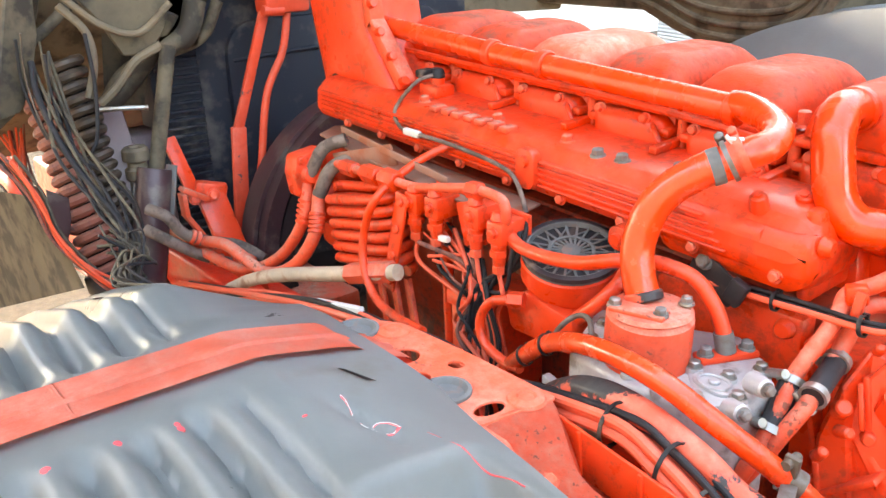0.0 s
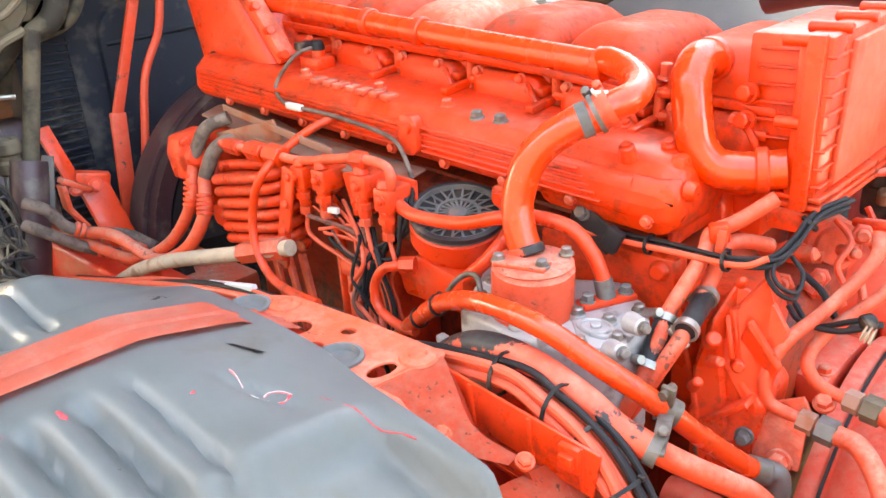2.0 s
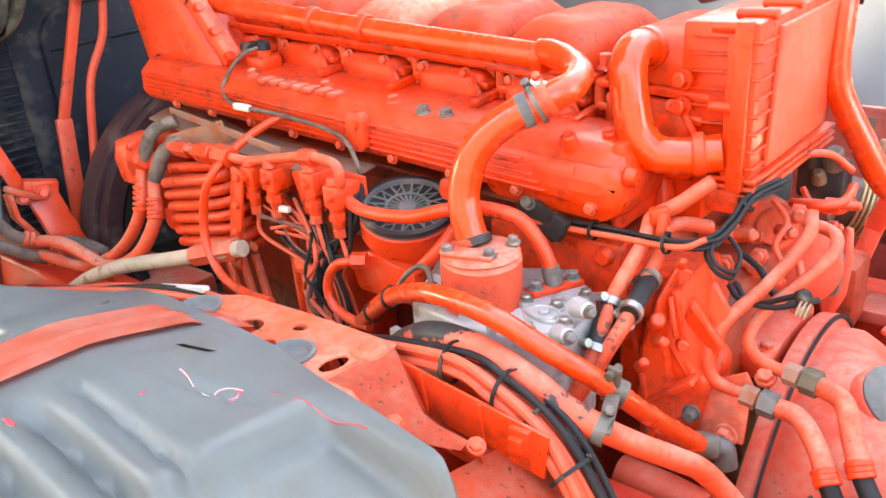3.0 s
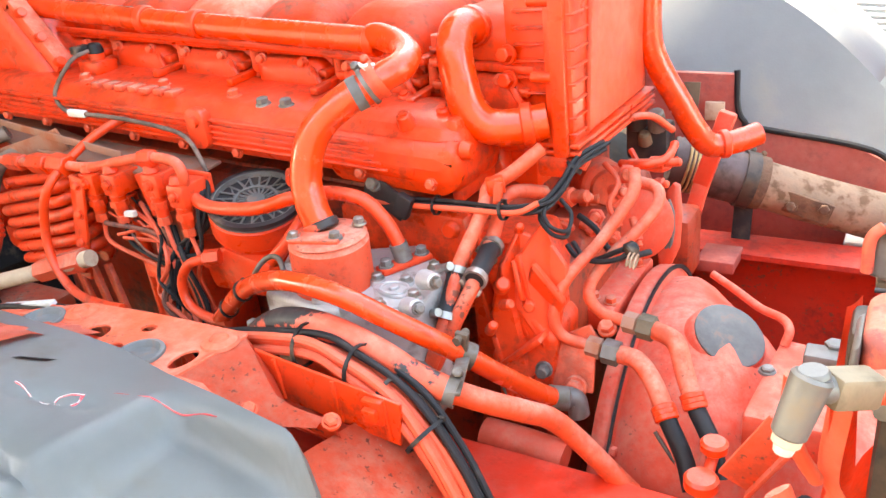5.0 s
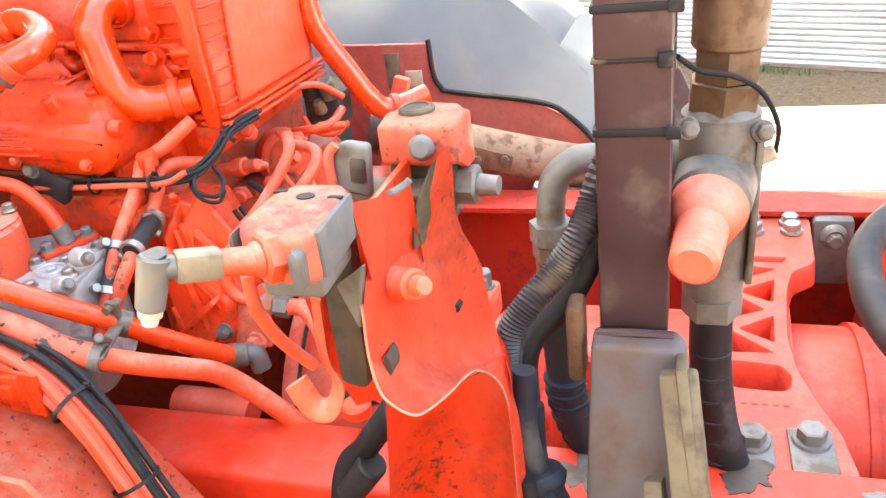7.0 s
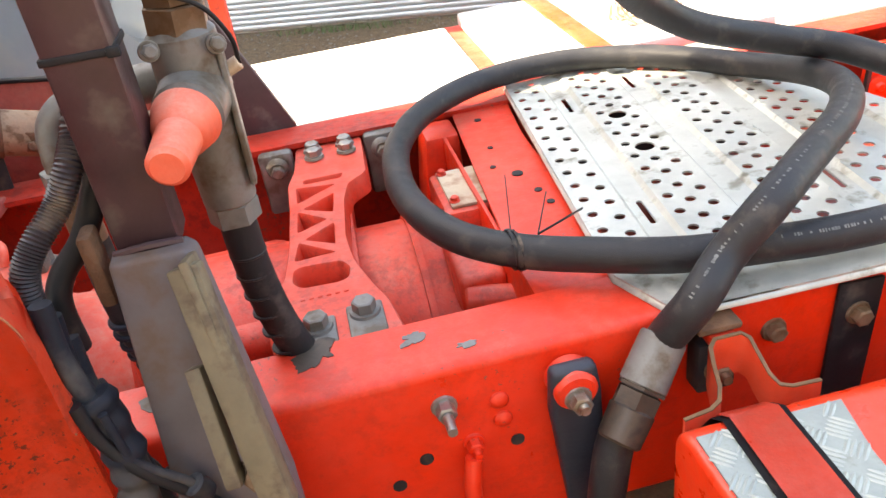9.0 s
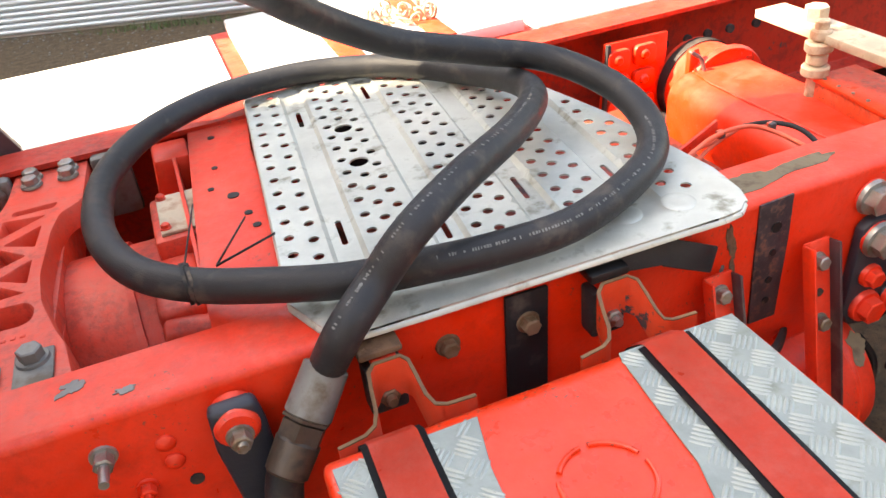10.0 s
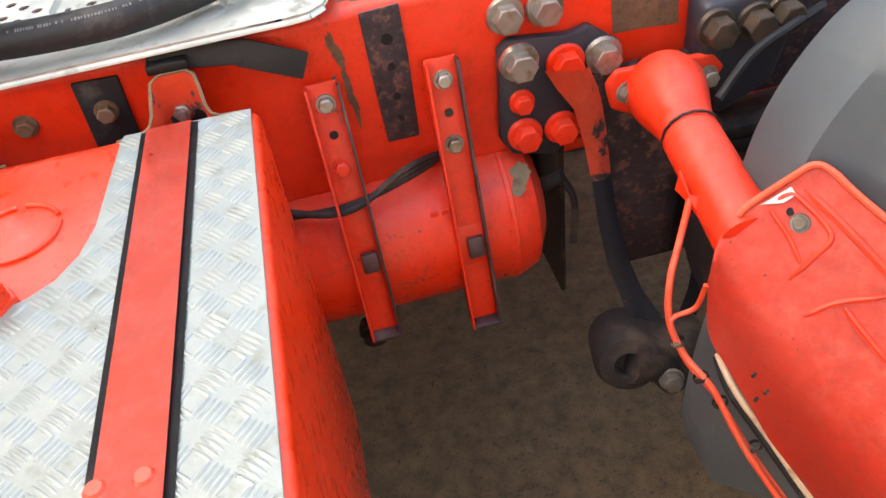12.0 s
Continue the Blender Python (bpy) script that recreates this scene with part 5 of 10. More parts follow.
part("end_elbow", tube([(-0.534, 0.140, 1.003), (-0.522, 0.150, 0.998), (-0.517, 0.150, 0.977)], 0.0125, 14), GREASY, fp)
ring_ties(fp, [((-0.927, 0.037, 1.104), (1, 0, 0.6)), ((-0.876, 0.020, 1.145), (1, 0, 0.5))], 0.0118, RUBBER)
fh = part("fat_hose", tube([(-0.856, -0.010, 1.090), (-0.812, -0.020, 1.128), (-0.768, -0.030, 1.153), (-0.723, -0.035, 1.161), (-0.680, -0.037, 1.157), (-0.638, -0.037, 1.144), (-0.606, -0.035, 1.127), (-0.574, -0.030, 1.116)], 0.0155, 20, 8, True, lambda u: 1.05 - 0.2 * u), PEELING, front_pipe, "fat hose with orange paint peeling off black rubber")
part("thin_run", tube([(-0.577, -0.030, 1.116), (-0.549, 0.000, 1.088), (-0.525, 0.030, 1.063), (-0.511, 0.060, 1.036), (-0.489, 0.080, 0.999), (-0.44, 0.1, 0.93)], 0.0118, 16), ENGINE_DUSTY, fh)
c1, c2 = Vector((-0.591, 0.034, 1.113)), Vector((-0.572, -0.028, 1.114))
band(fh, c2, (1, 0.2, -0.3), 0.0138, 0.011, GREASY, True, "ring_clamp")
part("saddle_clamp", join(lathe(((0.011, -0.009), (0.0142, -0.009), (0.0142, 0.009), (0.011, 0.009), (0.011, -0.009)), c1, c1 + Vector((1, 0.5, -0.6)), 24), slab(c1 + Vector((0.004, -0.012, 0.004)), c2 + Vector((0.008, -0.012, 0.006)), 0.014, 0.004, 0.001, (1, 0, 0)), slab(c1 + Vector((0.0, -0.006, 0.01)), c1 + Vector((0.002, -0.006, 0.03)), 0.014, 0.006, 0.001, (1, 0, 0)), cyl(c1 + Vector((0, -0.016, 0.024)), c1 + Vector((0, 0.006, 0.024)), 0.0048, 0.0045, 12)), GREASY, front_pipe, "grimy steel pipe clamp")
part("lower_pipe", tube([(-0.628, 0.120, 0.937), (-0.575, 0.120, 0.936), (-0.525, 0.120, 0.931)], 0.022, 16), CHIPPED, front_pipe)

# ---- thin leads drooping between the coil and the filter ----
random.seed(5)
leads = thing("hanging_leads", (-1.02, 0.09, 1.05), "tangle of thin black and orange leads beside the filter", "cables")
for k in range(16):
    jit = lambda q: Vector((random.uniform(-q, q), random.uniform(-q, q), random.uniform(-q, q)))
    part("lead", tube([Vector((-1.158, 0.100, 1.176)) + jit(0.03), Vector((-1.088, 0.085, 1.154)) + jit(0.018), Vector((-1.069, 0.080, 1.117)) + jit(0.016), Vector((-1.080, 0.075, 1.073)) + jit(0.02), Vector((-1.037, 0.060, 1.029)) + jit(0.02)], 0.0018 + 0.0008 * (k % 3), 7, 6), (RUBBER, WIRE_RED, SPRING, WIRE_RED)[k % 4], leads)
for k in range(5):
    jit = lambda q: Vector((random.uniform(-q, q), random.uniform(-q, q), random.uniform(-q, q)))
    part("lead", tube([Vector((-1.014, 0.110, 1.233)) + jit(0.01), Vector((-0.997, 0.090, 1.195)) + jit(0.01), Vector((-1.022, 0.085, 1.159)) + jit(0.012), Vector((-1.056, 0.080, 1.129)) + jit(0.01), Vector((-1.067, 0.070, 1.078)) + jit(0.012)], 0.003, 7, 6), RUBBER, leads)
part("lead_sleeve", slab((-1.157, 0.085, 1.185), (-1.123, 0.085, 1.188), 0.009, 0.008, 0.002), WHITE, leads, "grubby white sleeve")


# ---- front mudguard ----
def follow(table, x):
    """Straight-line reading of a table of pairs."""
    if x <= table[0][0]:
        return table[0][1]
    for (a, va), (b, vb) in zip(table, table[1:]):
        if x <= b:
            return va + (vb - va) * (x - a) / (b - a)
    return table[-1][1]


GUARD_Z = ((-1.8, 0.88), (-1.64, 0.962), (-1.49, 1.032), (-1.366, 1.085), (-1.265, 1.122), (-1.18, 1.152), (-1.1, 1.18), (-1.04, 1.188), (-0.9, 1.186), (-0.78, 1.178), (-0.7, 1.178), (-0.62, 1.174), (-0.605, 1.166), (-0.592, 1.146), (-0.576, 1.106), (-0.54, 1.06), (-0.47, 0.97), (-0.38, 0.82), (-0.3, 0.64))
GUARD_EDGE = ((-0.85, -0.165), (-0.776, -0.175), (-0.62, -0.193), (-0.578, -0.214), (-0.54, -0.24), (-0.4, -0.3))


def ease(u):
    u = max(0.0, min(1.0, u))
    return u * u * (3 - 2 * u)


def guard_height(x, y):
    z = follow(GUARD_Z, x)
    out = max(0.0, follow(GUARD_EDGE, x) - y)
    tail = ease((-0.6 - x) / 0.15)
    z += (0.03 + 0.04 * ease((-1.08 - x) / 0.1)) * min(1.0, out / 0.13) * tail - 0.05 * max(0.0, (out - 0.3) / 0.3) ** 2
    # rounded lengthwise pleats with closed ends, ahead of the strap and behind it
    valley = 0.021 * (0.5 + 0.5 * math.cos(2 * math.pi * (y + 0.374) / 0.046)) ** 1.6 * ease((-0.322 - y) / 0.02)
    if x < -1.03:
        z -= valley * ease((-1.03 - x) / 0.04)
    elif x > -0.92:
        z -= valley * ease((x + 0.92) / 0.035)
        # at the tail the skin breaks down to a lower shelf, and a shallow crease runs beside the bracket
        z -= 0.034 * ease((x + 0.752) / 0.034) * ease((-0.197 - y) / 0.026)
        z -= 0.05 * ease((x + 0.87) / 0.1) * max(0.0, out - 0.06)
        z -= 0.006 * max(0.0, 1 - abs(y + 0.262 - 0.3 * (x + 0.81)) / 0.012) * ease((x + 0.87) / 0.04) * ease((-0.76 - x) / 0.03)
    return z


mudguard = thing("front_mudguard", (-1.0, -0.45, 0.7), "weathered grey plastic front mudguard held by a faded orange strap", "mudguard")
bm, rows = bmesh.new(), []
for i in range(181):
    x = -1.8 + 1.5 * i / 180
    row = []
    for j in range(120):
        y = follow(GUARD_EDGE, x) - 0.006 * j
        if j == 0:
            row.append(bm.verts.new((x, y + 0.006, guard_height(x, y) - 0.02)))
        row.append(bm.verts.new((x, y, guard_height(x, y))))
    row.append(bm.verts.new((x, row[-1].co.y, row[-1].co.z - 0.25)))
    rows.append(row)
for a, b in zip(rows, rows[1:]):
    for j in range(len(a) - 1):
        bm.faces.new((a[j], b[j], b[j + 1], a[j + 1]))
bmesh.ops.solidify(bm, geom=list(bm.faces), thickness=0.004)
part("shell", bm, GREY_PLASTIC, mudguard, smooth=55)
bm, rows = bmesh.new(), []
for j in range(40):
    y = -0.13 - 0.017 * j
    c = -0.972 - (y + 0.2) * -0.06
    z = guard_height(c, min(y, -0.17)) + (0.006 if y < -0.2 else 0.006 - (y + 0.2) * 0.45)
    rows.append([bm.verts.new((c + o, y, z + (0.0025 if abs(o) < 0.006 else 0.0))) for o in (-0.036, -0.02, -0.007, -0.004, 0.004, 0.007, 0.02, 0.036)])
for a, b in zip(rows, rows[1:]):
    for j in range(7):
        bm.faces.new((a[j], b[j], b[j + 1], a[j + 1]))
bmesh.ops.solidify(bm, geom=list(bm.faces), thickness=0.0035)
part("strap", bm, STRAP, mudguard, "faded orange steel strap")
bm = bmesh.new()
bm.faces.new([bm.verts.new((x, y, guard_height(x, y) + 0.0012)) for x, y in ((-0.904, -0.237), (-0.9, -0.231), (-0.869, -0.216), (-0.873, -0.224))])
bmesh.ops.solidify(bm, geom=list(bm.faces), thickness=0.002)
part("slot", bm, BLACK, mudguard, "narrow dark slot")


def on_guard(p, lift=0.0004):
    return Vector((p[0], p[1], guard_height(p[0], p[1]) + lift))


# painted glints on the guard: pale lines edged with red, and small red spots
GLINT_RED = plain("red_glint_fringe", (0.55, 0.05, 0.06), 0.6, 0, 0.3, 60)
def guard_line(points, lift):
    """A line drawn over the guard's skin."""
    return [on_guard(p, lift) for p in glide(points, 10)]


for pts, r in ((((-0.858, -0.262), (-0.847, -0.263), (-0.83, -0.267), (-0.816, -0.268), (-0.811, -0.264), (-0.812, -0.256), (-0.804, -0.247), (-0.796, -0.243)), 0.0006), (((-0.811, -0.264), (-0.804, -0.26), (-0.795, -0.253), (-0.796, -0.244)), 0.0007), (((-0.781, -0.227), (-0.76, -0.219), (-0.739, -0.212), (-0.707, -0.205), (-0.689, -0.203)), 0.0004)):
    pts = [Vector((x, y, 0)) for x, y in pts]
    for m, q, lift, nm in ((GLINT_RED, 2.2, -0.0006, "glint_edge"), (WHITE, 1.0, 0.0002, "glint_line"))[:2 if r > 0.0005 else 1]:
        part(nm, tube(guard_line(pts, lift), r * q, 6, 1, False, lambda u: 0.55 + 0.45 * abs(math.sin(11 * u + 1))), m, mudguard)
for p, r in (((-0.891, -0.393, 1.210), 0.0035), ((-0.898, -0.393, 1.200), 0.003), ((-0.843, -0.306, 1.200), 0.004), ((-0.904, -0.439, 1.200), 0.004), ((-0.906, -0.490, 1.200), 0.005), ((-1.214, -0.423, 1.190), 0.004), ((-1.186, -0.422, 1.190), 0.003)):
    c = on_guard(p, -0.0014)
    s = lathe(((0, 0.0016), (r * 0.6, 0.0015), (r, 0.0008), (r * 1.1, 0)), c, c + Vector((0.1, 0, 1)), 10)
    for v in s.verts:
        v.co.x += (v.co.x - c.x) * 0.8 * math.sin(c.x * 90)
    part("glint_spot", s, GLINT_RED, mudguard)

# ---- drilled bracket plate between mudguard and rail ----
plate = thing("mudguard_bracket", (-0.85, -0.12, 0.95), "orange drilled pressed-steel bracket carrying the mudguard", "bracket")
def oval(x, y, a, b, turn, n=18):
    return [(x + a * math.cos(2 * math.pi * k / n) * math.cos(turn) - b * math.sin(2 * math.pi * k / n) * math.sin(turn), y + a * math.cos(2 * math.pi * k / n) * math.sin(turn) + b * math.sin(2 * math.pi * k / n) * math.cos(turn)) for k in range(n)]


PLUGS = ((-1.022, -0.138), (-0.852, -0.148))
part("top_plate", pierced(eased([(-1.06, -0.125), (-1.03, -0.17), (-0.965, -0.195), (-0.9, -0.192), (-0.8, -0.19), (-0.788, -0.165), (-0.772, -0.076), (-0.9, -0.08), (-1.0, -0.088)], 0.008),
    [oval(-0.938, -0.135, 0.018, 0.0165, 1.2), oval(-0.802, -0.137, 0.0175, 0.0105, 1.45), oval(-0.886, -0.106, 0.0095, 0.0075, 0.4), oval(-0.891, -0.1465, 0.0095, 0.0075, 0.4)] + [oval(x, y, 0.021, 0.021, 0.0, 24) for x, y in PLUGS], 1.1618, 1.164, 0.0), PLATE, plate)
for x, y in PLUGS:
    part("rubber_plug", lathe(((0, -0.004), (0.017, -0.004), (0.019, 0.0), (0.0215, 0.0035), (0.0255, 0.003), (0.026, 0.0003), (0.0, -0.008)), (x, y, 1.1645), (x, y, 2), 32), COVER, plate, "dusty grey rubber plug")
for x, y in ((-0.992, -0.109), (-0.79, -0.1)):
    part("dome", lathe(((0.02, 0), (0.018, 0.003), (0.01, 0.0055), (0.008, 0.003), (0, 0.003)), (x, y, 1.163), (x, y, 2), 24), PLATE, plate)
# dark sheet put under the holes in place of the shade there
part("shade_filler", box(-1.03, -0.8, -0.19, -0.1, 1.09, 1.1, 0.002), DARK, plate, "dark sheet standing in for shade under the plate")
def draped(pairs, cols=8, thick=0.004):
    """Pressed sheet between two edges given as pairs of points."""
    bm, rows = bmesh.new(), []
    for a, b in pairs:
        a, b = Vector(a), Vector(b)
        rows.append([bm.verts.new(a.lerp(b, k / cols) + Vector((0, 0, 0.0015 * math.sin(math.pi * k / cols)))) for k in range(cols + 1)])
    for p, q in zip(rows, rows[1:]):
        for k in range(cols):
            bm.faces.new((p[k], p[k + 1], q[k + 1], q[k]))
    bmesh.ops.solidify(bm, geom=list(bm.faces), thickness=thick)
    return bm


FOLD = (((-0.793, -0.178, 1.1625), (-0.778, -0.079, 1.1635)), ((-0.785, -0.178, 1.157), (-0.757, -0.091, 1.159)), ((-0.768, -0.175, 1.149), (-0.74, -0.102, 1.153)), ((-0.743, -0.17, 1.14), (-0.722, -0.113, 1.145)), ((-0.715, -0.161, 1.132), (-0.705, -0.121, 1.136)), ((-0.69, -0.15, 1.127), (-0.686, -0.122, 1.13)), ((-0.655, -0.13, 1.12), (-0.653, -0.117, 1.122)))
part("sloping_skirt", draped(FOLD), PLATE, plate, "dented sloping skirt", smooth=60)
part("skirt_flange", draped([(b, (b[0] + 0.012, b[1] + 0.006, b[2] - 0.03)) for a, b in FOLD], 3), PLATE, plate, smooth=60)
# side skirt dropping to the rail, and the lower wing panel
part("side_gusset", prism([(-0.83, 1.163), (-0.755, 1.163), (-0.66, 1.09), (-0.56, 1.08), (-0.5, 0.98), (-0.5, 0.93), (-0.83, 0.93)], "y", -0.165, -0.158, 0.002), PLATE, plate)
bm = bmesh.new()
rows = []
for i in range(13):
    u = i / 12
    x = -0.66 + 0.2 * u
    rows.append([bm.verts.new((x + 0.02 * v / 6, -0.19 + 0.028 * v - 0.02 * u, 1.115 - 0.03 * u - 0.12 * u * u - 0.012 * v * (0.4 + u))) for v in range(7)])
for a, b in zip(rows, rows[1:]):
    for j in range(6):
        bm.faces.new((a[j], b[j], b[j + 1], a[j + 1]))
bmesh.ops.solidify(bm, geom=list(bm.faces), thickness=0.004)
part("lower_wing", bm, PLATE, plate, "curved orange lower panel", smooth=60)
for p in ((-0.7155, -0.148, 1.136), (-0.645, -0.120, 1.123)):
    bolt(plate, p, (0.4, -0.3, 1), 0.012, PLATE, 0.005)
part("stay", slab((-0.72, -0.05, 1.13), (-0.72, 0.03, 0.95), 0.05, 0.006, 0.002, (1, 0, 0)), ENGINE, plate)

# ---- cable tray and cable bundle beside the rail ----
tray = thing("cable_tray", (-0.68, -0.07, 0.95), "orange sheet-metal cable tray above the rail", "cable tray")
part("tray_wall", slab((-0.765, -0.085, 1.13), (-0.594, -0.085, 1.109), 0.048, 0.004, 0.001, (0, 0, 1)), ENGINE, tray)
part("tray_floor", slab((-0.76, -0.055, 1.07), (-0.6, -0.055, 1.055), 0.004, 0.06, 0.001, (0, 0, 1)), ENGINE, tray)
part("tray_leg", slab((-0.65, -0.05, 1.07), (-0.65, 0.03, 0.95), 0.04, 0.005, 0.001, (1, 0, 0)), ENGINE, tray)
for x in (-0.735, -0.665, -0.61):
    part("tray_bead", slab((x, -0.088, 1.145 + (x + 0.7) * -0.12), (x + 0.004, -0.088, 1.1 + (x + 0.7) * -0.12), 0.005, 0.004, 0.001, (1, 0, 0)), ENGINE, tray)
part("tray_clip", join(box(-0.63, -0.608, -0.094, -0.086, 1.108, 1.134, 0.002), box(-0.626, -0.612, -0.1, -0.09, 1.114, 1.127, 0.001)), ENGINE, tray)

bundle = thing("cable_bundle", (-0.6, -0.06, 1.0), "thick bundle of orange-sprayed and black cables tied together", "cables")
spine = [(-1.809, -0.050, 0.944), (-1.335, -0.050, 1.062), (-1.111, -0.050, 1.105), (-0.992, -0.050, 1.123), (-0.903, -0.050, 1.118), (-0.72, -0.055, 1.15), (-0.655, -0.06, 1.142), (-0.6, -0.065, 1.116), (-0.555, -0.075, 1.07), (-0.515, -0.09, 1.02), (-0.48, -0.1, 0.96), (-0.45, -0.1, 0.88), (-0.43, -0.09, 0.78)]
offs = [(0, 0), (0.009, 0.004), (-0.008, 0.005), (0.003, -0.009), (-0.006, -0.007), (0.012, -0.006), (-0.014, -0.001), (0.004, 0.012), (0.016, 0.007), (-0.012, 0.012)]
for k, (a, b) in enumerate(offs):
    pts = [(x + 0.5 * a + 0.002 * math.sin(i * 1.7 + k), y + a, z + b) for i, (x, y, z) in enumerate(spine)]
    black = k in (7, 8, 1)
    if k > 4:
        pts = [Vector(pts[4]) + Vector((-0.02, 0.02, -0.08)), Vector(pts[4]) + Vector((0, 0.005, -0.015))] + pts[5:]
    part("cable", tube(pts, 0.0036 if black else 0.005, 9, 6), RUBBER if black else WIRE_RED, bundle, "black cable" if black else "orange-sprayed cable")
ring_ties(bundle, [(spine[5], (1, 0, 0)), (spine[6], (1, 0, -0.1)), ((-0.625, -0.062, 1.118), (1, -0.1, -0.4)), ((-0.58, -0.07, 1.09), (1, -0.2, -0.8)), (spine[9], (0.5, -0.2, -1)), (spine[10], (0.4, 0, -1))], 0.0215)


# ---- cab mount: pressed bracket with two valve blocks on top ----
mount = thing("cab_mount", (-0.15, -0.18, 0.7), "orange pressed-steel cab mount with valve blocks on top", "cab mount")
# hollow half-round leg, open to the outside
bm, rows = bmesh.new(), []
la, lb, ta, tb = Vector((-0.250, -0.105, 1.055)), Vector((-0.144, -0.092, 1.059)), Vector((-0.237, -0.105, 1.166)), Vector((-0.145, -0.090, 1.163))
for i in range(13):
    u = i / 12
    left, right = ta.lerp(la, u * 3.4), tb.lerp(lb, u * 3.4)
    ring = []
    for k in range(17):
        a = math.pi * k / 16
        c = (left + right) / 2
        h = (right - left) / 2
        ring.append(bm.verts.new(c - h * math.cos(a) + Vector((0.0, 0.055 * math.sin(a), 0.03 * math.sin(a) if i == 0 else 0))))
    rows.append(ring)
for a, b in zip(rows, rows[1:]):
    for k in range(16):
        bm.faces.new((a[k], a[k + 1], b[k + 1], b[k]))
bmesh.ops.solidify(bm, geom=list(bm.faces), thickness=0.004)
part("channel_leg", bm, MOUNT, mount, "rounded orange channel leg", smooth=50)
def ruled(pairs, cols=8, bulge=0.0, thick=0.005):
    """Sheet ruled between two edges given as pairs of points."""
    bm, rows = bmesh.new(), []
    for a, b in pairs:
        a, b = Vector(a), Vector(b)
        rows.append([bm.verts.new(a.lerp(b, k / cols) + Vector((0, -bulge * math.sin(math.pi * k / cols), 0))) for k in range(cols + 1)])
    for p, q in zip(rows, rows[1:]):
        for k in range(cols):
            bm.faces.new((p[k], p[k + 1], q[k + 1], q[k]))
    bmesh.ops.solidify(bm, geom=list(bm.faces), thickness=thick)
    return bm
part("bracket_face", ruled([((-0.170, -0.100, 1.355), (-0.170, -0.095, 1.353)), ((-0.172, -0.113, 1.344), (-0.170, -0.090, 1.335)), ((-0.175, -0.122, 1.324), (-0.172, -0.088, 1.308)), ((-0.179, -0.132, 1.310), (-0.171, -0.080, 1.287)), ((-0.184, -0.146, 1.306), (-0.168, -0.066, 1.265)), ((-0.188, -0.170, 1.313), (-0.167, -0.060, 1.254)), ((-0.190, -0.192, 1.322), (-0.166, -0.058, 1.247)), ((-0.190, -0.202, 1.321), (-0.166, -0.056, 1.237)), ((-0.190, -0.210, 1.311), (-0.165, -0.052, 1.217)), ((-0.191, -0.213, 1.295), (-0.162, -0.050, 1.190)), ((-0.192, -0.214, 1.277), (-0.156, -0.062, 1.173)), ((-0.191, -0.215, 1.270), (-0.156, -0.110, 1.195)), ((-0.187, -0.217, 1.257), (-0.157, -0.183, 1.234)), ((-0.181, -0.219, 1.251), (-0.160, -0.193, 1.235)), ((-0.176, -0.219, 1.247), (-0.161, -0.204, 1.238)), ((-0.170, -0.220, 1.245), (-0.164, -0.213, 1.240))], 14, 0.003), MOUNT, mount, smooth=70)
part("arch_edge", ruled([((-0.157, -0.183, 1.234), (-0.157, -0.110, 1.197)), ((-0.150, -0.150, 1.224), (-0.155, -0.060, 1.173)), ((-0.147, -0.128, 1.204), (-0.149, -0.070, 1.153)), ((-0.143, -0.115, 1.180), (-0.142, -0.085, 1.139)), ((-0.141, -0.112, 1.143), (-0.138, -0.095, 1.121)), ((-0.141, -0.112, 1.071), (-0.137, -0.095, 1.055))], 4), MOUNT, mount, smooth=60)
part("flange_rim", tube([(-0.190, -0.214, 1.310), (-0.190, -0.217, 1.279), (-0.186, -0.220, 1.259), (-0.179, -0.222, 1.251), (-0.167, -0.222, 1.245), (-0.161, -0.210, 1.241), (-0.156, -0.188, 1.236), (-0.152, -0.173, 1.235), (-0.148, -0.158, 1.230), (-0.145, -0.133, 1.207), (-0.143, -0.115, 1.180), (-0.143, -0.103, 1.135), (-0.144, -0.100, 1.059)], 0.0009, 8), EDGE2, mount, "worn pale flange edge")
# dished saddle sheet between the valve block and the tall arm, worn along its upper edge
bm, rows = bmesh.new(), []
for u in range(9):
    w = u / 8
    left = Vector((-0.192, -0.202, 1.364)).lerp(Vector((-0.187, -0.202, 1.318)), w)
    deep = Vector((-0.188, -0.168, 1.351)).lerp(Vector((-0.187, -0.166, 1.303)), w)
    right = Vector((-0.178, -0.148, 1.354)).lerp(Vector((-0.18, -0.138, 1.294)), w)
    rows.append([bm.verts.new((left * (1 - v) ** 2 + deep * 2 * v * (1 - v) + right * v * v) + Vector((0, 0.022 * math.sin(math.pi * v) * (0.5 + 0.5 * w), -0.004 * math.sin(math.pi * v) * (1 - w)))) for v in [k / 10 for k in range(11)]])
for a, b in zip(rows, rows[1:]):
    for k in range(10):
        bm.faces.new((a[k], a[k + 1], b[k + 1], b[k]))
rim_line = [v.co.copy() for v in rows[0]]
bmesh.ops.solidify(bm, geom=list(bm.faces), thickness=0.004)
part("saddle", bm, MOUNT, mount, "dished orange saddle sheet", smooth=60)
part("saddle_rim", tube(rim_line[5:], 0.0022, 8), COVER, mount, "worn grey sheet edge")
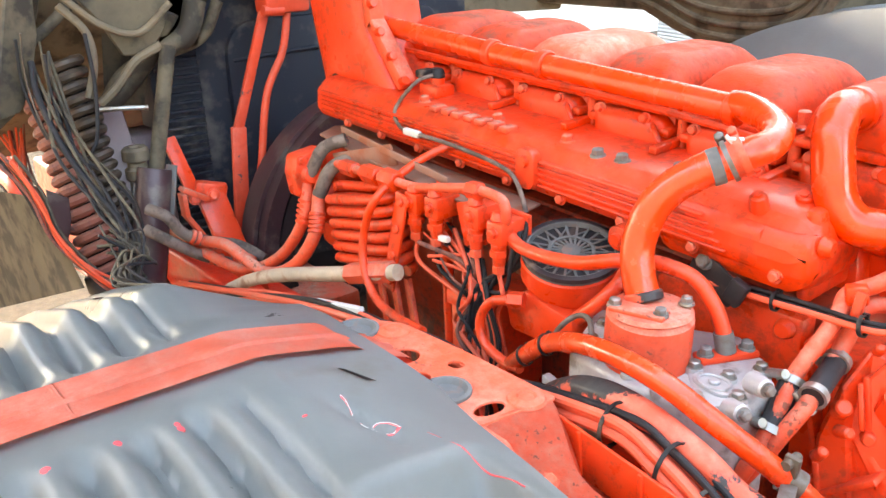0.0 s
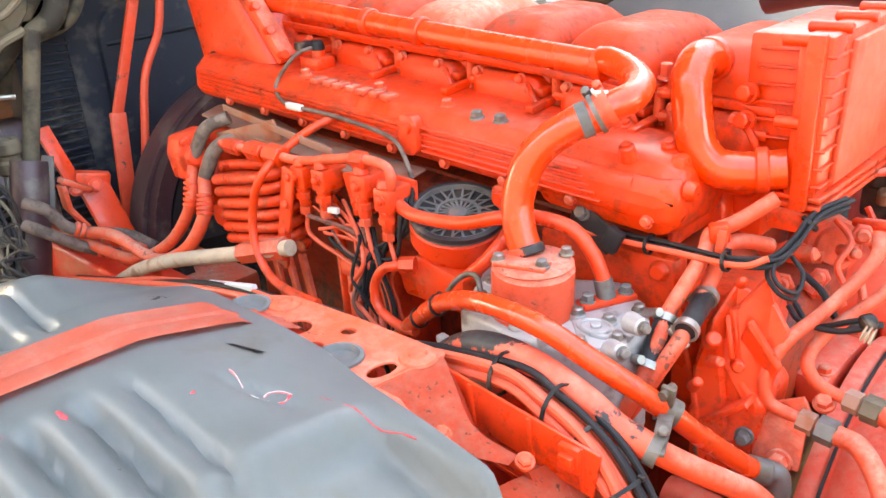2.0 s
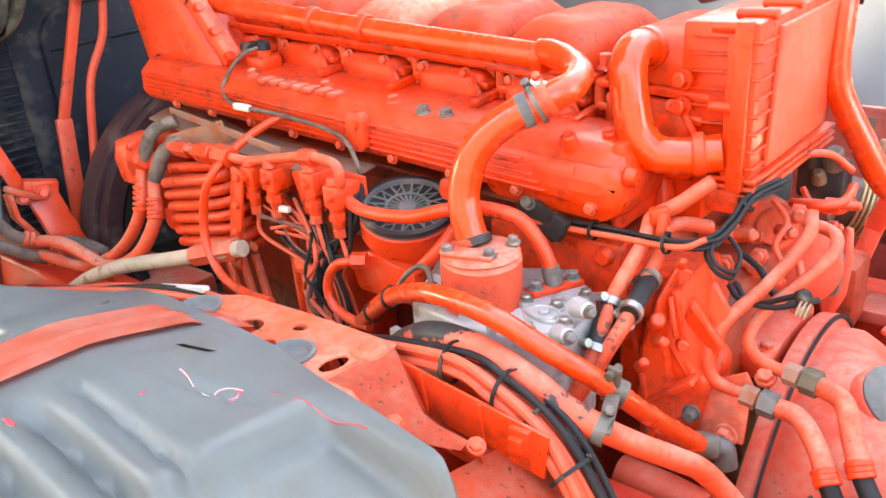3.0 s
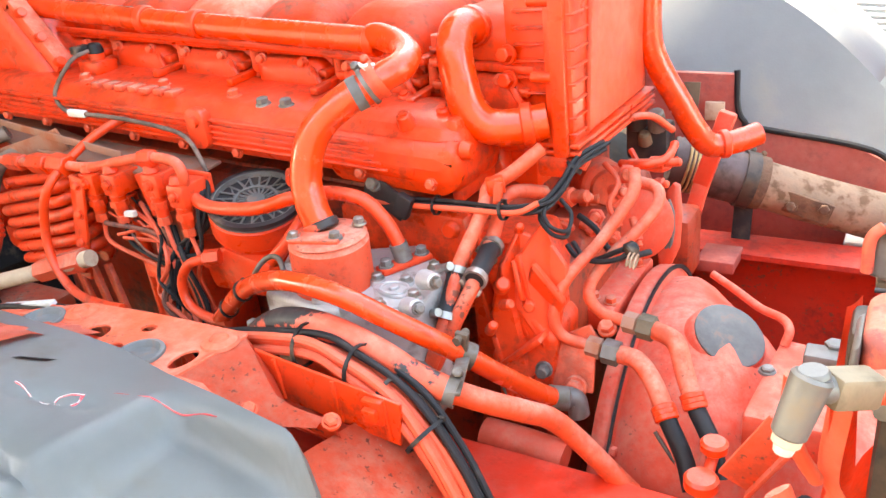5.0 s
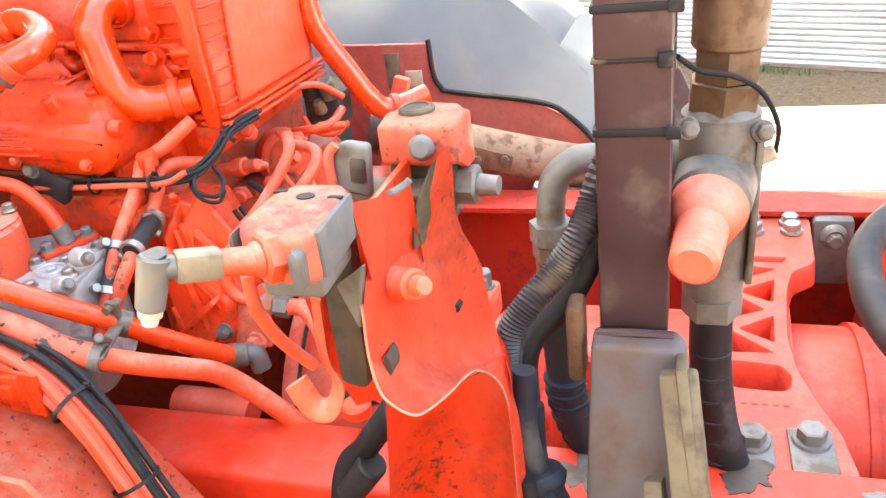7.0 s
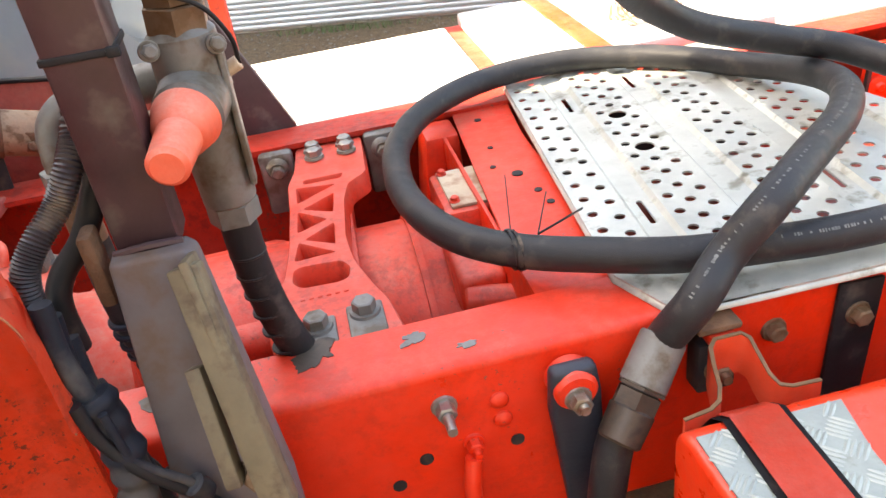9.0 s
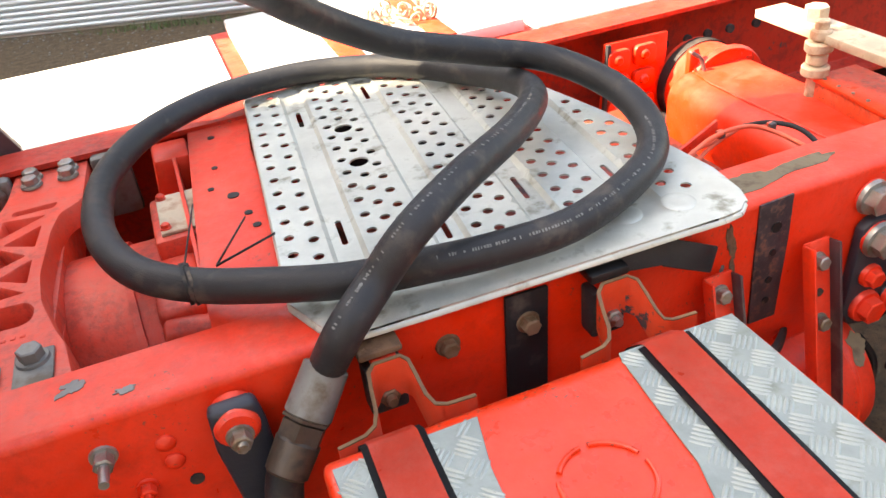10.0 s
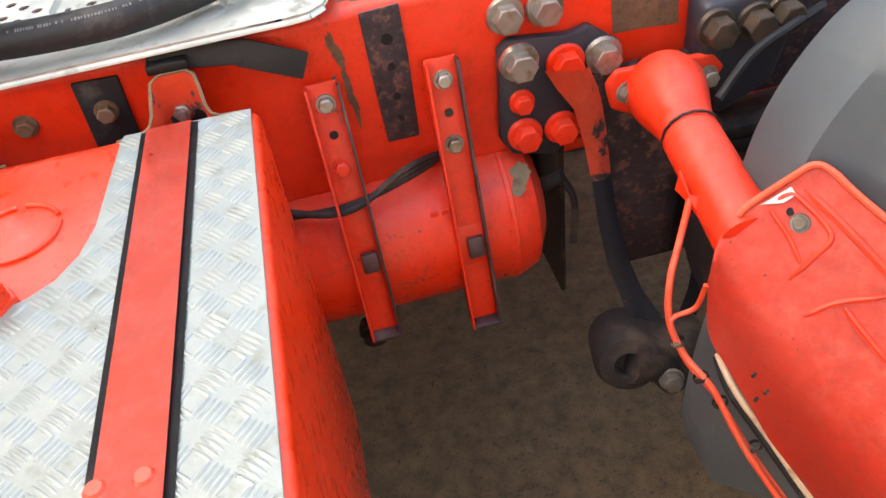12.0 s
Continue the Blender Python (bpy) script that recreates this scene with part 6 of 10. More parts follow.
arm = part("arm", ruled([((-0.172, -0.113, 1.354), (-0.166, -0.104, 1.3585)), ((-0.177, -0.124, 1.342), (-0.167, -0.099, 1.342)), ((-0.181, -0.136, 1.33), (-0.17, -0.097, 1.322)), ((-0.183, -0.141, 1.314), (-0.17, -0.093, 1.303)), ((-0.182, -0.14, 1.296), (-0.169, -0.09, 1.285))], 8, 0.004, 0.005), MOUNT, mount, "tall orange arm with its paint worn off", smooth=60)
part("bare_fold", ruled([((-0.1735, -0.1165, 1.3525), (-0.171, -0.1125, 1.3545)), ((-0.18, -0.1315, 1.3375), (-0.1755, -0.122, 1.335)), ((-0.1835, -0.1415, 1.3235), (-0.177, -0.124, 1.314)), ((-0.183, -0.143, 1.3105), (-0.1795, -0.133, 1.306))], 6, 0.0075, 0.002), BRACE, arm, "bare brown fold of the sheet")
part("side_plate", ruled([((-0.246, -0.165, 1.34), (-0.24, -0.15, 1.34)), ((-0.248, -0.172, 1.29), (-0.236, -0.15, 1.28)), ((-0.246, -0.165, 1.235), (-0.232, -0.145, 1.22)), ((-0.25, -0.13, 1.17), (-0.238, -0.11, 1.165))], 4, 0.003, 0.004), MOUNT, mount, smooth=60)
part("web", slab((-0.2, -0.185, 1.31), (-0.2, -0.09, 1.31), 0.07, 0.005, 0.002), ENGINE, mount)
# grey sheet stands in for the shadow beside the bracket face
part("skirt", sheet([(-0.208, -0.200, 1.315), (-0.187, -0.205, 1.331), (-0.195, -0.205, 1.290), (-0.202, -0.200, 1.299)], 0.004, 0.001), GREASY, mount)
pv = Vector((-0.191, -0.172, 1.299)), Vector((-0.168, -0.187, 1.307))
part("pivot_bolt", cyl(pv[0], pv[1], 0.0105, 0.0098, 20, 0.002), ENGINE_DUSTY, mount)
part("pivot_stud", cyl(pv[1] - (pv[1] - pv[0]) * 0.1, pv[1] + (pv[1] - pv[0]) * 0.3, 0.006, 0.0055, 14, 0.001), STRAP, mount, "paint-worn thread end")
hp = Vector((-0.186, -0.199, 1.263))
part("bolt_hole", prism([(hp.x + 0.0025 * math.cos(k * 0.4488), hp.z + 0.0075 * math.sin(k * 0.4488)) for k in range(14)], "y", -0.2045, -0.19, 0), DARK, mount, "dark oval hole")
hp = Vector((-0.173, -0.104, 1.243))
part("bolt_hole", cyl(hp + Vector((0, -0.0045, 0)), hp + Vector((0, 0.004, 0)), 0.003, None, 12), DARK, mount, "dark hole")
bolt(mount, (-0.178, -0.060, 1.314), (1, -0.1, 0), 0.024, GREASY, 0.014, True, 0.014)
part("rubber_stop", join(prism([(-0.226, 1.236), (-0.208, 1.232), (-0.205, 1.25), (-0.204, 1.345), (-0.224, 1.345), (-0.226, 1.29)], "y", -0.19, -0.17, 0.005), box(-0.243, -0.2, -0.196, -0.165, 1.31, 1.344, 0.004)), NUT_BROWN, mount, "grimy brown rubber stop")
# valve block with a large hex plug, elbow union and dust on its lid
va = part("valve_block", prism([(-0.2365, -0.238), (-0.2365, -0.205), (-0.2275, -0.188), (-0.2, -0.188), (-0.1925, -0.199), (-0.1905, -0.246), (-0.1985, -0.2555), (-0.23, -0.2475)], "z", 1.343, 1.3695, 0.0045, 3), VALVE, mount, "sun-faded orange valve block with a grimy lid")
part("side_lug", prism([(-0.2015, 1.3445), (-0.1955, 1.3445), (-0.1945, 1.362), (-0.1985, 1.366), (-0.2015, 1.3615)], "y", -0.2595, -0.25, 0.0018), GREASY, va, "grey sealant strip")
part("side_lug", prism([(-0.2405, 1.3445), (-0.2365, 1.3445), (-0.2365, 1.367), (-0.2395, 1.364)], "y", -0.245, -0.215, 0.0018), GREASY, va, "grey sealant strip")
part("gasket", prism([(-0.1945, -0.246), (-0.195, -0.2), (-0.1915, -0.1985), (-0.1895, -0.2455)], "z", 1.3445, 1.3685, 0.001), COVER, va, "smeared grey gasket")
part("block_foot", prism([(-0.23, -0.24), (-0.228, -0.195), (-0.198, -0.195), (-0.196, -0.24)], "z", 1.328, 1.344, 0.004), GREASY, va)
part("lid_hole", prism([(-0.2135 + 0.0052 * math.cos(k * 0.5236), -0.207 + 0.004 * math.sin(k * 0.5236)) for k in range(12)], "z", 1.3675, 1.3702, 0), DARK, va)
for x, y in ((-0.231, -0.2), (-0.197, -0.207)):
    part("lid_slot", box(x - 0.004, x + 0.004, y - 0.0015, y + 0.0015, 1.3685, 1.37, 0.0004), DARK, va)
h0, h1, h2, h3 = Vector((-0.211, -0.244, 1.357)), Vector((-0.221, -0.257, 1.359)), Vector((-0.231, -0.2675, 1.3635)), Vector((-0.2465, -0.283, 1.369))
part("hex_plug", hexagon(h0, h0.lerp(h1, 0.75), 0.0235), ENGINE_DUSTY, va)
part("stub_collar", cyl(h0.lerp(h1, 0.7), h1, 0.0088, 0.0084, 24, 0.0012), ENGINE_DUSTY, va)
part("stub", cyl(h1 - (h2 - h1) * 0.1, h2, 0.0072, 0.0064, 20, 0.0007), ENGINE_DUSTY, va)
part("square_union", slab(h2 + (h2 - h3) * 0.06, h3 + (h2 - h3) * 0.12, 0.0135, 0.0125, 0.002), BRASS_DULL, va, "dusty brown steel union")
e1 = Vector((-0.2552, -0.2915, 1.352))
part("tee_body", join(cyl(h3 + Vector((-0.003, -0.002, 0.007)), e1.lerp(h3, -0.02), 0.0076, 0.0066, 18, 0.0012), cyl(h3 + Vector((-0.003, -0.002, 0.0065)), h3 + Vector((-0.0032, -0.002, 0.009)), 0.006, 0.0055, 16, 0.0006)), ZINC_DULL, va, "dull steel tee fitting")
part("elbow", tube([h3 + (h2 - h3) * 0.16, h3 + Vector((-0.002, -0.002, 0)), Vector((-0.252, -0.288, 1.363)), e1], 0.0056, 16), ZINC_DULL, va, "dull steel elbow")
e2 = Vector((-0.2565, -0.2935, 1.3445))
part("white_ferrule", cyl(e1, e1.lerp(e2, 0.5), 0.0056, 0.0054, 16, 0.0006), TAN, va, "dusty pale push fitting")
part("white_tip", cyl(e1.lerp(e2, 0.45), e2, 0.0042, 0.0036, 16, 0.0006), WHITE, va, "white plastic tip")
part("drop_tube", tube([(-0.264, -0.2, 1.318), (-0.264, -0.2, 1.295), (-0.259, -0.19, 1.266), (-0.25, -0.175, 1.238)], 0.0042, 12), ENGINE_DUSTY, va, "orange drain tube")
part("loop_bracket", tube([(-0.243, -0.168, 1.285), (-0.245, -0.168, 1.24), (-0.239, -0.168, 1.222), (-0.243, -0.17, 1.206), (-0.25, -0.17, 1.198), (-0.26, -0.17, 1.2), (-0.269, -0.17, 1.219)], 0.0028, 8, 6, True, None, 3.0), MOUNT, mount, "bent orange strip bracket")
vb = part("valve_block", prism([(-0.219, -0.088), (-0.2225, -0.06), (-0.206, -0.034), (-0.174, -0.041), (-0.1665, -0.055), (-0.165, -0.089), (-0.19, -0.092)], "z", 1.3385, 1.366, 0.004, 3), VALVE, mount, "dust-caked second valve block")
part("cap", lathe(((0, 0), (0.0125, 0), (0.0125, 0.002), (0.011, 0.0035), (0.0085, 0.0035), (0.008, 0.0025), (0, 0.003)), (-0.2, -0.058, 1.366), (-0.2, -0.058, 2), 26), OLIVE, vb, "dusty round cap")
part("core", prism([(-0.214, 1.29), (-0.176, 1.29), (-0.174, 1.34), (-0.216, 1.34)], "y", -0.086, -0.045, 0.005), NUT_BROWN, vb, "grimy brown valve core")
part("wall_slot", box(-0.214, -0.199, -0.0885, -0.08, 1.322, 1.332, 0.002), DARK, vb)
part("floor_plate", slab((-0.236, -0.1, 1.328), (-0.18, -0.098, 1.326), 0.03, 0.005, 0.002, (0, 1, 0)), BRACE, vb)
part("fork_ear", prism([(-0.241, 1.335), (-0.2175, 1.328), (-0.214, 1.363), (-0.23, 1.3655), (-0.238, 1.362)], "y", -0.118, -0.108, 0.003, 3), GREASY, vb, "worn grey fork ear")
part("ear_rib", tube([(-0.2405, -0.119, 1.338), (-0.2405, -0.1195, 1.357), (-0.235, -0.118, 1.3645)], 0.0032, 10), VALVE, vb)
part("ear_pad", prism([(-0.2285, 1.34), (-0.218, 1.3385), (-0.2165, 1.355), (-0.227, 1.356)], "y", -0.1205, -0.115, 0.002), NUT_BROWN, vb)
part("side_cheek", prism([(-0.088, 1.364), (-0.06, 1.366), (-0.044, 1.362), (-0.043, 1.325), (-0.06, 1.326), (-0.088, 1.342)], "x", -0.174, -0.1665, 0.0025), MOUNT, vb, "orange side cheek")
part("cheek_hole", cyl((-0.1752, -0.08, 1.355), (-0.166, -0.08, 1.355), 0.0042, None, 16), DARK, vb)
part("worn_boss", cyl((-0.1865, -0.096, 1.354), (-0.1845, -0.106, 1.3565), 0.0085, 0.0072, 18, 0.002), COVER, vb, "boss worn to bare metal")

# ---- dark square post with rusty brace ----
post = thing("steel_post", (-0.06, -0.03, 0.75), "dark maroon square steel post bolted outside the chassis rail", "post")
part("tube_upper", box(-0.0885, -0.036, -0.008, 0.045, 1.155, 2.4, 0.004), MAROON, post)
low = prism([(-0.1, 0.7), (0.012, 0.7), (0.006, 0.93), (-0.022, 1.158), (-0.03, 1.166), (-0.093, 1.166), (-0.1, 0.95)], "y", -0.03, 0.0, 0.004)
for v in low.verts:
    v.co.y -= max(0.0, 1.17 - v.co.z) * 0.21
part("plate_lower", low, POST_GREY, post, "dusty greyed lower plate")
for z in (1.33, 1.415):
    part("cable_tie", join(box(-0.09, -0.0345, -0.0095, 0.0465, z - 0.003, z + 0.003, 0.001), box(-0.04, -0.03, -0.013, -0.007, z - 0.004, z + 0.004, 0.001)), RUBBER, post)
part("cable_tie", join(box(-0.09, -0.0345, -0.0095, 0.0465, 1.379, 1.382, 0.0006), box(-0.046, -0.036, -0.014, -0.006, 1.376, 1.386, 0.001)), BLACK, post)
part("weld", tube([(-0.09, -0.012, 1.165), (-0.06, -0.014, 1.168), (-0.032, -0.012, 1.166)], 0.004, 8), MAROON, post)
part("brace_outer", slab((-0.026, -0.050, 1.170), (0.006, -0.130, 0.947), 0.008, 0.05, 0.002, (1, 0, 0)), BRACE, post, "dusty brown angle brace")
part("brace_web", slab((-0.028, -0.060, 1.168), (-0.000, -0.145, 0.967), 0.026, 0.022, 0.003, (1, 0, 0.3)), BRACE, post, "dusty brown angle brace")
part("brace_short", slab((-0.043, -0.080, 1.083), (-0.032, -0.130, 0.990), 0.014, 0.02, 0.002, (1, 0, 0.3)), BRACE, post)
bolt(post, (-0.016, -0.115, 0.987), (0.1, -1, 0.3), 0.02, BRASS, 0.016)
part("rust_block", box(-0.114, -0.1, -0.02, 0.01, 1.12, 1.19, 0.005), RUST, post, "crusted rusty spacer")

# ---- grey control valve behind the post with fittings and hoses ----
tee = thing("control_valve", (0.0, 0.1, 1.0), "greasy grey cast hydraulic valve with an orange capped plug", "hydraulic valve")
part("body", cyl((0.0, 0.1, 1.14), (0.0, 0.1, 1.255), 0.026, 0.03, 24, 0.004), GREASY, tee)
part("head", cyl((0.0, 0.1, 1.25), (0.0, 0.1, 1.315), 0.033, 0.031, 24, 0.006), GREASY, tee)
part("front_port", cyl((0.0, 0.1, 1.255), (-0.008, 0.045, 1.25), 0.033, 0.031, 24, 0.006), GREASY, tee)
part("side_port", cyl((-0.1, 0.12, 1.262), (0.0, 0.11, 1.27), 0.016, 0.02, 20, 0.003), GREASY, tee)
part("cast_rib", slab((0.028, 0.09, 1.16), (0.03, 0.09, 1.3), 0.02, 0.006, 0.002, (0, 1, 0)), GREASY, tee)
for p in ((0.03, 0.075, 1.3), (-0.025, 0.07, 1.305)):
    bolt(tee, p, (0.3, -1, 0.2), 0.012, GREASY, 0.008)
part("plug", join(cyl((-0.007, 0.05, 1.2505), (-0.014, 0.01, 1.247), 0.03, 0.024, 28, 0.008), cyl((-0.013, 0.014, 1.247), (-0.02, -0.04, 1.243), 0.0195, 0.0175, 26, 0.004)), STRAP, tee, "bright orange capped plug")
for a, b, af, m in (((0.0, 0.1, 1.312), (0.002, 0.1, 1.335), 0.05, BRASS), ((0.002, 0.1, 1.336), (0.003, 0.1, 1.362), 0.046, BRASS), ((0.0, 0.1, 1.12), (0.0, 0.1, 1.142), 0.045, GREASY)):
    nut(tee, a, b, af, m)
part("ferrule", cyl((0.003, 0.1, 1.36), (0.006, 0.1, 1.46), 0.028, 0.029, 28, 0.003), BRASS, tee, "worn brown hose ferrule")
part("riser_hose", tube([(0.006, 0.1, 1.455), (0.01, 0.1, 1.6), (0.02, 0.12, 1.9), (0.02, 0.15, 2.3)], 0.025, 18), HOSE_RUBBER, tee)
part("sense_wire", tube([(-0.034, 0.030, 1.372), (-0.018, 0.060, 1.353), (0.007, 0.070, 1.345), (0.028, 0.080, 1.329), (0.042, 0.090, 1.300), (0.043, 0.100, 1.273)], 0.0022, 8), RUBBER, tee)
part("sense_plug", cyl((0.043, 0.100, 1.274), (0.029, 0.100, 1.268), 0.007, 0.007, 12, 0.001), TAN, tee)
part("lower_hose", tube([(0.0, 0.1, 1.125), (0.002, 0.1, 1.06), (0.012, 0.1, 0.99), (0.03, 0.1, 0.93), (0.06, 0.12, 0.85)], 0.019, 16), RUBBER, tee)
for k in range(6):
    z = 1.08 - 0.025 * k
    collar(tee, (0.001 + 0.014 * (k / 5) ** 2, 0.1, z), (0.1 * k / 5, 0, -1), 0.0196, 0.003, HOSE_RUBBER, "tape_wrap")
part("side_elbow", tube([(-0.09, 0.12, 1.262), (-0.118, 0.118, 1.26), (-0.138, 0.115, 1.243), (-0.143, 0.112, 1.215), (-0.143, 0.111, 1.2)], 0.0135, 18), GREASY, tee)
nut(tee, (-0.143, 0.111, 1.203), (-0.143, 0.111, 1.182), 0.036, GREASY)
nut(tee, (-0.143, 0.111, 1.181), (-0.143, 0.111, 1.165), 0.033, BRASS)
part("ferrule", cyl((-0.143, 0.111, 1.168), (-0.142, 0.11, 1.1), 0.0165, 0.0165, 22, 0.003), BRASS, tee)
part("side_hose", tube([(-0.142, 0.11, 1.125), (-0.14, 0.108, 1.05), (-0.128, 0.1, 0.98), (-0.1, 0.1, 0.9), (-0.08, 0.1, 0.82)], 0.0165, 16), RUBBER, tee)
for k in range(8):
    z = 1.03 - 0.014 * k
    collar(tee, (-0.137 + 0.03 * (k / 7) ** 2, 0.106, z), (0.25 * k / 7, 0, -1), 0.0215, 0.006, NAVY, "spiral_guard")

# ---- corrugated conduit down to a plug on the rail ----
conduit = thing("conduit", (-0.13, -0.02, 0.95), "ribbed black plastic conduit hanging beside the post", "conduit")
run = glide([(-0.06, 0.07, 1.5), (-0.068, 0.06, 1.35), (-0.093, 0.035, 1.269), (-0.104, 0.010, 1.241), (-0.122, 0.000, 1.213), (-0.142, -0.020, 1.194), (-0.156, -0.030, 1.172), (-0.161, -0.030, 1.133), (-0.157, -0.030, 1.087), (-0.151, -0.030, 1.050)], 20)
part("ribbed_tube", tube(run, 0.0105, 14, 1, False, lambda u: 1.0 + 0.16 * (int(u * 180 + 0.5) % 2 == 0)), RIBBED, conduit)
part("second_tube", tube([(-0.06, 0.08, 1.4), (-0.091, 0.040, 1.234), (-0.101, 0.030, 1.203), (-0.120, 0.020, 1.170), (-0.143, 0.010, 1.147), (-0.152, 0.000, 1.124), (-0.153, 0.000, 1.075)], 0.011, 12), RUBBER, conduit)
part("plug_body", join(slab((-0.152, -0.030, 1.050), (-0.141, -0.035, 1.004), 0.03, 0.03, 0.005, (1, 0, 0)), cyl((-0.152, -0.030, 1.059), (-0.151, -0.030, 1.044), 0.011, 0.011, 14, 0.001)), NAVY, conduit, "dark blue plastic connector")
part("rail_loom", tube([(-0.141, -0.035, 1.005), (-0.12, -0.05, 0.9), (-0.11, -0.055, 0.86), (-0.06, -0.06, 0.845), (0.0, -0.07, 0.83)], 0.012, 12), RUBBER, conduit)
for k, pts in enumerate((((-0.138, -0.070, 1.167), (-0.139, -0.075, 1.115), (-0.130, -0.080, 1.064), (-0.126, -0.085, 1.011), (-0.135, -0.090, 0.955)), ((-0.138, -0.060, 1.149), (-0.140, -0.065, 1.095), (-0.125, -0.070, 1.044), (-0.120, -0.080, 0.997), (-0.129, -0.085, 0.944)), ((-0.136, -0.100, 1.087), (-0.130, -0.100, 1.048), (-0.110, -0.100, 1.006), (-0.087, -0.095, 0.971), (-0.051, -0.090, 0.919)), ((-0.138, -0.050, 1.119), (-0.135, -0.060, 1.071), (-0.120, -0.070, 1.022), (-0.121, -0.080, 0.939)), ((-0.119, -0.100, 1.073), (-0.111, -0.100, 1.018), (-0.080, -0.095, 0.977), (-0.070, -0.090, 0.955)))):
    part("loom_strand", tube(pts, (0.009, 0.008, 0.006, 0.009, 0.004)[k], 10), NAVY if k != 2 else RUBBER, conduit)
part("tape_wrap", tube([(-0.130, -0.078, 1.078), (-0.121, -0.085, 1.040), (-0.122, -0.090, 0.994), (-0.127, -0.092, 0.955)], 0.019, 14, 10, True, lambda u: 0.85 + 0.2 * math.sin(23 * u) * math.sin(9 * u + 1)), NAVY, conduit, "dark blue tape-wrapped loom")
part("loom_plug", cyl((-0.077, -0.095, 0.972), (-0.067, -0.090, 0.951), 0.011, 0.009, 14, 0.002), NAVY, conduit)
part("leader_hose", tube([(-0.257, -0.050, 1.104), (-0.296, -0.040, 1.047), (-0.326, -0.040, 1.002), (-0.35, -0.05, 0.85)], 0.012, 14), RUBBER, conduit)
part("leader_collar", cyl((-0.288, -0.050, 1.037), (-0.320, -0.045, 0.993), 0.0145, 0.0145, 18, 0.002), HOSE_RUBBER, conduit)

# ---- gearbox and its lattice support bracket ----
gearbox = thing("gearbox", (0.05, 0.4, 0.6), "dusty orange cast gearbox between the chassis rails", "gearbox")
part("case", join(lathe(((0, 0), (0.16, 0), (0.175, 0.03), (0.175, 0.34), (0.16, 0.36), (0, 0.36)), (-0.3, 0.4, 0.72), (1, 0.4, 0.71), 40), lathe(((0, 0), (0.15, 0), (0.165, 0.02), (0.165, 0.2), (0.13, 0.24), (0, 0.24)), (0.06, 0.4, 0.725), (1, 0.4, 0.72), 40), box(-0.25, 0.02, 0.26, 0.54, 0.55, 0.86, 0.03, 3)), GEAR_RED, gearbox)
part("case_rib", lathe(((0.165, -0.008), (0.182, -0.006), (0.182, 0.006), (0.165, 0.008), (0.165, -0.008)), (0.065, 0.4, 0.725), (1, 0.4, 0.72), 40), GEAR_RED, gearbox)
part("case_rib", lathe(((0.16, -0.006), (0.172, -0.005), (0.172, 0.005), (0.16, 0.006), (0.16, -0.006)), (0.2, 0.4, 0.723), (1, 0.4, 0.72), 40), GEAR_RED, gearbox)
part("shift_housing", join(box(0.235, 0.3, 0.22, 0.36, 0.83, 0.9, 0.01, 3), box(0.25, 0.36, 0.36, 0.5, 0.85, 0.925, 0.008), cyl((0.24, 0.22, 0.87), (0.31, 0.2, 0.87), 0.02, 0.018, 20, 0.004)), GEAR_RED, gearbox)
part("shift_lid", box(0.262, 0.352, 0.37, 0.49, 0.925, 0.931, 0.002), TAN, gearbox, "dusty grey cover plate")
for p in ((0.27, 0.385, 0.931), (0.345, 0.385, 0.931), (0.27, 0.48, 0.931), (0.345, 0.48, 0.931)):
    bolt(gearbox, p, (0, 0, 1), 0.011, GEAR_RED)
part("sensor", join(cyl((0.27, 0.19, 0.86), (0.31, 0.16, 0.86), 0.014, 0.012, 16, 0.002), box(0.3, 0.33, 0.14, 0.17, 0.85, 0.875, 0.003)), BLACK, gearbox)
part("pump_body", join(box(-0.16, -0.06, 0.12, 0.22, 0.82, 0.97, 0.012, 3), cyl((-0.11, 0.12, 0.93), (-0.11, 0.1, 0.93), 0.03, 0.026, 20, 0.004), cyl((-0.11, 0.17, 0.96), (-0.11, 0.17, 1.02), 0.02, 0.018, 18, 0.004)), GEAR_RED, gearbox)
for p in ((-0.145, 0.135, 0.97), (-0.075, 0.135, 0.97), (-0.145, 0.2, 0.97)):
    bolt(gearbox, p, (0, 0, 1), 0.015, GREASY)

lattice = thing("lattice_bracket", (0.1, 0.38, 0.9), "cast orange lattice bracket bolted across the rails", "bracket")
Z0, Z1 = 0.905, 0.936
part("casting", pierced(
    eased([(-0.002, 0.1), (0.145, 0.1), (0.136, 0.17), (0.125, 0.2), (0.106, 0.275), (0.102, 0.343), (0.112, 0.46), (0.124, 0.511), (0.157, 0.54), (0.166, 0.69), (0.052, 0.69), (0.045, 0.6), (0.031, 0.544), (0.03, 0.461), (0.024, 0.347), (0.013, 0.262), (-0.008, 0.22), (-0.014, 0.19)], 0.012),
    [eased(w, 0.006) for w in (
        [(0.055, 0.554), (0.122, 0.554), (0.116, 0.536), (0.054, 0.537)],
        [(0.042, 0.53), (0.106, 0.517), (0.041, 0.474)],
        [(0.1, 0.488), (0.093, 0.424), (0.047, 0.452)],
        [(0.04, 0.448), (0.083, 0.406), (0.036, 0.381)],
        [(0.091, 0.393), (0.087, 0.329), (0.044, 0.358)],
        [(0.036, 0.354), (0.086, 0.307), (0.027, 0.304)])]
    + [eased([(0.024, 0.28), (0.034, 0.288), (0.09, 0.283), (0.1, 0.262), (0.096, 0.238), (0.084, 0.231), (0.034, 0.234), (0.022, 0.25)], 0.008)],
    Z0 - 0.006, Z1), GEAR_RED, lattice)
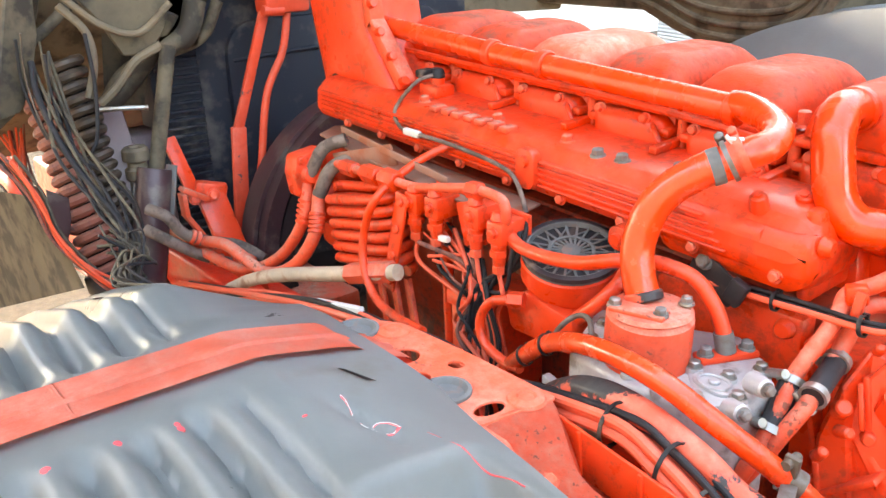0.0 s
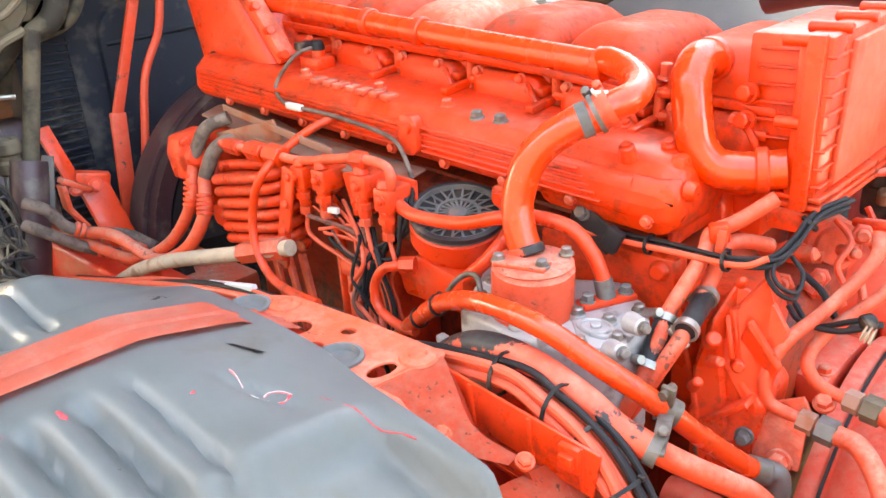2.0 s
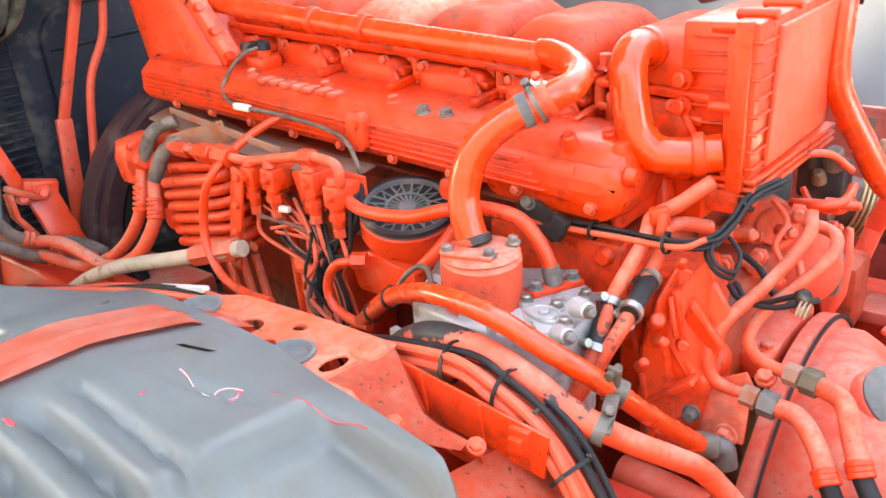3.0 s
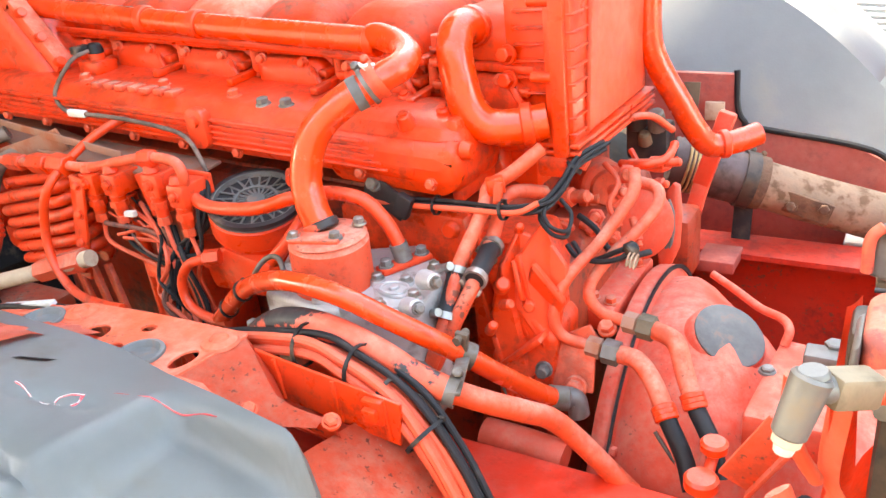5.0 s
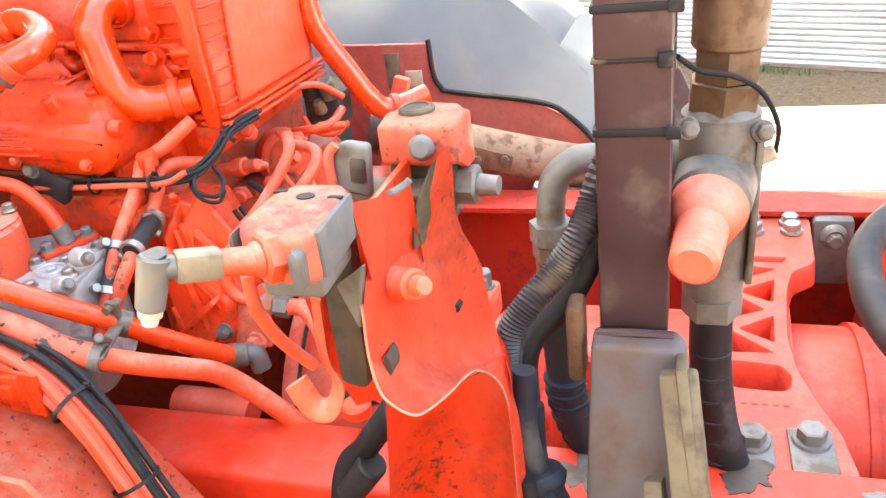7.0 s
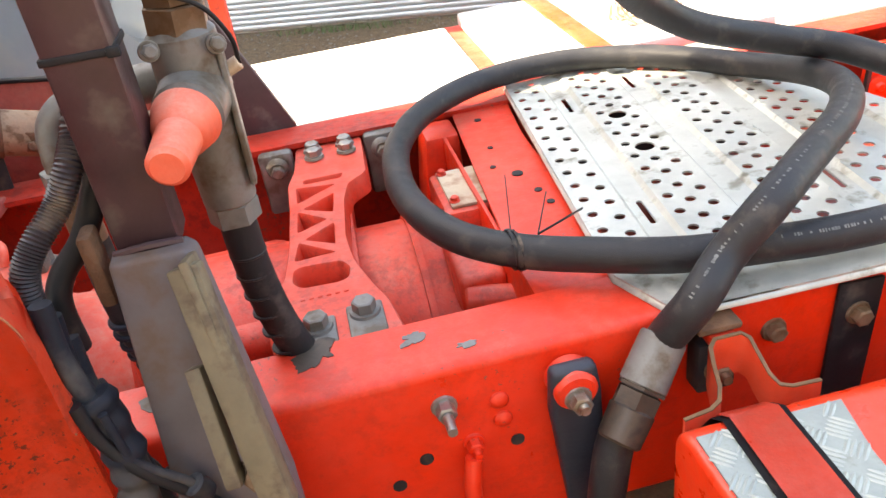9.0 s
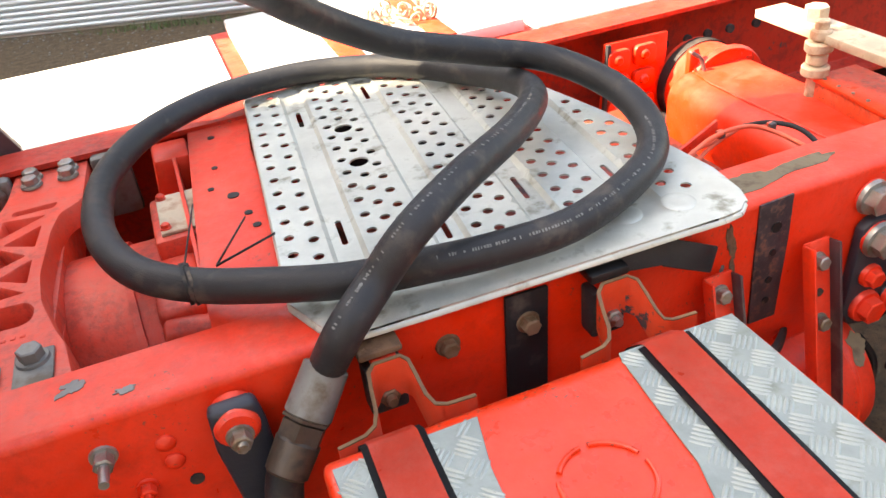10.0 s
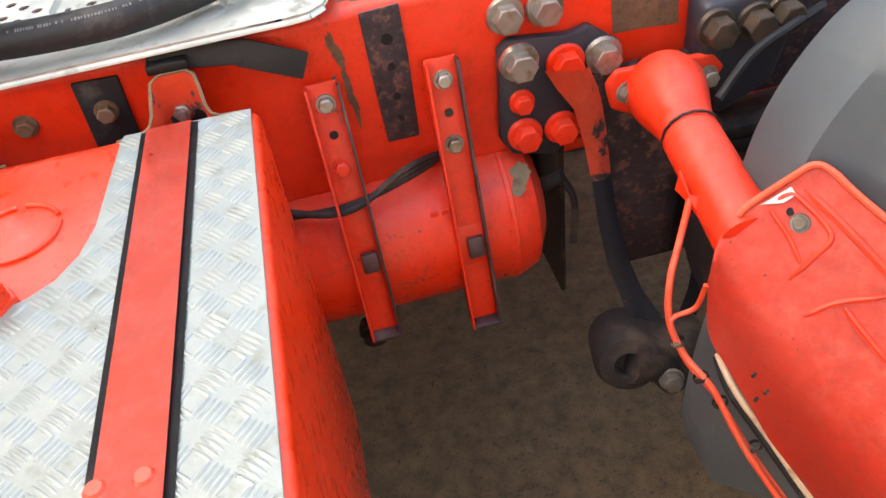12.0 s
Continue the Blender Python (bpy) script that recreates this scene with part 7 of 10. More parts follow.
part("inner_floor", prism([(0.015, 0.2), (0.11, 0.2), (0.12, 0.6), (0.05, 0.6)], "z", 0.868, 0.874, 0.001), GEAR_RED, lattice)
part("skirt", slab((0.016, 0.22, 0.862), (0.045, 0.66, 0.862), 0.08, 0.008, 0.002), GEAR_RED, lattice)
part("skirt", slab((0.104, 0.22, 0.862), (0.125, 0.66, 0.862), 0.08, 0.008, 0.002), GEAR_RED, lattice)
for k in range(6):
    part("cast_mark", box(0.03 + 0.011 * k, 0.036 + 0.011 * k, 0.205, 0.211, Z1 - 0.001, Z1 + 0.0012, 0.0005), GEAR_RED, lattice)
for x, y in ((0.047, 0.135), (0.105, 0.145)):
    part("clamp_pad", box(x - 0.022, x + 0.022, y - 0.055, y + 0.02, Z1, Z1 + 0.006, 0.003), GREASY, lattice)
    bolt(lattice, (x, y, Z1 + 0.006), (0, 0, 1), 0.025, GREASY, 0.014)
for x, y in ((0.08, 0.632), (0.136, 0.634)):
    bolt(lattice, (x, y, Z1 + 0.003), (0, 0, 1), 0.022, STEEL, 0.012)
    bolt(lattice, (x, y + 0.028, Z1 + 0.003), (0, 0, 1), 0.022, STEEL, 0.012)
for x in (0.014, 0.2):
    ear = part("rail_ear", join(box(x - 0.03, x + 0.03, 0.66, 0.69, 0.83, 0.945, 0.008), cyl((x, 0.66, 0.92), (x, 0.645, 0.92), 0.02, 0.018, 20, 0.003)), GREASY, lattice, "grimy grey cast ear")
    bolt(ear, (x, 0.646, 0.92), (0, -1, 0), 0.02, GREASY)
part("near_ear", box(0.0, 0.15, 0.02, 0.1, 0.86, 0.93, 0.006), GREASY, lattice)


# ---- cross member ----
cross = thing("cross_member", (0.37, 0.39, 0.86), "red pressed-steel cross member between the rails", "cross member")
part("top", prism([(0.3, 0.09), (0.41, 0.09), (0.41, 0.2), (0.425, 0.55), (0.44, 0.68), (0.335, 0.68), (0.325, 0.55), (0.3, 0.2)], "z", 0.938, 0.944, 0.002), FRAME, cross)
part("front_lip", prism([(0.3, 0.938), (0.306, 0.938), (0.306, 0.82), (0.3, 0.82)], "y", 0.09, 0.68, 0.001), FRAME, cross)
part("rear_lip", prism([(0.42, 0.938), (0.426, 0.938), (0.426, 0.82), (0.42, 0.82)], "y", 0.09, 0.68, 0.001), FRAME, cross)
for x, y, r in ((0.373, 0.403, 0.009), (0.345, 0.44, 0.005), (0.385, 0.34, 0.006), (0.39, 0.3, 0.006), (0.37, 0.63, 0.006), (0.36, 0.51, 0.005)):
    part("hole", cyl((x, y, 0.943), (x, y, 0.9455), r, None, 16), BLACK, cross, "dark hole")
part("far_gusset", prism([(0.24, 0.7), (0.33, 0.7), (0.33, 0.94), (0.27, 0.94)], "y", 0.6, 0.68, 0.008), FRAME, cross)

# ---- perforated walkway plate ----
deck = thing("walkway_plate", (0.65, 0.4, 0.95), "bare perforated aluminium walkway plate lying on the frame", "walkway plate")
OUT = [(0.39, 0.076), (0.424, -0.012), (0.895, -0.036), (0.92, -0.033), (0.938, -0.018), (0.948, 0.008), (0.955, 0.07), (0.932, 0.3), (0.89, 0.5), (0.852, 0.68), (0.825, 0.718), (0.447, 0.72)]
HOLES = []
def inside(x, y):
    ok = False
    for (x1, y1), (x2, y2) in zip(OUT, OUT[1:] + OUT[:1]):
        if (y1 > y) != (y2 > y) and x < (x2 - x1) * (y - y1) / (y2 - y1) + x1:
            ok = not ok
    return ok
def wave(x):
    """Pressed stiffening grooves running across the plate."""
    g = 0.0
    for c in (0.475, 0.6, 0.72, 0.84):
        d = abs(x - c)
        if d < 0.022:
            g = max(g, min(1.0, (0.022 - d) / 0.006))
    return -0.006 * g
def slant(x, y):
    return x - (y - 0.08) * 0.085
def plate_z(x, y):
    edge = 0.0
    return 0.9605 + 0.014 * max(0.0, (x - 0.39) / 0.55) + wave(slant(x, y)) * max(0.0, min(1.0, (y - 0.012) / 0.035, (0.71 - y) / 0.03)) + 0.0012 * math.sin(9 * x + 4 * y)
for row, c in enumerate((0.408, 0.438, 0.512, 0.535, 0.558, 0.636, 0.66, 0.684, 0.757, 0.78, 0.803, 0.88, 0.905)):
    for k in range(17):
        y = 0.05 + 0.042 * k + (0.021 if row % 2 else 0.0)
        x = c + (y - 0.08) * 0.085
        if inside(x - 0.014, y) and inside(x + 0.014, y) and inside(x, y - 0.016) and inside(x, y + 0.014):
            big = row == 3 and k in (7, 10)
            HOLES.append((x, y, 0.0145 if big else 0.0072))
SLOTS = [(slant_c + (y - 0.08) * 0.085, y) for slant_c, y in ((0.475, 0.2), (0.475, 0.58), (0.6, 0.14), (0.6, 0.62), (0.72, 0.17), (0.72, 0.66), (0.84, 0.13))]
def span(a, b, step=0.016):
    n = max(1, int((Vector(b) - Vector(a)).length / step))
    return [Vector(a).lerp(Vector(b), k / n) for k in range(n)]
# one punched sheet: outline with a rounded corner, every hole and slot cut through, pressed grooves between
loops = [[p for a, b in zip(OUT, OUT[1:] + OUT[:1]) for p in span(a, b)]]
for x, y, r in HOLES:
    n = 20 if r > 0.01 else 12
    loops.append([Vector((x + r * math.cos(2 * math.pi * k / n), y + r * math.sin(2 * math.pi * k / n))) for k in range(n)])
for x, y in SLOTS:
    loops.append([Vector((x + u + 0.085 * v, y + v)) for u, v in rounded(-0.0042, 0.0042, -0.031, 0.031, 0.004, 3)])
flat, rims = [], []
for ring in loops:
    n = len(flat)
    flat += ring
    rims += [(n + k, n + (k + 1) % len(ring)) for k in range(len(ring))]
def clear(x, y):
    """True on solid sheet, away from any cut edge."""
    return inside(x - 0.004, y) and inside(x + 0.004, y) and inside(x, y - 0.004) and inside(x, y + 0.004) and all((x - hx) ** 2 + (y - hy) ** 2 > (r + 0.003) ** 2 for hx, hy, r in HOLES) and all(abs(x - sx - 0.085 * (y - sy)) > 0.007 or abs(y - sy) > 0.034 for sx, sy in SLOTS)
for c in (0.475, 0.6, 0.72, 0.84):
    for off in (-0.022, -0.016, -0.005, 0.005, 0.016, 0.022):
        for k in range(52):
            y = -0.03 + 0.0157 * k
            x = c + off + (y - 0.08) * 0.085
            if clear(x, y):
                flat.append(Vector((x, y)))
for i in range(30):
    for j in range(40):
        x, y = 0.385 + 0.0195 * i, -0.03 + 0.0205 * j
        if wave(slant(x, y)) == 0.0 and clear(x, y):
            flat.append(Vector((x, y)))
vs, es, fs = geometry.delaunay_2d_cdt([Vector(p[:2]) for p in flat], rims, [], 0, 1e-6)[:3]
bm = bmesh.new()
def lip(x, y):
    """The sheet turns down along its outer edge and dishes slightly at each hole."""
    z = plate_z(x, y)
    for hx, hy, r in HOLES:
        d = math.hypot(x - hx, y - hy)
        if d < r * 1.05:
            return z - 0.0014
    return z
flat_v = [bm.verts.new((p.x, p.y, lip(p.x, p.y))) for p in vs]
for f in fs:
    c = sum((vs[k] for k in f), Vector((0, 0))) / len(f)
    if not inside(c.x, c.y) or any((c.x - hx) ** 2 + (c.y - hy) ** 2 < (r * 0.97) ** 2 for hx, hy, r in HOLES) or any(abs(c.x - sx - 0.085 * (c.y - sy)) < 0.0042 and abs(c.y - sy) < 0.031 for sx, sy in SLOTS):
        continue
    bm.faces.new([flat_v[k] for k in f])
tops = list(bm.faces)
under = {v: bm.verts.new(v.co - Vector((0, 0, 0.0028))) for v in flat_v}
cut = [(e.verts[0], e.verts[1]) for e in bm.edges if len(e.link_faces) == 1]
for f in tops:
    bm.faces.new([under[v] for v in reversed(f.verts)])
for a, b in cut:
    bm.faces.new((a, b, under[b], under[a]))
bmesh.ops.delete(bm, geom=[v for v in bm.verts if not v.link_faces], context="VERTS")
part("sheet", bm, ALU, deck, smooth=32)
for a, b in zip(OUT, OUT[1:] + OUT[:1]):
    seq = [Vector((p.x, p.y, plate_z(p.x, p.y) - 0.0055)) for p in span(a, b, 0.012) + [Vector(b)]]
    part("turned_edge", tube(seq, 0.0048, 8, 1, False, None, 0.35), ALU, deck)
for x, y in ((0.45, 0.03), (0.87, 0.02), (0.8, 0.03)):
    part("dimple", lathe(((0.022, 0.0002), (0.018, 0.002), (0.01, 0.001), (0, 0.0004)), (x, y, plate_z(x, y)), (x, y, 2), 24), ALU, deck)

# ---- coiled hydraulic hose ----
hose = thing("hydraulic_hose", (0.5, 0.2, 0.97), "thick dusty black hydraulic hose coiled on the walkway", "hose")
coil_pts = [(0.31, -0.075, 0.74), (0.32, -0.068, 0.8), (0.333, -0.06, 0.85), (0.366, -0.044, 0.893), (0.4, -0.022, 0.93), (0.429, -0.040, 0.991), (0.476, -0.010, 1.016), (0.524, -0.003, 1.060), (0.608, 0.058, 1.070), (0.716, 0.152, 1.060), (0.800, 0.266, 1.040), (0.828, 0.376, 1.020), (0.806, 0.510, 0.995), (0.705, 0.643, 0.990), (0.565, 0.714, 0.988), (0.413, 0.702, 0.988), (0.289, 0.623, 0.988), (0.218, 0.515, 0.985), (0.194, 0.396, 0.985), (0.200, 0.289, 0.985), (0.235, 0.195, 0.985), (0.297, 0.131, 0.985), (0.378, 0.081, 0.988), (0.459, 0.043, 0.990), (0.546, 0.022, 0.993), (0.624, 0.009, 0.995), (0.712, 0.007, 0.998), (0.800, 0.040, 1.000), (0.876, 0.090, 1.005), (0.918, 0.163, 1.015), (0.924, 0.264, 1.030), (0.875, 0.364, 1.050), (0.768, 0.384, 1.080), (0.648, 0.380, 1.120), (0.563, 0.353, 1.170), (0.501, 0.298, 1.220), (0.440, 0.215, 1.280), (0.338, -0.031, 1.380)]
part("rubber_hose", tube(coil_pts, 0.0208, 20, 6), HOSE_RUBBER, hose)
fa, fb = Vector((0.37, -0.042, 0.897)), Vector((0.405, -0.019, 0.937))
part("steel_ferrule", cyl(fa, fb, 0.0262, 0.0252, 28, 0.002), GREASY, hose, "dull grey crimped steel ferrule")
nut(hose, fa + (fa - fb) * 0.06, fa - (fa - fb) * 0.02, 0.048, NUT_BROWN)
nut(hose, fa + (fa - fb) * 0.42, fa + (fa - fb) * 0.08, 0.044, NUT_BROWN)
part("end_fitting", cyl(fa + (fa - fb) * 1.1, fa + (fa - fb) * 0.4, 0.024, 0.025, 24, 0.003), NUT_BROWN, hose)
# rubbed white print along the hose, no longer legible
random.seed(11)
line_pts = glide(coil_pts, 24)
outlook = Vector((0.5, -0.75, 1.48))
def print_row(first, last, roll):
    """A row of short bars along the rubber between two of the curve's knots."""
    seq = line_pts[first * 24:last * 24 + 1]
    for p, q in zip(seq, seq[1:]):
        d = q - p
        n = max(1, int(d.length / 0.0042))
        for k in range(n):
            if random.random() < 0.45:
                continue
            c = p + d * (k / n)
            to = outlook - c
            up = (to - d * (to.dot(d) / d.dot(d))).normalized()
            side = d.normalized().cross(up)
            out = up * math.cos(roll) + side * math.sin(roll)
            a = c + out * 0.0205
            part("print_bar", slab(a, a + d.normalized() * random.uniform(0.0012, 0.0026), random.uniform(0.0022, 0.0042), 0.0014, 0, out.cross(d)), PRINT, hose)
print_row(5, 10, -0.75)
print_row(24, 29, -0.35)
ring_ties(hose, [((0.288, 0.136, 0.985), (1, 0, 0)), ((0.294, 0.132, 0.985), (1, 0.05, 0))], 0.023)
for a, b in (((0.325, 0.151, 0.990), (0.376, 0.274, 0.975)), ((0.325, 0.151, 0.990), (0.404, 0.212, 0.975)), ((0.285, 0.122, 1.000), (0.318, 0.259, 1.020))):
    part("tie_tail", slab(a, b, 0.003, 0.0015, 0.0003), BLACK, hose)

# ---- fuel tank ----
tank = thing("fuel_tank", (0.6, -0.45, 0.3), "red fuel tank with grey tread-plate strips and red straps on top", "fuel tank")
TY0, TY1, TZ = -0.8, -0.12, 0.922
part("tank_body", prism(rounded(TY0, TY1, 0.33, TZ, 0.03, 6), "x", 0.366, 0.838, 0.009, 3), TANK, tank)
def sheet_on_tank(poly, lift=0.0025, thick=0.0022):
    return prism(poly, "z", TZ + lift - thick, TZ + lift, 0.0006, 1)
TREADS = [[(0.374, -0.148), (0.374, -0.76), (0.5985, -0.76), (0.5985, -0.38), (0.545, -0.374), (0.514, -0.34), (0.503, -0.318), (0.504, -0.26), (0.508, -0.212), (0.522, -0.148)],
          [(0.687, -0.146), (0.68, -0.22), (0.674, -0.29), (0.662, -0.33), (0.644, -0.358), (0.62, -0.375), (0.5995, -0.38), (0.5995, -0.76), (0.829, -0.76), (0.831, -0.136), (0.69, -0.134)]]
for poly in TREADS:
    part("tread_plate", sheet_on_tank(poly), CHEQUER, tank, "dull grey tread plate")
lug = bpy.data.meshes.new("tread_lug")
b = bmesh.new()
ring = [b.verts.new((0.0125 * math.cos(2 * math.pi * k / 10), 0.0023 * math.sin(2 * math.pi * k / 10), 0)) for k in range(10)]
tops = [b.verts.new((0.0085 * math.cos(2 * math.pi * k / 10), 0.0009 * math.sin(2 * math.pi * k / 10), 0.0014)) for k in range(10)]
for k in range(10):
    b.faces.new((ring[k], ring[(k + 1) % 10], tops[(k + 1) % 10], tops[k]))
b.faces.new(tops)
b.to_mesh(lug)
b.free()
lug.shade_smooth()
verts, faces = [], []
base_v = [v.co.copy() for v in lug.vertices]
base_f = [tuple(p.vertices) for p in lug.polygons]
def in_tread(x, y):
    return any(within(p, x, y) and within(p, x, y + 0.006) for p in TREADS)
for i in range(17):
    for j in range(23):
        cx, cy = 0.384 + 0.0285 * i, -0.75 + 0.0285 * j
        a = radians(45 if (i + j) % 2 else -45)
        for k in range(5):
            o = (k - 2) * 0.0054
            x, y = cx - o * math.sin(a), cy + o * math.cos(a)
            if in_tread(x, y) and in_tread(x + 0.006, y) and in_tread(x - 0.006, y):
                n = len(verts)
                for v in base_v:
                    verts.append((x + v.x * math.cos(a) - v.y * math.sin(a), y + v.x * math.sin(a) + v.y * math.cos(a), TZ + 0.0024 + v.z))
                faces += [tuple(n + q for q in f) for f in base_f]
me = bpy.data.meshes.new("tread_pattern")
me.from_pydata([(x - tank.location.x, y - tank.location.y, z - tank.location.z) for x, y, z in verts], [], faces)
me.materials.append(LUG)
me.shade_smooth()
lugs = new("tread_pattern", me)
lugs.parent = tank
tagged(lugs, "raised tread-plate lugs", kind="stuff")
bpy.data.meshes.remove(lug)
for c, w in ((0.437, 0.05), (0.741, 0.049)):
    path = [(-0.1, 0.88), (-0.118, TZ - 0.012), (-0.14, TZ + 0.004), (-0.3, TZ + 0.0045), (-0.74, TZ + 0.004), (-0.79, TZ - 0.02), (-0.805, 0.8), (-0.805, 0.5)]
    for nm, m, ww, lift in (("rubber_edging", RUBBER, w + 0.014, 0.0), ("strap", STRAP_RED, w, 0.003)):
        bm, rows = bmesh.new(), []
        for y, z in path:
            rows.append([bm.verts.new((c + s * ww / 2 + (y + 0.15) * 0.03, y, z + lift)) for s in (-1, -0.6, 0.6, 1)])
        for a, bb in zip(rows, rows[1:]):
            for k in range(3):
                bm.faces.new((a[k], bb[k], bb[k + 1], a[k + 1]))
        bmesh.ops.solidify(bm, geom=list(bm.faces), thickness=0.003)
        part(nm, bm, m, tank)
    for x in (c + -0.036, c + -0.003):
        part("rivet", cyl((x, -0.595, TZ + 0.005), (x, -0.595, TZ + 0.0095), 0.009, 0.007, 18, 0.001), TANK, tank)
fx, fy = 0.594, -0.27
for a0, a1 in ((20, 88), (96, 150), (158, 250), (262, 372)):
    part("filler_ring", tube([(fx + 0.043 * math.cos(radians(a)), fy + 0.043 * math.sin(radians(a)), TZ + 0.0012) for a in range(a0, a1 + 1, 8)], 0.0026, 8, 2), TANK, tank, "broken raised weld ring")
vent = part("vent_cap", join(cyl((0.594, -0.372, TZ), (0.594, -0.372, TZ + 0.026), 0.016, 0.015, 22, 0.002), cyl((0.594, -0.372, TZ), (0.594, -0.372, TZ + 0.006), 0.022, 0.02, 6)), TANK, tank)
part("vent_top", join(cyl((0.594, -0.372, TZ + 0.026), (0.594, -0.372, TZ + 0.04), 0.017, 0.0155, 22, 0.003)), GREASY, vent, "grey plastic vent cap")

# tank hangers on the rail: hat-shaped bent straps round a bolt
for shift, lift, pad in ((-0.28, 0.0, False), (0.0, 0.0, True)):
    hg = thing("tank_hanger", (0.744 + shift, -0.03, 0.85), "bent red steel tank hanger with rusty edges and bolt", "bracket", "tank hangers")
    prof = [(0.668, -0.098, 0.896), (0.698, -0.095, 0.898), (0.709, -0.09, 0.901), (0.7145, -0.08, 0.909), (0.717, -0.062, 0.922), (0.72, -0.048, 0.934), (0.729, -0.041, 0.938), (0.76, -0.041, 0.938), (0.768, -0.048, 0.934), (0.771, -0.062, 0.922), (0.7735, -0.08, 0.909), (0.779, -0.089, 0.901), (0.79, -0.092, 0.898), (0.822, -0.092, 0.896)]
    for nm, m, drops, thick in (("strap", CHIPPED, (0.0, 0.02, 0.052), 0.004), ("worn_edge", EDGE, (-0.0014, 0.0004), 0.0042)):
        bm, rows = bmesh.new(), []
        for x, y, z in prof:
            rows.append([bm.verts.new((x + shift, y, z - v)) for v in drops])
        for a, bb in zip(rows, rows[1:]):
            for k in range(len(a) - 1):
                bm.faces.new((a[k], bb[k], bb[k + 1], a[k + 1]))
        bmesh.ops.recalc_face_normals(bm, faces=bm.faces)
        bmesh.ops.solidify(bm, geom=list(bm.faces), thickness=thick)
        part(nm, bm, m, hg, "" if nm == "strap" else "rusty olive strap edge", smooth=60)
    part("stand_off", box(0.73 + shift, 0.758 + shift, -0.04, -0.001, 0.92, 0.934, 0.002), FRAME, hg)
    # the recess's shade is put into this block's black colour
    part("block", box(0.7205 + shift, 0.7655 + shift, -0.03, -0.001, 0.852, 0.919, 0.004), DARK, hg, "block blackened for the shaded recess")
    part("top_pad", box(0.716 + shift, 0.766 + shift, -0.036, -0.001, 0.9375, 0.95 if pad else 0.946, 0.003), BLACK if pad else RUST, hg, "black rubber pad" if pad else "crusted rusty pad")
    bolt(hg, (0.741 + shift, -0.034, 0.886), (0, -1, 0.1), 0.02, STEEL if pad else BRASS, 0.012, True, 0.008)

# ---- rail hardware ----
strip = thing("rubber_strip", (0.645, 0.0, 0.78), "black rubber wear strip bolted to the chassis rail", "strip")
part("pad", slab((0.648, -0.004, 0.935), (0.64, -0.004, 0.7), 0.056, 0.006, 0.002, (1, 0, 0)), RUBBER, strip)
bolt(strip, (0.647, -0.007, 0.892), (0, -1, 0), 0.02, BRASS)
flap = thing("rubber_flap", (0.86, -0.02, 0.93), "grey rubber flap hanging from under the walkway plate", "flap")
part("flap", join(slab((0.72, -0.016, 0.952), (0.83, -0.022, 0.938), 0.03, 0.006, 0.002, (0, 0.3, 1)), slab((0.825, -0.022, 0.939), (0.9, -0.018, 0.9), 0.035, 0.006, 0.002, (0, 0.2, 1))), HOSE_RUBBER, flap)
bolt(rail_near, (0.547, -0.001, 0.892), (0, -1, 0), 0.02, BRASS, 0.01)
bolt(rail_near, (0.164, -0.001, 0.9), (0, -1, 0.05), 0.019, STEEL, 0.016, True, 0.025)
for x, z in ((0.224, 0.89), (0.226, 0.862)):
    part("rivet", lathe(((0.011, 0), (0.0105, 0.004), (0.006, 0.0075), (0, 0.008)), (x, 0.001, z), (x, -1, z), 18), FRAME, rail_near)
bolt(rail_near, (0.19, -0.001, 0.838), (0, -1, 0), 0.016, FRAME, 0.012, True, 0.01)
for x, z in ((0.24, 0.825), (0.135, 0.83), (0.1, 0.8)):
    part("rail_hole", cyl((x, 0.002, z), (x, -0.0015, z), 0.008, None, 16), DARK, rail_near)
valve = part("drain_union", tube([(0.185, -0.02, 0.835), (0.178, -0.028, 0.8), (0.178, -0.03, 0.74)], 0.01, 12), FRAME, rail_near)
damper = thing("damper_link", (0.3, -0.04, 0.7), "scraped red and black link arm bolted to the chassis rail", "link arm")
part("arm", prism([(0.275, 0.935), (0.325, 0.935), (0.33, 0.9), (0.335, 0.7), (0.29, 0.7), (0.272, 0.88)], "y", -0.034, -0.012, 0.008, 3), SCRAPED, damper)
part("eye", cyl((0.3, -0.002, 0.908), (0.3, -0.04, 0.908), 0.026, 0.024, 26, 0.004), FRAME, damper)
bolt(damper, (0.3, -0.04, 0.902), (0, -1, 0.05), 0.02, STEEL, 0.014, True, 0.006)
# bare and rusty patches on the rail's paint
scab = part("bare_or_shaded_patch", prism([(0.978, 0.945), (1.03, 0.948), (1.032, 0.88), (1.03, 0.75), (0.985, 0.75), (0.98, 0.86)], "y", -0.0035, 0.0, 0.001), SCRAPED2, rail_near, "bare scraped dark strip")
for z in (0.9045, 0.865, 0.82, 0.785):
    part("rail_hole", cyl((1.008, -0.003, z), (1.008, -0.005, z), 0.008 if z > 0.9 else 0.0055, None, 14), BLACK, scab)
def blot(cx, cy, rx, ry, turn, seed):
    """Ragged outline of flaked paint."""
    out = []
    for k in range(44):
        a = 2 * math.pi * k / 44
        q = max(0.2, 0.7 + 0.7 * noise.noise(Vector((1.3 * math.cos(a), 1.3 * math.sin(a), seed))) + 0.22 * noise.noise(Vector((5 * math.cos(a), 5 * math.sin(a), seed))))
        u, v = rx * q * math.cos(a), ry * q * math.sin(a)
        out.append((cx + u * math.cos(turn) - v * math.sin(turn), cy + u * math.sin(turn) + v * math.cos(turn)))
    return out
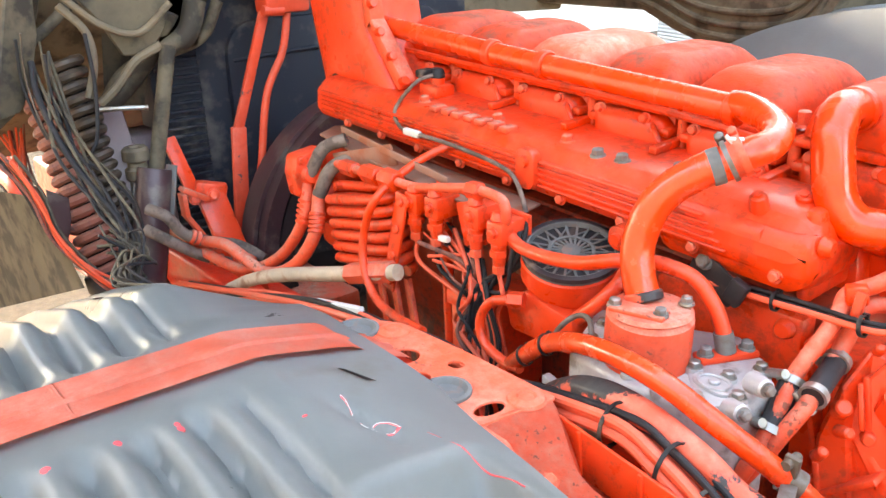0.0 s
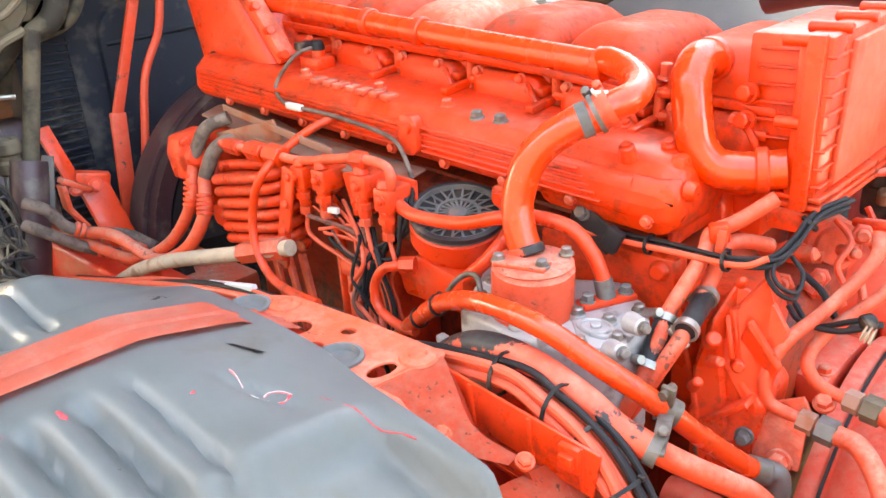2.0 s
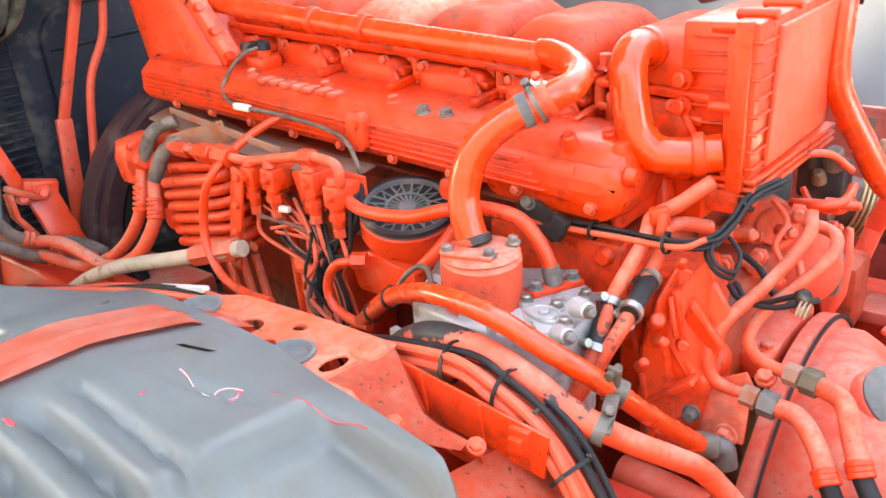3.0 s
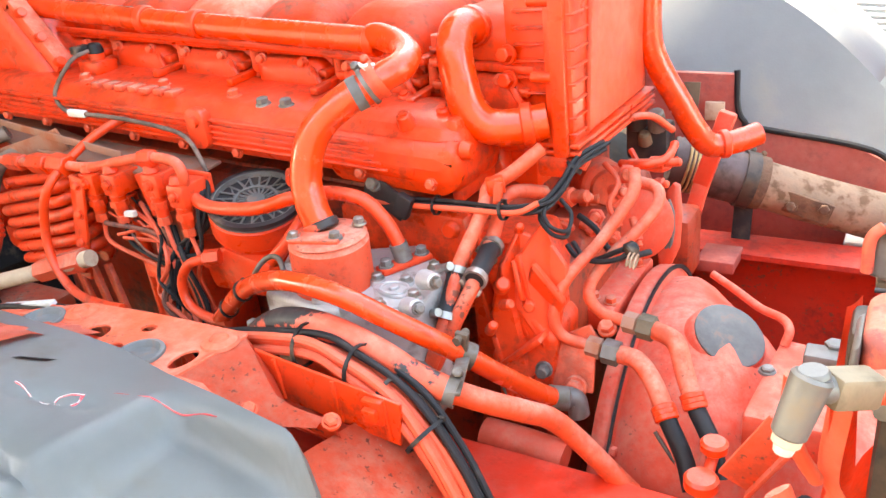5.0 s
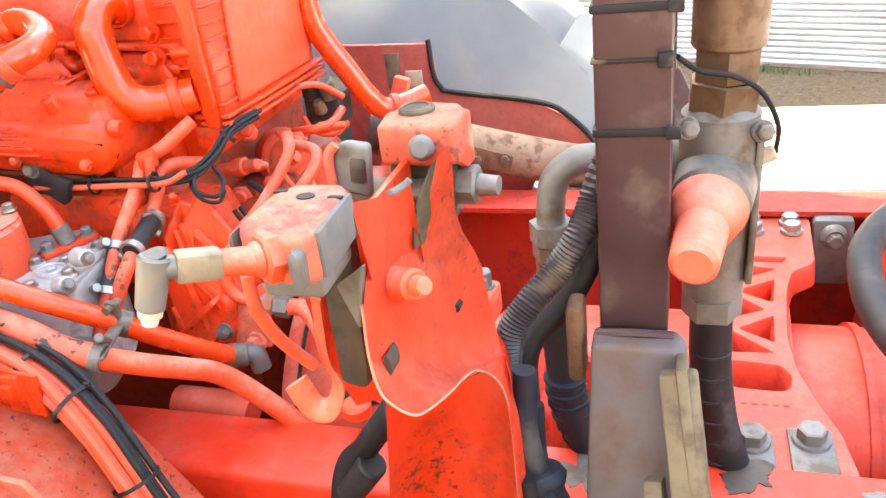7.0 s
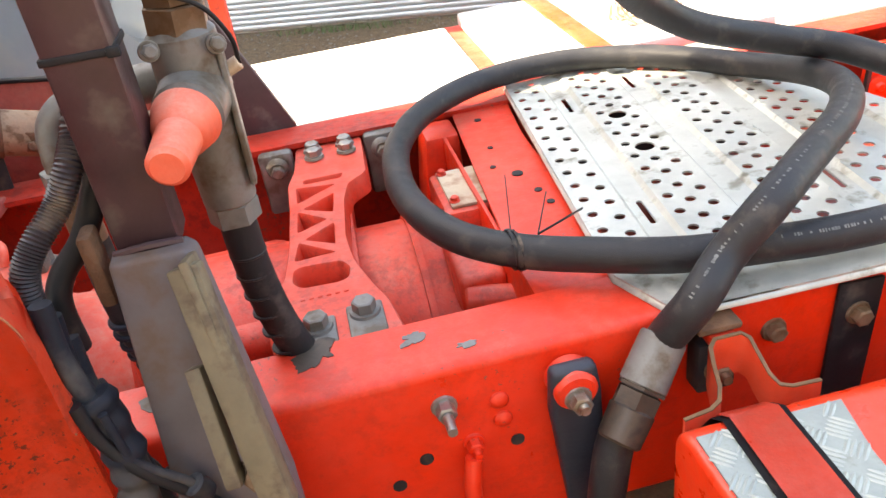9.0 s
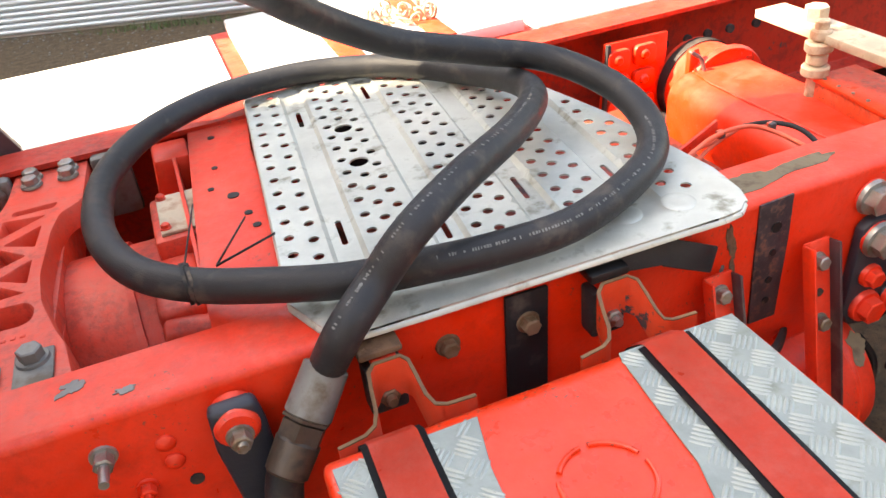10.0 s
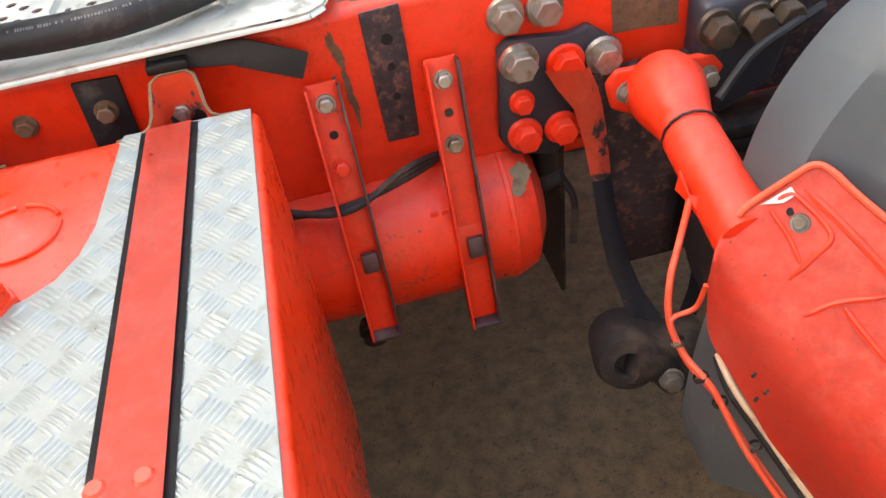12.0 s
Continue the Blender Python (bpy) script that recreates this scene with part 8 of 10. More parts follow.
for k, (cx, cy, rx, ry, turn, m) in enumerate(((1.03, 0.05, 0.13, 0.03, 0.06, BRACE), (-0.115, 0.055, 0.028, 0.04, 0.3, GREASY), (0.048, 0.074, 0.034, 0.024, 0.2, NUT_BROWN), (0.15, 0.062, 0.022, 0.014, 0.4, GREASY), (0.2, 0.03, 0.016, 0.008, 0.1, GREASY))):
    part("bare_or_shaded_patch", prism(blot(cx, cy, rx, ry, turn, cx * 7), "z", 0.949, 0.9508 + 0.0001 * k, 0), m, rail_near, "flaked bare patch")
for k, (cx, cz, rx, rz, turn, m) in enumerate(((0.938, 0.9, 0.01, 0.035, 0.1, RUST), (0.95, 0.83, 0.008, 0.05, 0.1, RUST), (0.93, 0.86, 0.005, 0.016, 0.0, COVER), (-0.13, 0.9, 0.016, 0.03, 0.2, GREASY))):
    part("bare_or_shaded_patch", prism(blot(cx, cz, rx, rz, turn, cx * 5 + k), "y", -0.0012 - 0.0002 * k, 0.001, 0), m, rail_near, "scabbed bare patch")


label_patch = part("bare_or_shaded_patch", prism([(1.312, 0.926), (1.318, 0.908), (1.327, 0.897), (1.341, 0.9), (1.355, 0.891), (1.358, 0.912), (1.363, 0.924), (1.407, 0.915), (1.41, 0.87), (1.413, 0.833), (1.36, 0.838), (1.317, 0.839), (1.314, 0.88)], "y", -0.0016, 0.001, 0), RUST, rail_near, "rusty square where a plate was torn off")
part("dark_smear", prism([(1.357, 0.921), (1.406, 0.913), (1.403, 0.889), (1.385, 0.884), (1.366, 0.89)], "y", -0.0021, 0.0, 0), NUT_BROWN, label_patch)
# dark layer paints the rear end's shadow onto the rail along with dirt
part("bare_or_shaded_patch", prism([(1.475, 0.951), (1.47, 0.93), (1.482, 0.915), (1.476, 0.89), (1.49, 0.87), (1.485, 0.82), (1.5, 0.78), (1.492, 0.69), (2.6, 0.69), (2.6, 0.951)], "y", -0.0016, 0.001, 0), SCRAPED2, rail_near, "rail side darkened for shadow and road dirt")

# ---- two strap brackets and the air tank they carry ----
for topp, lowp in ((Vector((0.912, -0.014, 0.870)), Vector((0.918, -0.110, 0.490))), (Vector((1.070, -0.014, 0.869)), Vector((1.072, -0.110, 0.462)))):
    first = topp.x < 1.0
    sb = thing("strap_bracket", (topp.x, -0.02, 0.6), "long red channel bracket holding the air tank", "bracket", "air tank brackets")
    part("web", slab(topp, lowp, 0.042, 0.005, 0.001, (1, 0, 0)), FRAME, sb)
    for s in (-0.021, 0.021):
        # right lip is darker maroon: the channel's shade put into its colour
        part("lip", slab(topp + Vector((s, -0.01, 0)), lowp + Vector((s, -0.01, 0)), 0.022, 0.004, 0.001, (0, 1, 0)), FRAME if s < 0 else MAROON, sb)
    for u, m in ((0.07, STEEL), (0.3 if first else 0.29, FRAME if first else STEEL)):
        bolt(sb, topp.lerp(lowp, u) + Vector((0, -0.002, 0)), (0, -1, 0.2), 0.018, m, 0.012)
    part("hole", cyl(topp.lerp(lowp, 0.18) + Vector((0, -0.002, 0)), topp.lerp(lowp, 0.18) + Vector((0, -0.005, 0)), 0.006, None, 14), DARK, sb)
    part("hook", slab(topp.lerp(lowp, 0.63) + Vector((0.004, -0.012, 0)), topp.lerp(lowp, 0.71) + Vector((0.004, -0.012, 0)), 0.024, 0.012, 0.003, (1, 0, 0)), MAROON, sb)
    part("strap_end", slab(lowp + Vector((-0.02, -0.006, 0.004)), lowp + Vector((0.02, -0.006, 0.004)), 0.03, 0.006, 0.001, (0, 1, 0)), MAROON, sb)
air_tank = thing("air_tank", (1.02, 0.02, 0.5), "chipped red cylindrical air tank under the chassis rail", "air tank")
part("drum", lathe(((0, 0), (0.07, 0.008), (0.112, 0.03), (0.124, 0.06), (0.124, 0.4), (0.112, 0.43), (0.07, 0.452), (0, 0.46)), (0.75, 0.035, 0.567), (2, 0.035, 0.567), 40), FRAME, air_tank)
part("seam", lathe(((0.1238, 0), (0.1254, 0.002), (0.1254, 0.008), (0.1238, 0.01)), (1.135, 0.035, 0.567), (2, 0.035, 0.567), 48), FRAME, air_tank)
flake = prism(blot(1.16, 0.0, 0.022, 0.034, 0.2, 5.0), "z", 0, 0.0012, 0)
for v in flake.verts:
    a = radians(128) + v.co.y / 0.1245
    r = 0.1212 + v.co.z if v.co.x > 1.16 else 0.1232 + v.co.z
    v.co = Vector((v.co.x, 0.035 + r * math.cos(a), 0.567 + r * math.sin(a)))
part("bare_or_shaded_patch", flake, BRACE, air_tank, "flaked brown bare patch")
for k in range(4):
    a = radians(140)
    part("mark_bar", box(1.02 + 0.016 * k, 1.031 + 0.016 * k, 0.035 + 0.1243 * math.cos(a) - 0.001, 0.035 + 0.1243 * math.cos(a) + 0.001, 0.567 + 0.1243 * math.sin(a) - 0.006, 0.567 + 0.1243 * math.sin(a) + 0.006, 0, m=None), STRAP_RED, air_tank, "pale worn marking")
part("port", join(cyl((1.215, 0.03, 0.58), (1.25, 0.02, 0.6), 0.012, 0.012, 14, 0.002), tube([(1.245, 0.02, 0.6), (1.26, 0.0, 0.56), (1.255, -0.01, 0.48)], 0.006, 8)), DARK, air_tank)
part("drain_valve", join(cyl((0.9, -0.05, 0.46), (0.9, -0.09, 0.45), 0.02, 0.02, 18, 0.003), cyl((0.9, -0.06, 0.458), (0.9, -0.075, 0.454), 0.023, 0.023, 18, 0.001)), BLACK, air_tank)
for k in range(3):
    part("air_line", tube([(0.78, -0.02, 0.68 + 0.012 * k), (0.9, -0.06 - 0.006 * k, 0.7), (1.0, -0.04, 0.71 + 0.008 * k), (1.08, 0.02, 0.7)], 0.005, 8), DARK, air_tank)

# ---- rear spring hanger with big bolts, arm and torque tube ----
hanger = thing("spring_hanger", (1.2, -0.05, 0.5), "chipped dark and red spring hanger with large bolt heads", "spring hanger")
part("back_plate", prism([(1.149, 0.86), (1.165, 0.872), (1.2, 0.868), (1.25, 0.861), (1.277, 0.868), (1.307, 0.845), (1.318, 0.8), (1.3, 0.74), (1.26, 0.7), (1.224, 0.672), (1.16, 0.69), (1.143, 0.72)], "y", -0.018, -0.001, 0.004), SCRAPED, hanger)
part("upper_arm", ruled([((1.205, -0.041, 0.83), (1.268, -0.041, 0.82)), ((1.22, -0.044, 0.8), (1.279, -0.044, 0.79)), ((1.242, -0.049, 0.766), (1.285, -0.049, 0.758)), ((1.254, -0.056, 0.713), (1.289, -0.056, 0.718)), ((1.263, -0.066, 0.645), (1.293, -0.066, 0.65))], 6, 0.006, 0.024), CHIPPED, hanger, "broad red arm top chipped to blue-black", smooth=55)
part("curved_arm", ruled([((1.263, -0.066, 0.645), (1.293, -0.066, 0.65)), ((1.27, -0.078, 0.57), (1.302, -0.078, 0.57)), ((1.279, -0.095, 0.5), (1.316, -0.095, 0.495)), ((1.291, -0.12, 0.45), (1.33, -0.12, 0.446)), ((1.3, -0.15, 0.4), (1.352, -0.15, 0.405)), ((1.304, -0.185, 0.345), (1.366, -0.185, 0.352))], 6, 0.004, 0.026), SCRAPED, hanger, "broad curved scraped red and black arm", smooth=55)
part("side_arm", ruled([((1.415, -0.075, 0.66), (1.45, -0.075, 0.66)), ((1.422, -0.08, 0.55), (1.452, -0.08, 0.54)), ((1.424, -0.1, 0.45), (1.45, -0.1, 0.44)), ((1.41, -0.12, 0.42), (1.442, -0.12, 0.395)), ((1.385, -0.145, 0.404), (1.412, -0.145, 0.362)), ((1.36, -0.165, 0.395), (1.39, -0.175, 0.33)), ((1.34, -0.17, 0.393), (1.372, -0.19, 0.318))], 6, 0.004, 0.026), SCRAPED, hanger, "scraped dark red arm", smooth=55)
part("fork_foot", join(prism([(1.3, 0.42), (1.34, 0.4), (1.39, 0.4), (1.42, 0.385), (1.4, 0.335), (1.36, 0.3), (1.31, 0.32), (1.29, 0.36)], "y", -0.215, -0.14, 0.014, 3)), DARK, hanger, "greasy dark cast foot")
part("hanger_web", prism([(1.27, 0.8), (1.44, 0.8), (1.45, 0.5), (1.42, 0.42), (1.33, 0.42), (1.29, 0.6)], "y", -0.03, -0.012, 0.004), SCRAPED2, hanger)
for x, z, af, m in ((1.165, 0.902, 0.034, STEEL), (1.219, 0.901, 0.034, STEEL), (1.176, 0.839, 0.036, STEEL), (1.241, 0.824, 0.036, FRAME), (1.295, 0.822, 0.036, STEEL), (1.177, 0.777, 0.024, FRAME), (1.179, 0.722, 0.034, FRAME), (1.234, 0.721, 0.034, FRAME)):
    high = z > 0.88
    part("boss", cyl((x, -0.001 if high else -0.015, z), (x, -0.006 if high else -0.022, z), af * 0.78, af * 0.74, 22, 0.0015), FRAME if high or x < 1.2 else SCRAPED, hanger)
    bolt(hanger, (x, -0.006 if high else -0.022, z), (0, -1, 0), af, m, af * 0.5)
kn = Vector((1.275, -0.200, 0.381))
kd = Vector((-0.25, -1, 0.35)).normalized()
part("knuckle", lathe(((0.02, 0.06), (0.024, 0.064), (0.046, 0.06), (0.054, 0.045), (0.054, -0.03), (0.046, -0.04), (0, -0.04), (0, 0.04), (0.02, 0.045), (0.02, 0.06)), kn - kd * 0.05, kn + kd, 28), DARK, hanger, "black rubber-bushed eye")
part("knuckle_link", tube([kn, (1.322, -0.200, 0.362), (1.355, -0.210, 0.315)], 0.03, 14, 6, True, lambda u: 1.2 - 0.3 * u), DARK, hanger)
bolt(hanger, (1.333, -0.235, 0.354), (-0.2, -1, 0.3), 0.026, GREASY, 0.014)
# unseen black stack and drum added to hide bright ground under the rail
leaf = thing("under_rail_filler", (1.5, 0.02, 0.45), "black leaf stack added to darken the space under the rail", "leaf spring")
for k in range(7):
    part("leaf", box(1.33 + 0.03 * k, 2.8 - 0.03 * k, -0.02, 0.07, 0.62 - 0.026 * k, 0.643 - 0.026 * k, 0.003), DARK, leaf)
part("filler_drum", lathe(((0, 0), (0.07, 0), (0.085, 0.02), (0.085, 0.1), (0.07, 0.13), (0, 0.13)), (1.42, -0.14, 0.5), (1.9, -0.14, 0.52), 28), DARK, leaf)
part("spring_clip", box(1.4, 1.46, -0.03, 0.08, 0.42, 0.66, 0.004), DARK, leaf)
torque = thing("torque_tube", (1.32, -0.12, 0.8), "red tubular mudguard bracket bolted to the chassis rail", "bracket")
part("flange", join(prism([(1.285, 0.795), (1.3, 0.815), (1.44, 0.81), (1.46, 0.785), (1.43, 0.745), (1.36, 0.72), (1.295, 0.755)], "y", -0.06, -0.046, 0.006)), FRAME, torque)
part("tube", lathe(((0, 0), (0.05, 0), (0.054, 0.02), (0.05, 0.05), (0.04, 0.09), (0.036, 0.11), (0.036, 0.34), (0, 0.34)), (1.365, -0.06, 0.782), (1.31, -0.4, 0.786), 32), FRAME, torque)
for p in ((1.315, -0.06, 0.781), (1.432, -0.06, 0.777)):
    bolt(torque, p, (0, -1, 0.1), 0.022, STEEL, 0.014)
ring_ties(torque, [((1.343, -0.195, 0.785), (-0.16, -1, 0.01))], 0.0375)
part("torn_lip", sheet([(1.280, -0.290, 0.819), (1.284, -0.310, 0.797), (1.298, -0.320, 0.794), (1.314, -0.330, 0.757), (1.296, -0.330, 0.763), (1.281, -0.300, 0.790), (1.277, -0.290, 0.792)], 0.004, 0.001), FRAME, torque, "torn sheet edge")
rear_hanger = thing("spring_hanger", (1.45, -0.05, 0.6), "second dark spring hanger with rusty bolt heads", "spring hanger")
part("back_plate", prism([(1.42, 0.88), (1.545, 0.89), (1.56, 0.83), (1.54, 0.74), (1.46, 0.7), (1.42, 0.8)], "y", -0.058, -0.002, 0.012, 3), SCRAPED, rear_hanger)
for x, y, z in ((1.438, -0.058, 0.847), (1.494, -0.058, 0.844), (1.535, -0.058, 0.848), (1.482, -0.003, 0.9), (1.536, -0.003, 0.897)):
    bolt(rear_hanger, (x, y, z), (0, -1, 0), 0.036, NUT_BROWN, 0.024)
part("brake_line", tube([(1.4, -0.15, 0.8), (1.45, -0.13, 0.84), (1.52, -0.1, 0.85), (1.6, -0.05, 0.84)], 0.006, 8), RUBBER, rear_hanger)

# ---- red battery-box wing and rear mudguard ----
wing = thing("side_carrier", (1.45, -0.5, 0.5), "red pressed-steel carrier box with a ribbed lid", "carrier")
def quad_panel(pts, thick=0.006):
    bm = bmesh.new()
    bm.faces.new([bm.verts.new(p) for p in pts])
    bmesh.ops.solidify(bm, geom=list(bm.faces), thickness=thick)
    return bm
# pressed panel: sloping lid that rolls over a shoulder into the side
bm, rows = bmesh.new(), []
edge = [Vector((1.299, -0.382, 0.820)), Vector((1.330, -0.389, 0.847)), Vector((1.361, -0.398, 0.874)), Vector((1.386, -0.439, 0.858)), Vector((1.421, -0.501, 0.828)), Vector((1.463, -0.581, 0.788))]
ridge = [Vector((1.287, -0.381, 0.807)), Vector((1.300, -0.416, 0.784)), Vector((1.315, -0.458, 0.754)), Vector((1.333, -0.506, 0.722)), Vector((1.365, -0.589, 0.666)), Vector((1.398, -0.672, 0.611))]
foot = [Vector((1.270, -0.390, 0.738)), Vector((1.275, -0.400, 0.663)), Vector((1.285, -0.435, 0.634)), Vector((1.309, -0.470, 0.578)), Vector((1.361, -0.520, 0.453)), Vector((1.422, -0.560, 0.311))]
edge, ridge, foot = glide(edge, 5), glide(ridge, 5), glide(foot, 5)
outward = Vector((-0.61, -0.59, 0.53)).normalized()
for e, r, f in zip(edge, ridge, foot):
    row = [bm.verts.new(e - outward * 0.012), bm.verts.new(e)]
    for k in range(1, 9):
        row.append(bm.verts.new(e.lerp(r, k / 8)))
    for k in range(1, 6):
        u = k / 5
        row.append(bm.verts.new(r.lerp(f, u) + outward * 0.03 * math.sin(math.pi * min(1.0, u * 1.0)) * (1 - u)))
    rows.append(row)
for a, b in zip(rows, rows[1:]):
    for k in range(len(a) - 1):
        bm.faces.new((a[k], b[k], b[k + 1], a[k + 1]))
bmesh.ops.solidify(bm, geom=list(bm.faces), thickness=0.004)
part("shell", bm, CARRIER, wing, "red pressed panel with a rounded shoulder", smooth=70)
def bead(points, r, m=FRAME, nm="bead"):
    part(nm, tube(points, r, 8, 6, True, lambda u: min(1.0, 0.3 + 6 * min(u, 1 - u))), m, wing)
bead([(1.324, -0.394, 0.835), (1.339, -0.399, 0.847), (1.347, -0.408, 0.846), (1.362, -0.444, 0.824), (1.346, -0.447, 0.802), (1.324, -0.447, 0.777)], 0.0035)
bead([(1.323, -0.397, 0.831), (1.332, -0.423, 0.812), (1.336, -0.445, 0.792)], 0.003)
bead([(1.352, -0.405, 0.855), (1.371, -0.443, 0.835), (1.393, -0.491, 0.807), (1.412, -0.534, 0.781)], 0.0045)
bead([(1.328, -0.475, 0.750), (1.354, -0.484, 0.770), (1.389, -0.505, 0.787)], 0.004)
bead([(1.359, -0.491, 0.768), (1.368, -0.515, 0.752), (1.382, -0.547, 0.732)], 0.004)
part("lid_edge", tube([(1.298, -0.384, 0.821), (1.308, -0.384, 0.832), (1.341, -0.392, 0.861), (1.361, -0.398, 0.877), (1.373, -0.412, 0.875), (1.386, -0.439, 0.861), (1.420, -0.501, 0.831)], 0.0038, 8), CHIPPED, wing, "chipped rolled edge")
part("bare_or_shaded_patch", sheet([(1.316, -0.390, 0.834), (1.342, -0.397, 0.855), (1.344, -0.405, 0.850), (1.333, -0.402, 0.840)], 0.001, 0.0003), CAST, wing, "bare silver paint chip")
part("lid_hole", cyl((1.337, -0.410, 0.834), (1.337, -0.411, 0.835), 0.0042, None, 12), BLACK, wing)
bolt(wing, (1.342, -0.422, 0.827), outward, 0.013, GREASY, 0.006)
for p in ((1.281, -0.485, 0.689), (1.293, -0.495, 0.667), (1.295, -0.480, 0.635)):
    part("rust_fleck", cyl(p, Vector(p) + Vector((-0.005, -0.003, 0.001)), 0.0022, None, 8), DARK, wing)
for pts, r, m in ((((1.284, -0.310, 0.792), (1.266, -0.330, 0.755), (1.242, -0.360, 0.720), (1.236, -0.380, 0.676), (1.246, -0.405, 0.640), (1.266, -0.440, 0.612), (1.292, -0.480, 0.543), (1.330, -0.530, 0.466)), 0.0042, CHIPPED),
                  (((1.269, -0.390, 0.734), (1.263, -0.385, 0.695), (1.242, -0.380, 0.683), (1.236, -0.385, 0.672), (1.249, -0.405, 0.629), (1.274, -0.440, 0.592), (1.305, -0.480, 0.525), (1.344, -0.530, 0.453)), 0.0032, CHIPPED),
                  (((1.284, -0.410, 0.631), (1.287, -0.440, 0.603), (1.315, -0.475, 0.549), (1.360, -0.530, 0.464)), 0.005, RUBBER),
                  (((1.284, -0.410, 0.636), (1.291, -0.445, 0.608), (1.323, -0.480, 0.546), (1.363, -0.535, 0.471)), 0.0045, TAN)):
    part("edge_cable", tube(pts, r, 10), m, wing)
ring_ties(wing, [((1.240, -0.397, 0.659), (0.3, -0.3, -1)), ((1.258, -0.425, 0.620), (0.4, -0.4, -1)), ((1.275, -0.445, 0.591), (0.4, -0.4, -1)), ((1.307, -0.480, 0.536), (0.4, -0.4, -1))], 0.008)

guard = thing("rear_mudguard", (1.8, -0.4, 0.4), "smooth grey plastic rear mudguard with a moulded latch", "mudguard")
REAR = [(1.33, 0.3), (1.318, 0.38), (1.324, 0.5), (1.335, 0.59), (1.345, 0.7), (1.347, 0.8), (1.366, 0.885), (1.405, 0.955), (1.453, 1.0), (1.56, 1.06), (1.75, 1.11), (2.05, 1.13), (2.4, 1.08), (2.7, 0.9)]
bm, rows = bmesh.new(), []
for p in glide([(x, 0, z) for x, z in REAR], 5):
    rows.append([bm.verts.new((p.x + dx, y, p.z - dz)) for y, dx, dz in ((-0.265, 0.05, 0.03), (-0.29, 0.01, 0.006), (-0.3, 0.0, 0.0), (-0.385, 0.0, 0.0), (-0.405, 0.035, 0.012), (-0.43, 0.07, 0.02), (-0.75, 0.07, 0.02))])
for a, b in zip(rows, rows[1:]):
    for k in range(6):
        bm.faces.new((a[k], b[k], b[k + 1], a[k + 1]))
bmesh.ops.solidify(bm, geom=list(bm.faces), thickness=0.005)
part("shell", bm, BLUE_PLASTIC, guard, smooth=60)
latch = part("latch", tube([(1.421, -0.370, 0.842), (1.419, -0.370, 0.861), (1.451, -0.370, 0.882), (1.474, -0.370, 0.867), (1.478, -0.370, 0.845), (1.446, -0.370, 0.819), (1.424, -0.370, 0.837)], 0.006, 10, 5), GREY_PLASTIC, guard, "moulded grey latch rim")
part("latch_pocket", slab((1.429, -0.372, 0.841), (1.464, -0.372, 0.864), 0.012, 0.012, 0.003, (1, 0, 0.6)), BLACK, latch)
tyre = thing("wheel", (2.05, -0.4, 0.5), "black truck tyre under the grey rear mudguard", "wheel")
part("tyre", lathe(((0.28, -0.15), (0.44, -0.16), (0.5, -0.13), (0.515, 0), (0.5, 0.13), (0.44, 0.16), (0.28, 0.15)), (2.05, -0.35, 0.515), (2.05, 1, 0.515), 56), RUBBER, tyre)
part("rim", lathe(((0.0, -0.05), (0.2, -0.05), (0.27, -0.12), (0.285, -0.14), (0.285, 0.14), (0, 0.14)), (2.05, -0.35, 0.515), (2.05, 1, 0.515), 40), GREASY, tyre)

# ---- inside the frame behind the walkway ----
# unseen dark bodies added to close a bright slit and darken the walkway holes
case = thing("frame_gap_filler", (1.2, 0.38, 0.5), "added dark shaft and blocks closing off light between the rails", "propeller shaft")
part("shaft", cyl((0.35, 0.38, 0.56), (1.9, 0.38, 0.5), 0.05, 0.05, 24, 0.004), DARK, case)
part("hole_backing", lathe(((0, 0), (0.15, 0), (0.165, 0.02), (0.16, 0.3), (0.13, 0.36), (0.12, 0.5), (0, 0.5)), (0.46, 0.4, 0.73), (1.4, 0.4, 0.715), 36), GRIME_SHADE, case, "added dark drum that blackens the walkway holes")
part("side_backing", box(0.5, 0.9, 0.6, 0.672, 0.69, 0.92, 0.012), DARK, case)
part("slit_block", box(1.16, 1.26, 0.2, 0.58, 0.4, 0.72, 0.02), DARK, case)
part("slit_screen", box(1.27, 1.28, 0.1, 0.67, 0.25, 0.76, 0.003), DARK, case)
inner = thing("cross_tube", (1.36, 0.4, 0.6), "orange boxed cross tube between the rails, half in the sun", "cross member")
part("box_section", prism(rounded(1.245, 1.465, 0.6, 0.862, 0.05, 6), "y", 0.095, 0.575, 0.012, 3), FRAME, inner)
part("round_end", lathe(((0, 0), (0.1, 0), (0.105, 0.01), (0.1, 0.02), (0.092, 0.03), (0.092, 0.115), (0, 0.115)), (1.385, 0.565, 0.79), (1.385, 2, 0.79), 36), FRAME, inner)
part("dark_band", lathe(((0.0925, -0.012), (0.095, -0.012), (0.095, 0.012), (0.0925, 0.012)), (1.385, 0.655, 0.79), (1.385, 2, 0.79), 36), DARK, inner, "band of bare oily steel")
part("seam", tube([(1.3, 0.2, 0.8635), (1.3, 0.56, 0.8635), (1.44, 0.565, 0.8635)], 0.002, 6, 4), FRAME, inner)
valve_box = thing("valve_cover_box", (1.43, 0.27, 0.86), "flat orange box with a sunlit sloping lid", "box")
part("body", prism([(1.397, 0.351), (1.49, 0.351), (1.482, 0.19), (1.377, 0.174)], "z", 0.855, 0.893, 0.004), ENGINE_DUSTY, valve_box)
